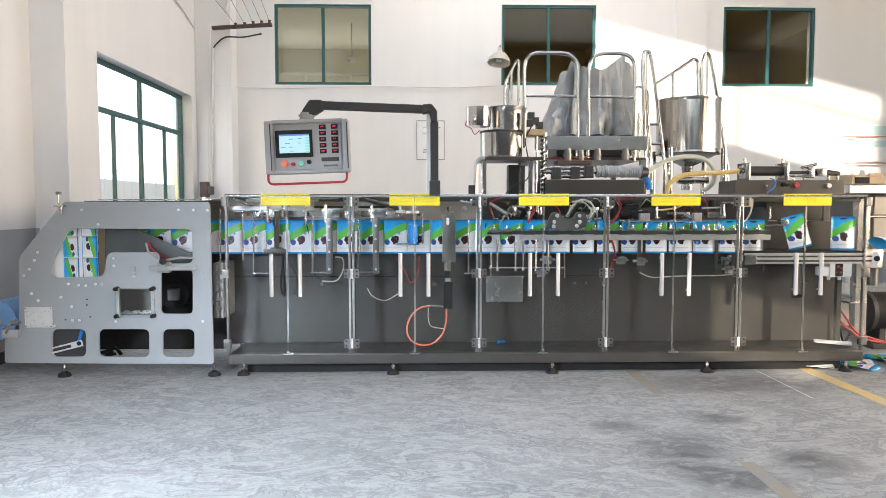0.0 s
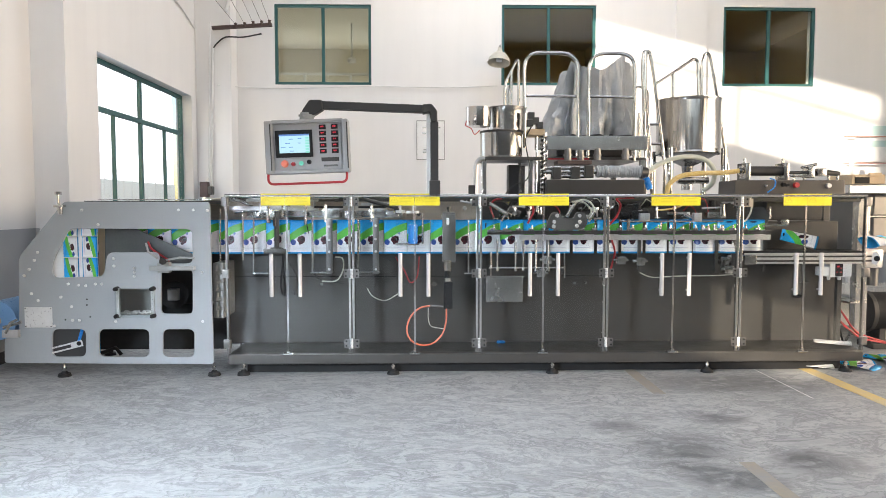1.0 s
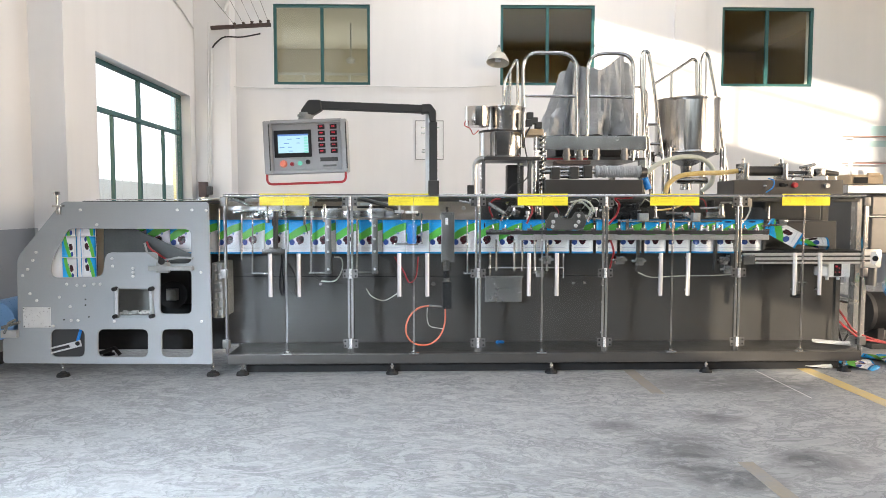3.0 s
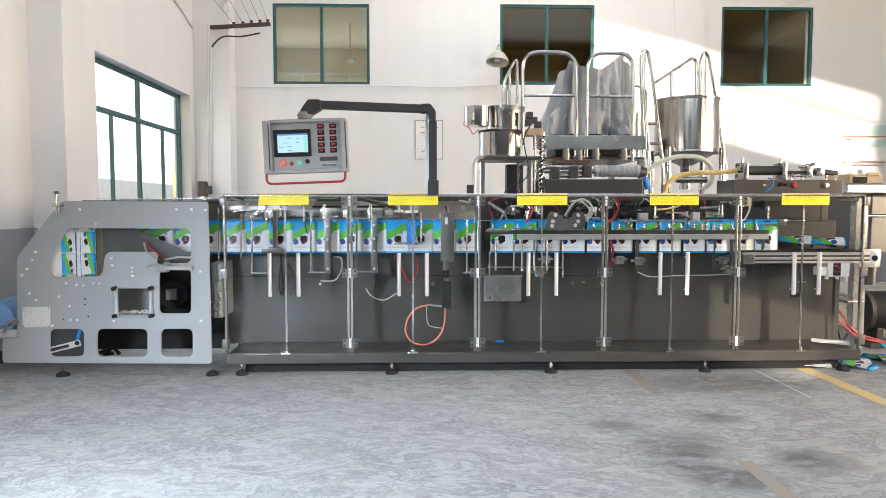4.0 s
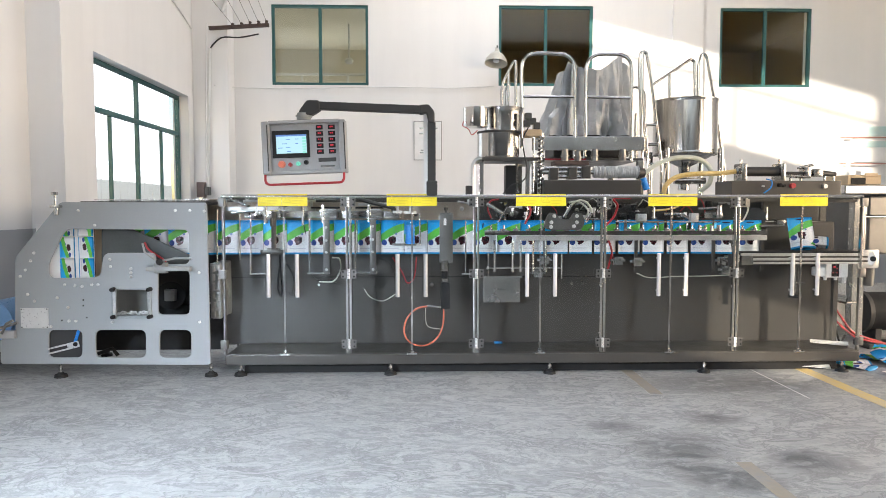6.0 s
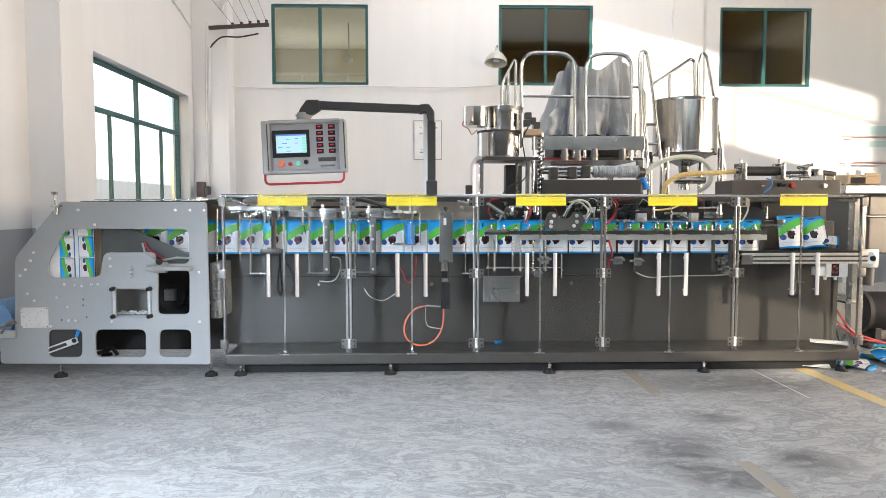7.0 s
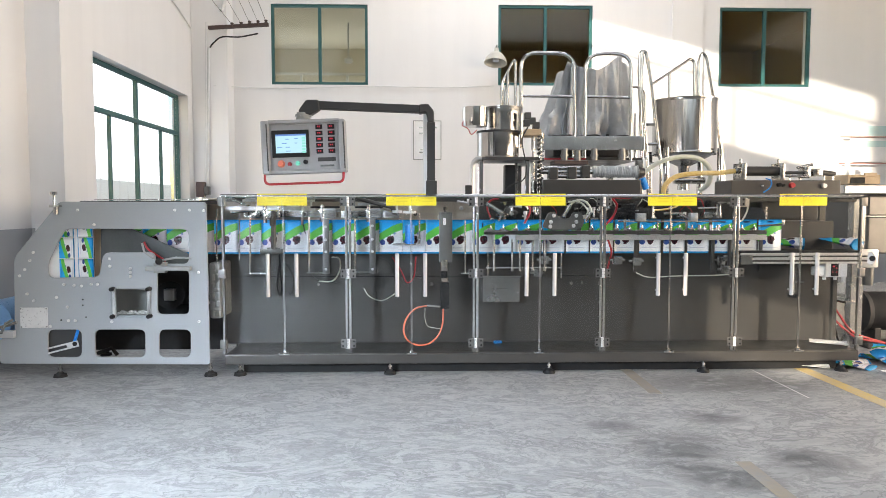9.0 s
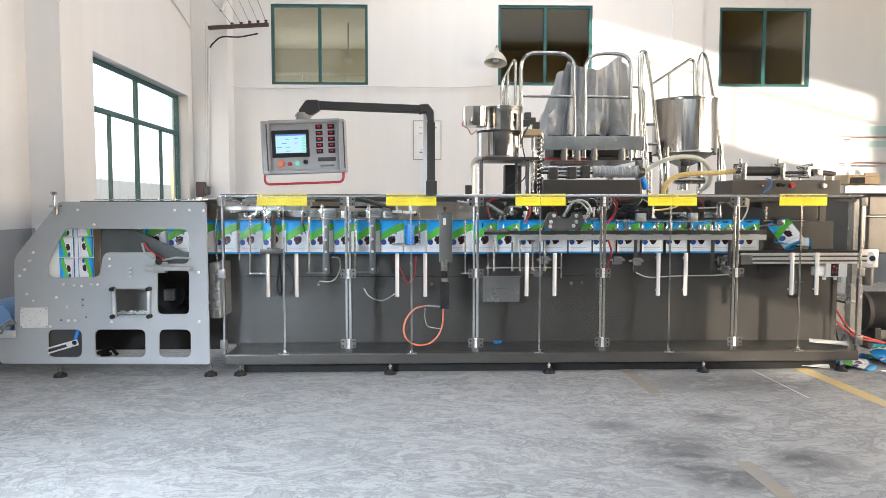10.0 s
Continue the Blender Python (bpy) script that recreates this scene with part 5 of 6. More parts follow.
el = [(-0.0216, 2.0865), (0.0514, 2.0911), (0.0943, 2.0359), (0.0943, 1.9508), (0.0469, 1.9506), (0.0341, 2.0272), (-0.0218, 2.0143)]
cut_plate("arm_elbow", ring_of(el, 0.015, 3), [], AY - 0.045, AY + 0.045, DARK_PAINT, panel, "dark cast elbow", 0.012)
a, b = (-0.7786, -0.05, 2.0794), (-0.0002, -0.05, 2.0526)
bm = bmesh.new()
ln = math.hypot(b[0] - a[0], b[2] - a[2])
box(bm, 0, ln, -0.035, 0.035, -0.03, 0.03, 0.008)
bm.transform(Matrix.Translation(a) @ Matrix.Rotation(-math.atan2(b[2] - a[2], b[0] - a[0]), 4, "Y"))
part("arm", bm, DARK_PAINT, panel, "dark grey swing arm")
slab("arm_post", 0.0414, 0.1024, AY - 0.03, AY + 0.03, TOPZ - 0.01, 1.9592, DARK_PAINT, panel, 0.006, "dark upright arm post")
slab("arm_base", 0.0327, 0.1155, AY - 0.04, AY + 0.06, TOPZ - 0.002, 1.5136, DARK_PAINT, panel, 0.006)
slab("post_cover", 0.011, 0.0552, 0.0, 0.06, TOPZ, 2.0368, WHITE, panel, 0.006, "white side of the post")

# ---- vibrating bowl feeder on its stand ----
FYD = 0.9
feeder = thing("bowl_feeder", "polished steel vibrating bowl feeder on a steel stand", "feeder")
cx = 0.746


bm = lathe(bmesh.new(), [(0, 1.7649), (0.1898, 1.7649), (0.195, 1.7954), (0.195, 1.9879), (0.2001, 2.0031), (0, 2.0081)], (0.7098, FYD + 0.2))
part("drum", bm, POLISHED, feeder, "polished drive drum", True)
bm = lathe(bmesh.new(), [(0, 2.0132), (0.1693, 2.0132), (0.1744, 2.1696), (0.1847, 2.2099), (0.1898, 2.23), (0.1796, 2.23), (0.1591, 2.1595), (0, 2.1343)], (0.7564, FYD + 0.2))
part("bowl", bm, STEEL, feeder, "brushed steel bowl", True)
part("bowl_band", lathe(bmesh.new(), [(0.2001, 1.9929), (0.2052, 1.9929), (0.2052, 2.0132), (0.1744, 2.0132)], (0.715, FYD + 0.2)), DARK_PAINT, feeder, smooth=True)
bm = lathe(bmesh.new(), [(0, 2.0377), (0.1077, 2.0377), (0.1129, 2.0882), (0.1129, 2.209), (0.1026, 2.209), (0.0975, 2.1083), (0, 2.0882)], (0.4822, FYD + 0.02))
part("side_chute", bm, POLISHED, feeder, "bright curved side chute", True)
for x0, x1, y in ((0.5184, 0.5545, FYD), (0.9378, 0.9741, FYD), (0.5442, 0.5752, FYD + 0.4), (0.8963, 0.9223, FYD + 0.4)):
    slab("stand_leg", x0, x1, y - 0.02, y + 0.02, 0, 1.7344, STEEL, feeder)
slab("stand_top", 0.5028, 1.0468, FYD - 0.03, FYD + 0.45, 1.7344, 1.7649, STEEL_DARK, feeder)
part("red_wire", tube(bmesh.new(), hose([(0.3729, 0.85, 2.0816), (0.3629, 0.85, 2.0415), (0.4135, 0.85, 2.0117), (0.444, 0.85, 1.9616), (0.4945, 0.85, 2.0019)]), 0.004), RED, feeder, smooth=True)
part("dark_cable", tube(bmesh.new(), hose([(0.7258, 0.85, 1.4327), (0.8019, 0.85, 1.5088), (0.9036, 0.85, 1.5494), (0.9437, 0.85, 1.6506), (0.901, 0.85, 1.9026), (0.9509, 0.85, 2.0283)]), 0.006), DARK_PAINT, feeder, smooth=True)
slab("motor_box", 0.7808, 0.8771, 1.1, 1.25, 1.3, 1.7063, DARK_PAINT, feeder)
slab("feed_head", 0.9378, 1.0832, 0.9, 1.1, 1.9583, 2.0191, CARD, feeder, 0.01)
bm = bmesh.new()
for p in ((0.9578, 0.9, 2.1352), (0.9991, 0.9, 2.0899), (1.0353, 0.9, 2.0496), (0.9481, 0.9, 2.0695)):
    box(bm, p[0] - 0.03, p[0] + 0.03, 0.88, 0.96, p[2] - 0.03, p[2] + 0.03, 0.008)
part("feed_sensor", bm, STEEL_DARK, feeder, "small sensor blocks")
bracket = thing("pipe_frame", "bent grey steel pipe frame beside the feeder", "frame")
part("pipe", tube(bmesh.new(), [(0.452, 0.8, 1.4215), (0.4512, 0.8, 1.6972), (0.4914, 0.8, 1.7422), (0.5317, 0.8, 1.7423)], 0.022, 10, 0.05), ALUMINIUM, bracket, smooth=True)
slab("pipe_base", 0.388, 0.449, 0.78, 0.86, 1.38, 1.5068, DARK_PAINT, bracket)
part("pipe", rod(bmesh.new(), (0.452, 0.8, 1.4215), (0.4541, 0.8, 0.0), 0.022), ALUMINIUM, bracket, smooth=True)

# screw feeder column
auger = thing("screw_feeder", "upright clear tube with a steel feeding screw", "screw feeder")
bm = bmesh.new()
ax, ay = 1.083, 0.95
turns = [(ax + 0.0233 * math.cos(k * 0.6), ay + 0.0233 * math.sin(k * 0.6), 1.4504 + k * (1.9638 - 1.4504) / 130) for k in range(131)]
tube(bm, turns, 0.011, 6)
part("screw", bm, POLISHED, auger, smooth=True)
part("core_rod", rod(bmesh.new(), (ax, ay, 0.0), (ax, ay, 1.974), 0.012), STEEL, auger, smooth=True)
part("top_cap", rod(bmesh.new(), (ax, ay, 1.9536), (ax, ay, 1.9842), 0.032), STEEL, auger, smooth=True)
part("thin_rod", rod(bmesh.new(), (1.023, 0.95, 1.4503), (1.0176, 0.95, 2.0911), 0.011), STEEL, auger, smooth=True)

# ---- platform with rails ----
platform = thing("service_platform", "stainless service platform with tubular railings", "platform")
PY1, PY2 = 1.25, 2.35
slab("deck", 1.0511, 2.125, PY1, PY2, 1.7652, 1.7868, STEEL_DARK, platform)
slab("fascia", 1.0456, 2.136, PY1 - 0.02, PY1, 1.8567, 1.991, STEEL, platform, 0.004, "brushed stainless fascia")
slab("red_strip", 1.1683, 1.5611, PY1 - 0.05, PY1 - 0.03, 1.7618, 1.7778, RED, platform, 0.001)
for x in (1.0785, 2.1029):
    for y in (PY1 + 0.03, PY2 - 0.03):
        slab("platform_leg", x - 0.03, x + 0.03, y - 0.03, y + 0.03, 0, 1.7652, STEEL, platform)
RAILS = [[(0.9493, 1.25, 1.8769), (0.9427, 1.25, 2.7754), (1.4544, 1.25, 2.7678), (1.4609, 1.25, 1.7812)], [(1.559, 1.25, 1.7814), (1.5623, 1.25, 2.7684), (2.0005, 1.25, 2.771), (2.0072, 1.25, 1.7553)]]
for pts in RAILS:
    part("railing", tube(bmesh.new(), pts, 0.0173, 12, 0.16), POLISHED, platform, "polished tubular railing", True)
for a, b in (((0.9457, 1.25, 2.3679), (1.4593, 1.25, 2.3647)), ((1.5568, 1.25, 2.3651), (2.0023, 1.25, 2.3563))):
    part("rail_bar", rod(bmesh.new(), a, b, 0.013), STEEL, platform, smooth=True)
for pts in ([(0.7692, 1.35, 2.2753), (0.768, 1.35, 2.4909), (0.9028, 1.35, 2.76), (0.9064, 1.35, 2.2434)], [(0.8294, 1.35, 2.2756), (0.8327, 1.35, 2.6309)], [(0.8985, 2.2, 2.399), (0.8974, 2.2, 2.5936), (0.9587, 2.2, 2.6546)],
            [(2.2906, 2.3, 2.6045), (2.3528, 2.3, 2.6543), (2.4736, 2.3, 2.6053), (2.4875, 2.3, 1.8583)], [(2.0717, 1.3, 1.7859), (2.064, 1.3, 2.2191)]):
    part("stair_rail", tube(bmesh.new(), pts, 0.0142, 10, 0.08), STEEL, platform, smooth=True)

ladder = thing("ladder_rail", "bright bent tubular ladder with hand rails", "ladder")
for pts in ([(2.1378, 1.3, 1.7861), (2.0892, 1.3, 2.6489), (2.1027, 1.3, 2.8093), (2.1576, 1.3, 2.799), (2.2062, 1.3, 2.5424), (2.3211, 1.3, 1.732)],
            [(2.9156, 1.9, 2.422), (2.9063, 1.9, 2.8209), (2.9455, 1.9, 2.9379), (2.9945, 1.9, 2.8915), (3.0977, 1.9, 2.3638), (3.2109, 1.9, 1.7119)],
            [(2.3076, 1.6, 2.5424), (2.8214, 1.9, 2.8671), (2.8638, 1.9, 2.844), (2.8793, 1.9, 2.4337)], [(2.5487, 1.75, 2.6962), (2.5546, 1.75, 2.4092)], [(2.1193, 1.3, 2.7987), (2.115, 1.3, 2.4346), (2.1875, 1.3, 1.7862), (2.1992, 1.3, 1.4588)]):
    part("rail_tube", tube(bmesh.new(), pts, 0.0166, 12, 0.12), POLISHED, ladder, smooth=True)
for a, b in (((2.1594, 1.3, 2.1114), (2.2529, 1.3, 2.1117)), ((2.1739, 1.3, 1.9219), (2.2842, 1.3, 1.9222)), ((2.1885, 1.3, 1.7317), (2.3101, 1.3, 1.7319))):
    part("rung", rod(bmesh.new(), a, b, 0.014), STEEL, ladder, smooth=True)
for p in ((2.1992, 1.3, 1.4588), (3.2109, 1.9, 1.7119), (2.3211, 1.3, 1.732)):
    part("rail_foot", rod(bmesh.new(), p, (p[0], p[1], 0.0), 0.0144), POLISHED, ladder, smooth=True)


# ---- covered machine on the platform ----
def tarpaulin():
    cx, cy = (1.2318 + 2.1564) / 2, 1.8
    hx, hy = (2.1564 - 1.2318) / 2, 0.42
    z0, z1 = 2.0199, 2.5889
    bm = bmesh.new()
    n, rows = 260, 80
    rings = []
    for j in range(rows + 1):
        v = j / rows
        ring = []
        for k in range(n):
            t = k * math.tau / n
            c, s = math.cos(t), math.sin(t)
            e = 0.62
            sx = math.copysign(abs(c) ** e, c)
            sy = math.copysign(abs(s) ** e, s)
            draw = (0.92 if sx < 0 else 0.84) - 0.02 * v - (0.62 * max(0, v - 0.3) * abs(sx) if sx < 0 else 0.14 * max(0, v - 0.5))
            ridge = lambda f, g, o: 1 - 2 * abs(noise.noise((c * f + o, s * f, v * g + o)))
            fold = 0.10 * ridge(2.6, 0.35, 2.0) + 0.05 * ridge(5.0, 0.8, 7.0) - 0.07
            x = cx + hx * sx * draw + fold * c * 1.1
            y = cy + hy * sy * draw + fold * s * 1.6
            z = z0 + (z1 - z0) * v
            # creased facets: each cell of the crumple falls off to its edges
            crush = 0.0
            for f, a in ((3.6, 0.21), (7.5, 0.10), (15.0, 0.035)):
                near = noise.voronoi(((x + 0.25 * z) * f, y * f * 0.6, (z - 0.35 * x) * f * 0.55), distance_metric="DISTANCE")[0]
                crush += a * (0.5 - near[0])
            x += crush * c * 0.35
            y += crush * s
            ring.append(bm.verts.new((x, y, z0 + (z1 - z0) * v + 0.03 * noise.noise((x * 5, y * 5, 0.5)) * v)))
        rings.append(ring)
    peaks = ((1.4742, 0.24), (1.9544, 0.22))
    for j in range(1, 8):
        f = 1 - j / 7.0
        ring = []
        for k, v0 in enumerate(rings[rows]):
            p = Vector((cx, cy, z1)).lerp(v0.co, max(f, 0.02))
            p.z = v0.co.z
            ring.append(bm.verts.new(p))
        rings.append(ring)
    for j, ring in enumerate(rings[rows - 22:]):
        for q in ring:
            lift = sum(h * max(0, 1 - math.hypot((q.co.x - px) / 0.27, (q.co.y - (cy - 0.3)) / 0.8)) for px, h in peaks)
            q.co.z += lift * min(1, j / 22) + 0.03 * noise.noise(q.co * 6)
    for a, b in zip(rings, rings[1:]):
        for k in range(n):
            bm.faces.new((a[k], a[(k + 1) % n], b[(k + 1) % n], b[k]))
    bm.faces.new(rings[-1])
    return bm


cover = thing("covered_weigher", "silver tarpaulin draped in folds over a machine on the platform", "tarpaulin")
part("cover_sheet", tarpaulin(), TARP, cover, smooth=True)
bm = box(bmesh.new(), 1.3169, 2.0821, 1.55, 2.05, 1.8196, 2.0435, 0.02)
part("machine_foot", bm, DARK_PAINT, cover, "dark machine body under the cover")

# ---- filler heads in front of the platform ----
filler = thing("screw_filler", "stainless filling unit with ribbed film wrapped rods", "filler")
slab("filler_box", 1.095, 1.9847, 0.85, 1.15, 1.36, 1.5602, STEEL_DARK, filler, 0.006, "dark stainless filler box")
for a, b, r in (((1.0733, 0.95, 1.6358), (1.5933, 0.95, 1.6365), 0.022), ((1.1145, 0.95, 1.6718), (1.5147, 0.95, 1.6724), 0.014), ((1.1515, 0.95, 1.5947), (1.5418, 0.95, 1.5952), 0.018)):
    part("guide_rod", rod(bmesh.new(), a, b, r), STEEL, filler, smooth=True)
for p in ((1.3703, 0.93, 1.63), (1.4947, 0.93, 1.6404), (1.1993, 0.93, 1.6246)):
    slab("guide_block", p[0] - 0.04, p[0] + 0.04, 0.9, 1.02, p[2] - 0.06, p[2] + 0.05, STEEL_DARK, filler, 0.008)
bm = bmesh.new()
for k in range(26):
    x = 1.5693 + k * 0.016
    rod(bm, (x, 0.95, 1.6367), (x + 0.0114, 0.95, 1.6367), 0.05 + 0.012 * noise.noise((k * 0.7, 0, 0)), 0.056 + 0.012 * noise.noise((k * 0.9, 3, 0)), 18)
part("wrapped_cylinder", bm, TARP, filler, "cylinder wrapped in crinkled foil", True)
part("slant_cover", box(bmesh.new(), 1.2221, 1.5395, 1.0, 1.2, 1.7061, 1.7424, 0.004), BROWN, filler)
for p in ((1.3471, 1.1, 1.8123), (1.4697, 1.1, 1.7968), (1.6292, 1.1, 1.8129), (1.8959, 1.1, 1.8134)):
    bm = rod(bmesh.new(), (p[0], 1.15, p[2] - 0.06), (p[0], 1.15, p[2] + 0.05), 0.035, 0.03)
    rod(bm, (p[0], 1.15, p[2] - 0.02), (p[0], 1.15, p[2] - 0.005), 0.042)
    part("valve_body", bm, STEEL_MID, filler, "steel valve body", True)
part("blue_valve", rod(bmesh.new(), (2.0114, 0.9, 1.5781), (2.0497, 0.9, 1.4755), 0.03), BLUE, filler, smooth=True)
part("end_cap", rod(bmesh.new(), (1.9744, 0.95, 1.6318), (2.0424, 0.95, 1.6319), 0.06, 0.04), DARK_PAINT, filler, smooth=True)

# ---- hopper tank ----
tank = thing("hopper_tank", "polished stainless hopper tank on legs", "tank")
tx, ty, tr = 2.7187, 1.75, 0.318
bm = lathe(bmesh.new(), [(0.05, 1.6608), (0.06, 1.7339), (tr * 0.75, 1.8237), (tr, 1.8686), (tr, 1.874), (tr, 2.377), (tr, 2.3818), (tr * 1.03, 2.3985), (tr * 1.03, 2.4096), (tr * 0.98, 2.4096), (tr * 0.97, 1.9022), (0, 1.8293)], (tx, ty), 56)
part("tank_body", bm, TANK_STEEL, tank, "polished cylindrical body", True)
part("tank_seam", lathe(bmesh.new(), [(tr * 1.004, 1.8798), (tr * 1.012, 1.8742), (tr * 1.012, 1.8574), (tr * 1.0, 1.8518)], (tx, ty), 56), STEEL, tank, smooth=True)
for s in (-1, 1):
    for d in (-0.25, 0.25):
        part("tank_leg", rod(bmesh.new(), (tx + s * tr * 0.86, ty + d, 0), (tx + s * tr * 0.86, ty + d, 1.9022), 0.03), POLISHED, tank, smooth=True)
bm = rod(bmesh.new(), (tx, ty, 1.4918), (tx, ty, 1.6889), 0.06, 0.05, 20)
rod(bm, (tx - 0.12, ty - 0.05, 1.5876), (tx + 0.2, ty - 0.05, 1.5876), 0.035)
part("outlet_valve", bm, STEEL, tank, "steel outlet valve", True)
for pts, m_ in (([(2.0117, 0.95, 1.5957), (2.1405, 0.95, 1.6992), (2.3224, 0.95, 1.7665), (2.5321, 0.95, 1.7617), (2.6499, 0.95, 1.669), (2.6529, 0.95, 1.5447), (2.5655, 0.95, 1.4616)], WHITE_HOSE),
                ([(2.8669, 0.85, 1.6432), (2.7016, 0.85, 1.6226), (2.4948, 0.85, 1.6172), (2.3146, 0.85, 1.5916), (2.2128, 0.85, 1.5202), (2.1887, 0.85, 1.4386)], AMBER_HOSE)):
    pipe = thing("feed_hose", "translucent yellowish feed hose" if m_ is AMBER_HOSE else "pale translucent feed hose", "hose")
    part("hose_tube", tube(bmesh.new(), hose(pts), 0.0221, 14), m_, pipe, smooth=True)
    part("hose_clamp", rod(bmesh.new(), pts[0], Vector(pts[0]).lerp(Vector(pts[1]), 0.15), 0.0272), STEEL, pipe, smooth=True)

# ---- piston filler ----
piston = thing("piston_filler", "stainless piston filler with horizontal cylinder", "filler")
slab("filler_box", 2.7674, 3.7643, 0.75, 1.1, 1.36, 1.5529, STEEL_DARK, piston, 0.006, "dark stainless filler cabinet")
bm = rod(bmesh.new(), (2.8981, 0.85, 1.6382), (3.2409, 0.85, 1.6386), 0.0433, None, 24)
part("piston_cylinder", bm, DARK_PAINT, piston, "dark piston cylinder", True)
for p, h in (((2.8929, 0.85, 1.6381), 20), ((3.2461, 0.85, 1.6386), 18)):
    bm = bmesh.new()
    box(bm, p[0] - 0.02, p[0] + 0.025, 0.78, 0.95, p[2] - 0.09, p[2] + 0.07, 0.006)
    rod(bm, (p[0], 0.85, p[2] + 0.06), (p[0], 0.85, p[2] + 0.11), 0.012)
    part("end_flange", bm, STEEL, piston, "steel end flange", True)
bm = bmesh.new()
box(bm, 3.4633, 3.5158, 0.8, 0.92, 1.5776, 1.6798, 0.006)
box(bm, 3.5421, 3.6263, 0.8, 0.92, 1.593, 1.6595, 0.006)
rod(bm, (3.4168, 0.85, 1.6695), (3.5564, 0.85, 1.7004), 0.012)
part("rod_clamp", bm, STEEL, piston, "steel rod clamp", True)
part("piston_rod", rod(bmesh.new(), (3.2413, 0.85, 1.6233), (3.6895, 0.85, 1.6239), 0.0153), DARK_PAINT, piston, smooth=True)
part("piston_rod", rod(bmesh.new(), (3.2467, 0.8, 1.5955), (3.5054, 0.8, 1.5856), 0.0102), STEEL, piston, smooth=True)
part("rod_end", rod(bmesh.new(), (3.5954, 0.85, 1.6289), (3.7682, 0.85, 1.6138), 0.0305, 0.0204), STEEL_DARK, piston, smooth=True)
for x in (3.3529, 3.4475, 3.6685, 3.7527):
    part("rod_support", rod(bmesh.new(), (x, 0.85, 1.552), (x, 0.85, 1.6134), 0.010), STEEL, piston, smooth=True)
for p, r, m_ in (((3.315, 0.75, 1.5077), 0.026, RED), ((3.1969, 0.75, 1.5126), 0.02, BLACK), ((3.233, 0.75, 1.5076), 0.014, BLACK), ((3.6078, 0.75, 1.5029), 0.022, ALUMINIUM), ((3.0437, 0.75, 1.5024), 0.008, WHITE)):
    part("panel_button", rod(bmesh.new(), p, (p[0], 0.72, p[2]), r, r * 0.85, 16), m_, piston, "red lamp button" if m_ is RED else "", True)
part("blue_cable", tube(bmesh.new(), hose([(3.0623, 0.72, 1.5665), (3.1034, 0.7, 1.5458), (3.0951, 0.7, 1.4859), (3.0456, 0.72, 1.4413)]), 0.006), BLUE, piston, smooth=True)
for x in (2.8577, 3.7431):
    slab("cabinet_leg", x - 0.03, x + 0.03, 0.98, 1.06, 0, 1.36, STEEL_DARK, piston)

# ---- fittings on the walls ----
lamp = thing("bracket_lamp", "cream enamelled bell shade wall lamp", "lamp")
lx, ly = 1.1857, 5.6
bm = lathe(bmesh.new(), [(0.03, 3.8086), (0.045, 3.7472), (0.11, 3.7033), (0.165, 3.6244), (0.18, 3.5629), (0.175, 3.5629), (0.155, 3.6244), (0.10, 3.6946), (0.035, 3.7297)], (lx, ly), 28)
part("shade", bm, ENAMEL, lamp, "cream bell shade", True)
part("bulb", rod(bmesh.new(), (lx, ly, 3.598), (lx, ly, 3.7033), 0.05, 0.03, 16), WHITE, lamp, "unlit bulb", True)
tilt = Matrix.Translation((lx, ly, 3.8086)) @ Matrix.Rotation(radians(-13), 4, "X") @ Matrix.Rotation(radians(6), 4, "Y") @ Matrix.Translation((-lx, -ly, -3.8086))
for ob in lamp.children:
    ob.data.transform(tilt)
part("bracket", tube(bmesh.new(), [(lx, ly, 3.8086), (lx, ly, 3.8611), (lx, BY, 3.8611)], 0.012, 8, 0.05), STEEL, lamp, smooth=True)

poles = thing("insulator_bracket", "brown steel bracket with insulators and wires", "bracket")
a, b = (-3.2661, 5.45, 4.0548), (-2.3517, 5.45, 4.1207)
bm = bmesh.new()
box(bm, a[0], b[0], 5.43, 5.49, -0.025, 0.025, 0.003)
part("bracket_bar", bm, BROWN, poles).matrix_basis = Matrix.Translation((0, 0, (a[2] + b[2]) / 2)) @ pose(0, 0, 0) @ Matrix.Translation((a[0], 5.46, 0)) @ Matrix.Rotation(radians(-3.5), 4, "Y") @ Matrix.Translation((-a[0], -5.46, -0.03))
for p, q in (((-2.9037, 5.45, 4.1084), (-3.0395, 5, 4.3069)), ((-2.7657, 5.45, 4.1178), (-2.8733, 5, 4.3976)), ((-2.6361, 5.45, 4.1358), (-2.7084, 5, 4.4152)), ((-2.5066, 5.45, 4.1452), (-2.5843, 5, 4.4486)), ((-2.3857, 5.45, 4.1546), (-2.4363, 5, 4.4336))):
    part("insulator", lathe(bmesh.new(), [(0, p[2] - 0.06), (0.025, p[2] - 0.05), (0.03, p[2] - 0.02), (0.018, p[2]), (0.028, p[2] + 0.02), (0, p[2] + 0.035)], (p[0], p[1]), 14), BROWN, poles, "brown porcelain insulator", True)
    e = Vector(p) + (Vector(q) - Vector(p)) * 6
    part("wire", tube(bmesh.new(), [p, e], 0.003, 6), DARK_PAINT, poles)
part("feed_cable", tube(bmesh.new(), hose([(-2.5094, 5.45, 3.9745), (-2.795, 5.45, 3.9214), (-3.0536, 5.45, 3.9198), (-3.1845, 5.45, 3.8335), (-3.2464, 5.45, 3.7563)]), 0.012), DARK_PAINT, poles, smooth=True)

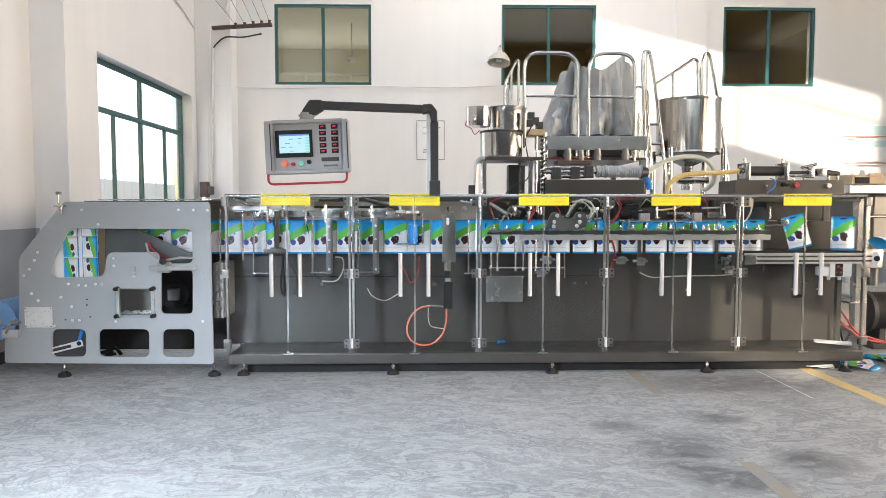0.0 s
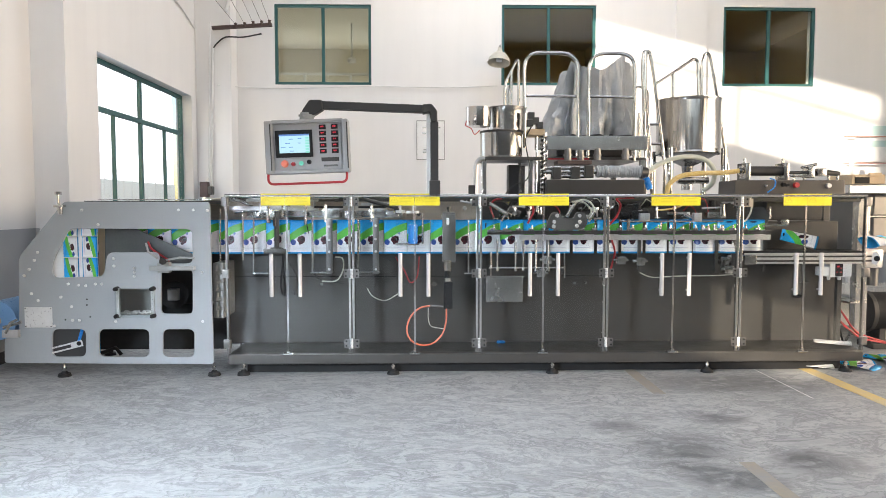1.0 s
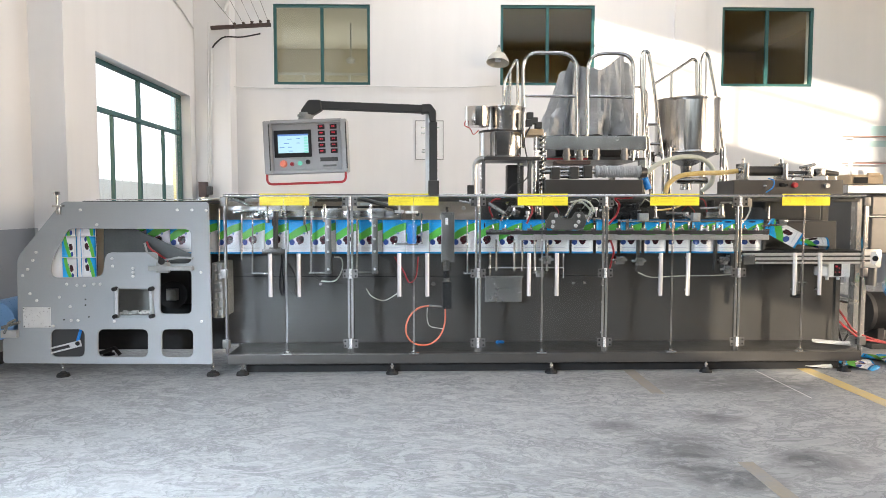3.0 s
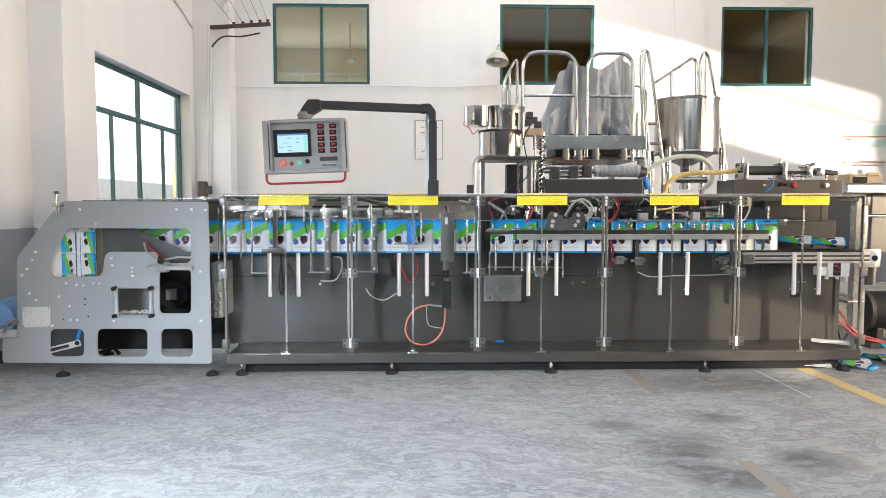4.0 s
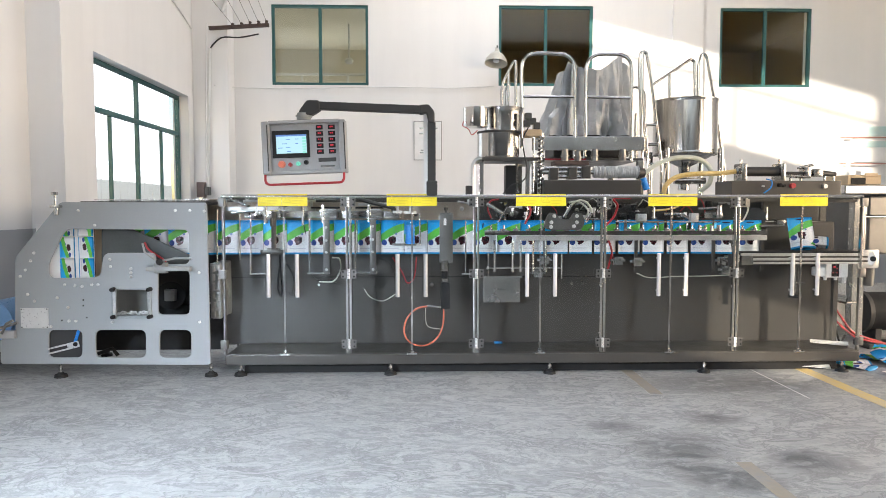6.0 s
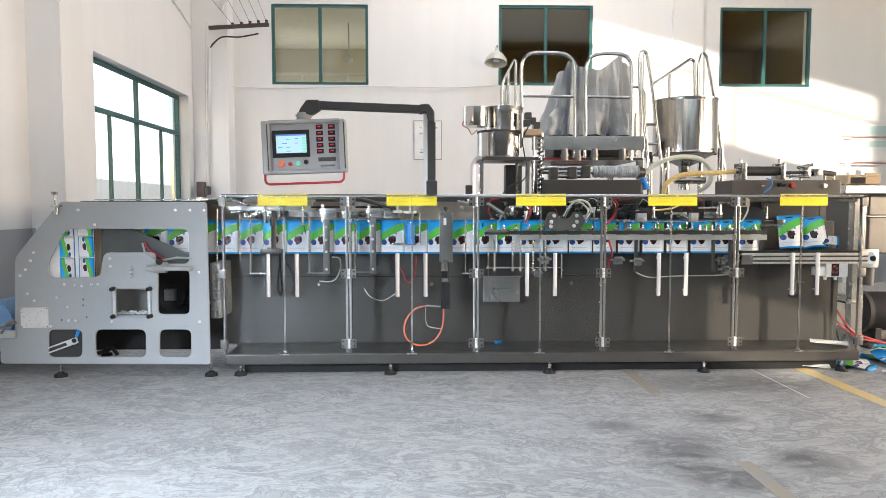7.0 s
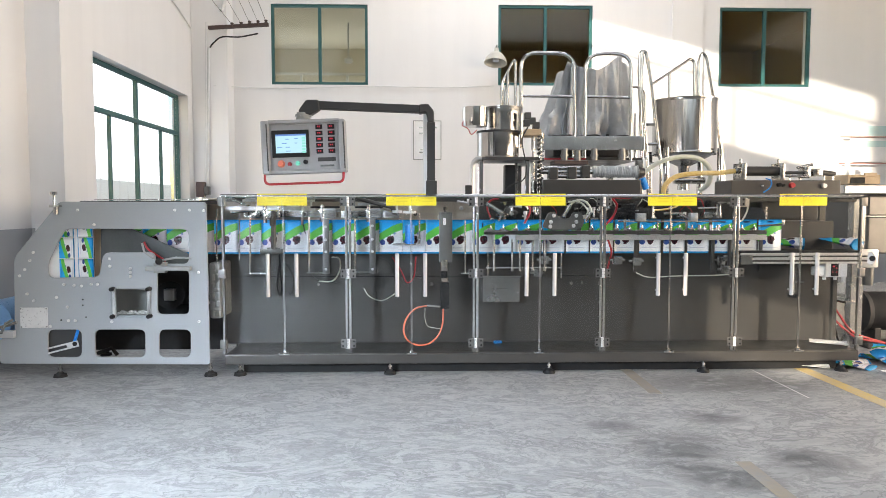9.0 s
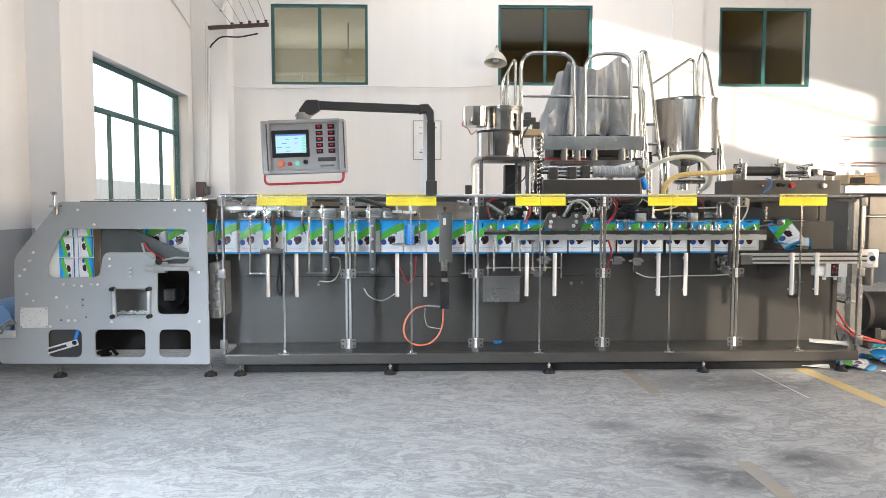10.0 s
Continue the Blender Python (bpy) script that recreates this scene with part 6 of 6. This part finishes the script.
conduit = thing("wall_conduit", "grey conduit pipes clipped up the corner", "conduit")
for pts, r in (([(-3.2697, 5.47, 3.7607), (-3.3333, 5.47, 1.505)], 0.022), ([(-3.0604, 5.47, 4.3171), (-3.0055, 5.47, 4.4876), (-2.9764, 5.47, 4.6576)], 0.03), ([(-3.2833, 5.4, 4.1265), (-3.3463, 5.4, 1.5037)], 0.01)):
    part("pipe", tube(bmesh.new(), pts, r, 10), PALE, conduit, smooth=True)
cable = thing("wall_cable", "thin cable slung along the back wall", "cable")
part("cable_line", tube(bmesh.new(), hose([(-3.2063, 5.48, 3.1957), (-2.8157, 5.82, 3.2218), (-1.9174, 5.82, 3.217), (-0.834, 5.82, 3.2487), (0.3456, 5.82, 3.2362), (1.1661, 5.82, 3.2669)]), 0.008, 6), PALE, cable, smooth=True)
part("cable_line", tube(bmesh.new(), hose([(-3.53, 2.9, 4.36), (-3.53, 4.0, 4.30), (-3.53, 4.8, 4.22), (-3.53, 5.45, 4.05)]), 0.012, 6), PALE, cable, smooth=True)
box_red = thing("alarm_box", "small dark red alarm box on the wall", "alarm box")
slab("case", -3.452, -3.3308, 5.28, 5.40, 1.4673, 1.7005, BROWN, box_red, 0.01)
slab("meter", -3.3308, -3.2615, 5.28, 5.40, 1.5019, 1.6315, DARK_PAINT, box_red, 0.01)
slab("stem", -3.4174, -3.3654, 5.3, 5.46, 1.3, 1.4759, STEEL, box_red, 0.004)

notice = thing("framed_notice", "white framed notice sheet on the back wall", "notice")
nx0, nx1, nz0, nz1 = -0.1379, 0.3179, 2.0772, 2.7103
slab("sheet", nx0, nx1, BY - 0.012, BY - 0.004, nz0, nz1, WHITE, notice, 0)
for r in ((nx0, nx1, nz1 - 0.012, nz1), (nx0, nx1, nz0, nz0 + 0.012), (nx0, nx0 + 0.012, nz0, nz1), (nx1 - 0.012, nx1, nz0, nz1)):
    slab("frame_strip", r[0], r[1], BY - 0.018, BY - 0.012, r[2], r[3], CAST, notice, 0)
for k, (u, v, l) in enumerate(((0.2, 0.80, 0.32), (0.2, 0.66, 0.32), (0.6, 0.80, 0.25), (0.25, 0.24, 0.25), (0.22, 0.18, 0.35))):
    slab("print_bar", nx0 + u * (nx1 - nx0), nx0 + (u + l) * (nx1 - nx0), BY - 0.0145, BY - 0.012, nz0 + v * (nz1 - nz0), nz0 + v * (nz1 - nz0) + 0.02, STEEL, notice, 0)

# ---- right end of the hall ----
shelf = thing("wall_rack", "pale wall rack with posters and a carton", "rack")
SY = 5.45
for z in (2.4581, 2.0299):
    slab("shelf_edge", 6.8298, 8.0793, SY + 0.25, SY + 0.3, z - 0.008, z + 0.008, SHELF_RED, shelf, 0.002)
slab("poster", 7.0329, 7.7083, SY + 0.28, SY + 0.285, 2.4759, 2.6359, POSTER, shelf, 0, "pale blue poster")
slab("poster", 7.0329, 7.7083, SY + 0.28, SY + 0.285, 2.2977, 2.3958, POSTER, shelf, 0)
slab("poster_sheet", 7.0145, 7.7268, SY + 0.29, SY + 0.3, 2.0567, 2.6448, WHITE, shelf, 0)
slab("rack_post", 6.7837, 6.8298, SY, SY + 0.05, 0, 2.0292, PALE, shelf)
slab("rack_post", 8.0793, 8.1257, SY, SY + 0.05, 0, 2.8077, PALE, shelf)
carton = thing("carton", "brown cardboard carton with its shaded inside put on as a black slab", "carton")
bm = box(bmesh.new(), 4.3647, 4.7085, 1.6, 2.0, 1.5476, 1.6454, 0.006)
part("body", bm, CARD, carton)
# black slab in place of the shaded inside; the body is solid
slab("opening", 4.3943, 4.5424, 1.592, 1.599, 1.5533, 1.6166, BLACK, carton, 0)
slab("flap", 4.5305, 4.661, 1.58, 1.60, 1.6283, 1.6628, CARD, carton)

bench = thing("stainless_bench", "stainless machine hood and bench beside the line", "bench")
slab("bench_top", 4.0836, 5.333, 1.2, 2.3, 1.4415, 1.5284, STEEL, bench, 0.01, "bright stainless top")
slab("bench_body", 4.3901, 5.4151, 1.3, 2.2, 0.8495, 1.427, STEEL_MID, bench, 0.02, "dark body")
slab("bench_table", 4.1002, 5.4973, 1.0, 2.2, 0.4331, 0.4674, STEEL, bench, 0.006)
slab("bench_panel", 4.3573, 5.8258, 2.1, 2.15, 0, 0.417, PALE, bench, 0.006)
part("bench_rod", rod(bmesh.new(), (4.1542, 1, 1.2263), (4.7102, 1, 1.2261), 0.016), POLISHED, bench, smooth=True)
for x in (4.3128, 5.3233):
    slab("bench_leg", x - 0.03, x + 0.03, 1.1, 1.2, 0, 0.4331, STEEL, bench)
blower = thing("air_blower", "black blower drum on the floor beside the line", "blower")
bx = 4.2304
bm = rod(bmesh.new(), (bx - 0.12, 0.95, 0.34), (bx + 0.6, 0.95, 0.34), 0.18, None, 40)
part("drum", bm, BLACK, blower, smooth=True)
part("drum_ring", rod(bmesh.new(), (bx - 0.14, 0.95, 0.34), (bx - 0.1, 0.95, 0.34), 0.195, None, 40), DARK_PAINT, blower, smooth=True)
bm = box(bmesh.new(), bx - 0.1, bx + 0.5, 0.83, 1.07, 0.0, 0.05, 0.006)
for s in (0.0, 0.4):
    box(bm, bx + s - 0.03, bx + s + 0.03, 0.85, 1.05, 0.05, 0.19, 0.006)
part("drum_stand", bm, DARK_PAINT, blower)
for k, pts in enumerate(([(3.62, 0.6, 0.4737), (3.7108, 0.6, 0.3475), (3.8436, 0.6, 0.1955), (4.1539, 0.6, 0.0925)], [(3.6245, 0.6, 0.3479), (3.7663, 0.6, 0.2211), (3.8965, 0.6, 0.1446), (4.2055, 0.6, 0.0821)], [(3.6346, 0.62, 0.4053), (3.6761, 0.62, 0.2432), (3.7215, 0.62, 0.1162)])):
    lead = thing("floor_lead", "red lead hanging to the floor" if k < 2 else "black lead hanging to the floor", "cable")
    end = Vector(pts[-1])
    part("lead", tube(bmesh.new(), hose([*pts, (end.x + 0.15, end.y, 0.012), (end.x + 0.7, end.y + 0.1, 0.012)] if k < 2 else [*pts, (end.x + 0.05, end.y, 0.18)]), 0.009, 8), RED if k < 2 else BLACK, lead, smooth=True)
scrap = part("blue_scrap", box(bmesh.new(), 0.5996, 0.6703, 0.34, 0.38, 0.171, 0.192, 0.008), BLUE)
tagged(scrap, "small scrap of blue film on the base", "scrap")
# ---- pouches ----
PW, PH = 0.187, 0.274
FY0 = 0.22


def pouch_mesh(name, full, width=PW, print_=None):
    """A flat-topped pouch whose foot swells when it is full."""
    bm = bmesh.new()
    nx, nz = 8, 10
    sides = []
    for s in (-1, 1):
        grid = []
        for j in range(nz + 1):
            v = j / nz
            row = []
            for i in range(nx + 1):
                u = i / nx - 0.5
                belly = full * max(0.0, 1 - (2 * abs(u)) ** 2.2) * (0.55 + 0.45 * math.cos(v * 3.0)) if v < 0.92 else 0
                crease = 0.004 * full / 0.03 * noise.noise((u * 6, v * 6, s * 3.0))
                row.append(bm.verts.new((u * width, s * (0.0015 + belly + crease * (0 < i < nx) * (0 < j < nz)), v * PH)))
            grid.append(row)
        for j in range(nz):
            for i in range(nx):
                q = (grid[j][i], grid[j][i + 1], grid[j + 1][i + 1], grid[j + 1][i])
                bm.faces.new(q if s < 0 else q[::-1])
        sides.append(grid)
    a, b = sides
    rim = lambda g: g[0] + [r[-1] for r in g[1:]] + g[-1][-2::-1] + [r[0] for r in g[-2:0:-1]]
    ra, rb = rim(a), rim(b)
    for i in range(len(ra)):
        bm.faces.new((ra[i - 1], ra[i], rb[i], rb[i - 1]))
    me = bpy.data.meshes.new(name)
    bm.to_mesh(me)
    bm.free()
    for p in me.polygons:
        p.use_smooth = True
    me.materials.append(print_ or PRINT)
    return me


FLAT = pouch_mesh("pouch_empty", 0.004, 0.186, PRINT_WEB)
FULL = pouch_mesh("pouch_full", 0.022, 0.174)
BULKY = pouch_mesh("pouch_bulging", 0.046, 0.192)
BACK_UP = pouch_mesh("pouch_back", 0.014, 0.15, WHITE)
WEB = []
WEB_MESH = pouch_mesh("web_print", 0.001, 0.186, PRINT_WEB)


def web_pose(col, z):
    """A print lying on its side on the rising web; its two columns mirror one another."""
    x = -2.663 + (0.014 if col else -0.014)
    over = min(max((z - 1.16) / 0.165, 0), 1)
    y = 0.038 + max(0, z - 1.2)
    return pose(x, y, min(z, 1.26), -88 * over) @ pose(0, 0, 0, 0, 90 if col else -90, 0)


for row in range(-4, 4):
    for col in (0, 1):
        ob = new("web_print", WEB_MESH)
        ob.parent, ob.scale = web, (0.86, 1, 0.42)
        WEB.append((ob, row + 4, col))
ZP = 0.9359
# slots along the line, by the left edge of each pouch
SLOTS = [-1.6525 + (i - 8) * 0.1884 for i in range(22)]
SLOTS += [SLOTS[-1] + (i + 1) * 0.1991 for i in range(10)]
SLOTS = [s + PW / 2 for s in SLOTS]
# the film gathers behind the forming plate before it reaches the line
for i in range(4):
    SLOTS[i] = SLOTS[4] - (4 - i) * 0.07
DEPTH = [FY0 + 0.03 * max(0, 4 - i) for i in range(len(SLOTS))]
CUT, LAST = 19, len(SLOTS) - 1
STARTS = [1.20 + 2.42 * k for k in range(4)]


def stand(x, z=ZP, lean=0.0, tip=0.0, turn=0.0, y=FY0):
    lift = 0.7 * abs(math.sin(radians(lean))) * PW / 2 * abs(math.cos(radians(tip))) + 0.02 * abs(math.sin(radians(tip)))
    return pose(x, y, z + lift) @ pose(0, 0, 0, 0, 0, turn) @ pose(0, 0, 0, tip) @ pose(0, 0, 0, 0, lean)


def index_rows(slot, first=0):
    """Rows of a pouch that starts in this slot and goes on by one slot at each stroke."""
    x, y, rows = SLOTS[slot], DEPTH[slot], [(0, stand(SLOTS[slot], y=DEPTH[slot]))]
    for k, t in enumerate(STARTS):
        if slot >= LAST:
            break
        nxt, deep = SLOTS[slot + 1], DEPTH[slot + 1]
        prof = ((0.0, 0.0), (0.1, 0.14), (0.2, 0.31), (0.3, 0.53), (0.4, 0.70), (0.5, 0.85), (0.6, 0.94), (0.75, 1.0))
        if slot < CUT:
            prof = ((0.25, 0.0), (0.32, 0.07), (0.38, 0.18), (0.46, 0.62), (0.54, 0.95), (0.6, 1.0))
        rows += [(t + a, stand(x + (nxt - x) * s, y=y + (deep - y) * s)) for a, s in prof]
        x, y, slot = nxt, deep, slot + 1
    return rows, slot


POUCHES = []
for slot in range(LAST + 1):
    flat = slot < CUT + 3
    ob = new("pouch", FLAT if flat else BULKY if slot > LAST - 5 else FULL)
    tagged(ob, "empty printed pouch web, blue, green and white" if flat else "printed stand-up pouch, blue, green and white, held by clips",
           "pouch", "pouches on the line")
    POUCHES.append((ob, slot))
LEAVING = []
for _ in range(2):
    ob = tagged(new("pouch", BULKY), "bulging printed stand-up pouch, blue, green and white, leaving on the belt", "pouch", "pouches on the line")
    LEAVING.append(ob)

# fallen pouches by the end of the line
for x, y, z, turn, flip in ((3.4969, 0.16, 0.172, 62, 180), (3.31, 0.10, 0.002, 70, 180), (3.62, 0.02, 0.002, 30, 0), (3.72, 0.22, 0.002, 75, 0), (3.86, 0.10, 0.03, -20, 0), (4.02, 0.30, 0.002, 50, 0), (3.9, -0.12, 0.002, 100, 180), (3.55, 0.35, 0.002, -40, 0)):
    ob = tagged(new("fallen_pouch", BACK_UP if flip else FULL), "printed pouch lying flat" + (", white back up" if flip else ", picture side up"), "pouch", "fallen pouches")
    ob.matrix_basis = pose(x, y, z + 0.018, 0, 0, turn) @ pose(0, 0, 0, -89) @ pose(0, 0, 0, 0, 0, flip)

# what each pouch does once it has left the clips: seconds, place, lean in the plane of the line, tip away, turn
ZB_ = BELT + 0.002
FLOOR = -0.0377
G = 3.8929
DROP = {
    "c": [(2.4, 2.9714, ZB_, 2, 0, 0), (2.7, 2.9997, ZB_, -16, -14, 0), (3.0, 3.0798, ZB_ + 0.02, -50, -40, 0), (3.4, 3.1978, ZB_ + 0.03, -60, -76, 0),
          (3.8, 3.1978, ZB_ + 0.03, -62, -78, 0), (4.6, 3.2167, ZB_ + 0.03, -64, -78, 0), (5.4, 3.2639, ZB_ + 0.03, -64, -78, 0), (6.8, 3.4153, ZB_ + 0.03, -64, -78, 0),
          (7.5, 3.5099, ZB_ + 0.03, -64, -78, 0), (7.7, 3.6236, ZB_ + 0.02, -50, -70, 0), (7.85, 3.7185, ZB_ - 0.12, -20, -40, 0), (8.0, 3.7755, ZB_ - 0.42, 10, -30, 10),
          (8.15, G, 0.12, 40, -50, 30), (8.25, G + 0.05, 0.05, 60, -80, 40)],
    "d": [(4.5, 2.9431, ZB_, 0, 0, 0), (5.0, 3.0044, ZB_, -3, 0, 0), (5.7, 3.0562, ZB_, -3, 0, 0), (6.8, 3.1742, ZB_, -5, 0, 0), (7.3, 3.2262, ZB_, -3, 0, 0), (7.6, 3.2781, ZB_, 0, 0, 0),
          (8.0, 3.3538, ZB_, -2, 0, 0), (8.3, 3.4342, ZB_, -2, 0, 4), (8.5, 3.4957, ZB_, -5, -4, 6), (8.65, 3.5383, ZB_, -10, -14, 8), (8.8, 3.5383, ZB_ + 0.02, -30, -76, 10),
          (9.0, 3.5952, ZB_ + 0.02, -20, -80, 10), (9.2, 3.6995, ZB_, 20, -80, 10), (9.35, 3.766, ZB_ - 0.3, 40, -60, 20), (9.5, G, 0.15, 60, -60, 30), (9.6, G + 0.12, 0.05, 70, -80, 60)],
    "e": [(6.8, 2.9714, ZB_, -4, 0, 0), (7.2, 3.0185, ZB_, -6, -4, 0), (7.4, 3.0562, ZB_, -18, -16, 0), (7.55, 3.1034, ZB_ + 0.01, -46, -50, 0), (7.7, 3.1412, ZB_ + 0.02, -62, -78, 0), (9.3, 3.1459, ZB_ + 0.02, -64, -80, 0), (10.0, 3.1978, ZB_ + 0.02, -64, -80, 0)],
    "f": [(9.2, 2.962, ZB_, 4, 0, 0), (9.5, 3.028, ZB_, -14, -4, 0), (9.8, 3.0468, ZB_, -22, -8, 0), (10.0, 3.028, ZB_, -26, -14, 0)],
    "a": [(0, 3.0845, ZB_, -14, -6, 0), (0.2, 3.1034, ZB_, -24, -16, 0), (0.4, 3.1317, ZB_, -38, -30, 0), (0.7, 3.16, ZB_, -52, -42, 0), (1.0, 3.2167, ZB_ + 0.01, -60, -60, 0), (1.4, 3.2545, ZB_ + 0.02, -70, -76, 0),
          (2.6, 3.2734, ZB_ + 0.02, -72, -78, 0), (3.8, 3.4342, ZB_ + 0.02, -72, -80, 0), (4.6, 3.5289, ZB_ + 0.02, -72, -80, 0), (5.0, 3.6142, ZB_ + 0.02, -60, -80, 0), (5.2, 3.709, ZB_, -10, -70, 0),
          (5.35, 3.766, ZB_ - 0.25, 20, -50, 10), (5.5, G, 0.14, 50, -60, 20), (5.6, G - 0.05, 0.05, 60, -80, 20)],
    "b": [(0, 3.4294, ZB_, 0, 0, -4), (0.2, 3.472, ZB_, 2, 0, -4), (0.35, 3.5383, ZB_, 5, -4, 0), (0.5, 3.6236, ZB_ + 0.01, 20, -50, 6), (0.65, 3.6521, ZB_ + 0.02, 60, -76, 0), (1.0, 3.6426, ZB_ + 0.025, 70, -74, 0), (2.5, 3.6426, ZB_ + 0.025, 70, -74, 0),
          (2.75, 3.6948, ZB_, 80, -70, 0), (3.0, G, ZB_ - 0.4, 60, -60, 20), (3.15, G + 0.1, 0.05, 60, -80, 40)],
}


def loose(drop):
    """Rows of a pouch off its clips; while it stands it slouches back and shows its side."""
    rows = []
    for i, (t, x, z, lean, tip, turn) in enumerate(drop):
        slouch = 1.0 if i and tip > -30 and z >= ZB_ else 0.0
        rows.append((t, stand(x + 0.05 * slouch, z, lean, tip - 20 * slouch, turn - 14 * slouch)))
    return rows


def motions():
    for ob, slot in POUCHES:
        rows, _ = index_rows(slot)
        left = {LAST - 1: "c", LAST - 2: "d", LAST - 3: "e", LAST - 4: "f", LAST: "a"}.get(slot)
        if left:
            drop = DROP[left]
            rows = [r for r in rows if r[0] < drop[0][0] - 0.05] + loose(drop)
        rows = rows if rows[-1][0] >= 10 else rows + [(10.0, rows[-1][1])]
        walk(ob, rows)
    walk(LEAVING[0], loose(DROP["b"]) + [(10.0, stand(*DROP["b"][-1][1:]))])
    z = ZB_ + 0.02
    walk(LEAVING[1], [(0, stand(3.728, z, 70, -76)), (0.15, stand(3.747, z - 0.05, 80, -60)), (0.3, stand(3.7945, z - 0.3, 100, -50)),
                      (0.45, stand(G, 0.2, 110, -50)), (0.55, stand(G + 0.1, 0.05, 110, -80, 30)), (10.0, stand(G + 0.1, 0.05, 110, -80, 30))])
    for ob, row, col in WEB:
        z0, step = 0.7583 + (row - 3.5) * 0.165, 0.165
        rows = [(0, web_pose(col, z0))]
        for t in STARTS:
            rows += [(t + a, web_pose(col, z0 + s * step)) for a, s in ((0.25, 0), (0.38, 0.2), (0.42, 0.4), (0.46, 0.62), (0.52, 0.84), (0.6, 1.0))]
            z0 += step
        walk(ob, rows + [(10.0, web_pose(col, z0))])
    # the dancer arm lifts after each stroke of the film and sinks back
    x, y, z = DANCER_AT
    rows = [(0, pose(x, y, z, 0, -14))]
    for t in STARTS:
        rows += [(t + a, pose(x, y, z, 0, -14 - 6 * f)) for a, f in ((0.6, 0.0), (0.9, 0.9), (1.05, 1.0), (1.25, 0.7), (1.6, 0.0)) if t + a < 10]
    walk(dancer, rows + [(10.0, pose(x, y, z, 0, -16))])


motions()
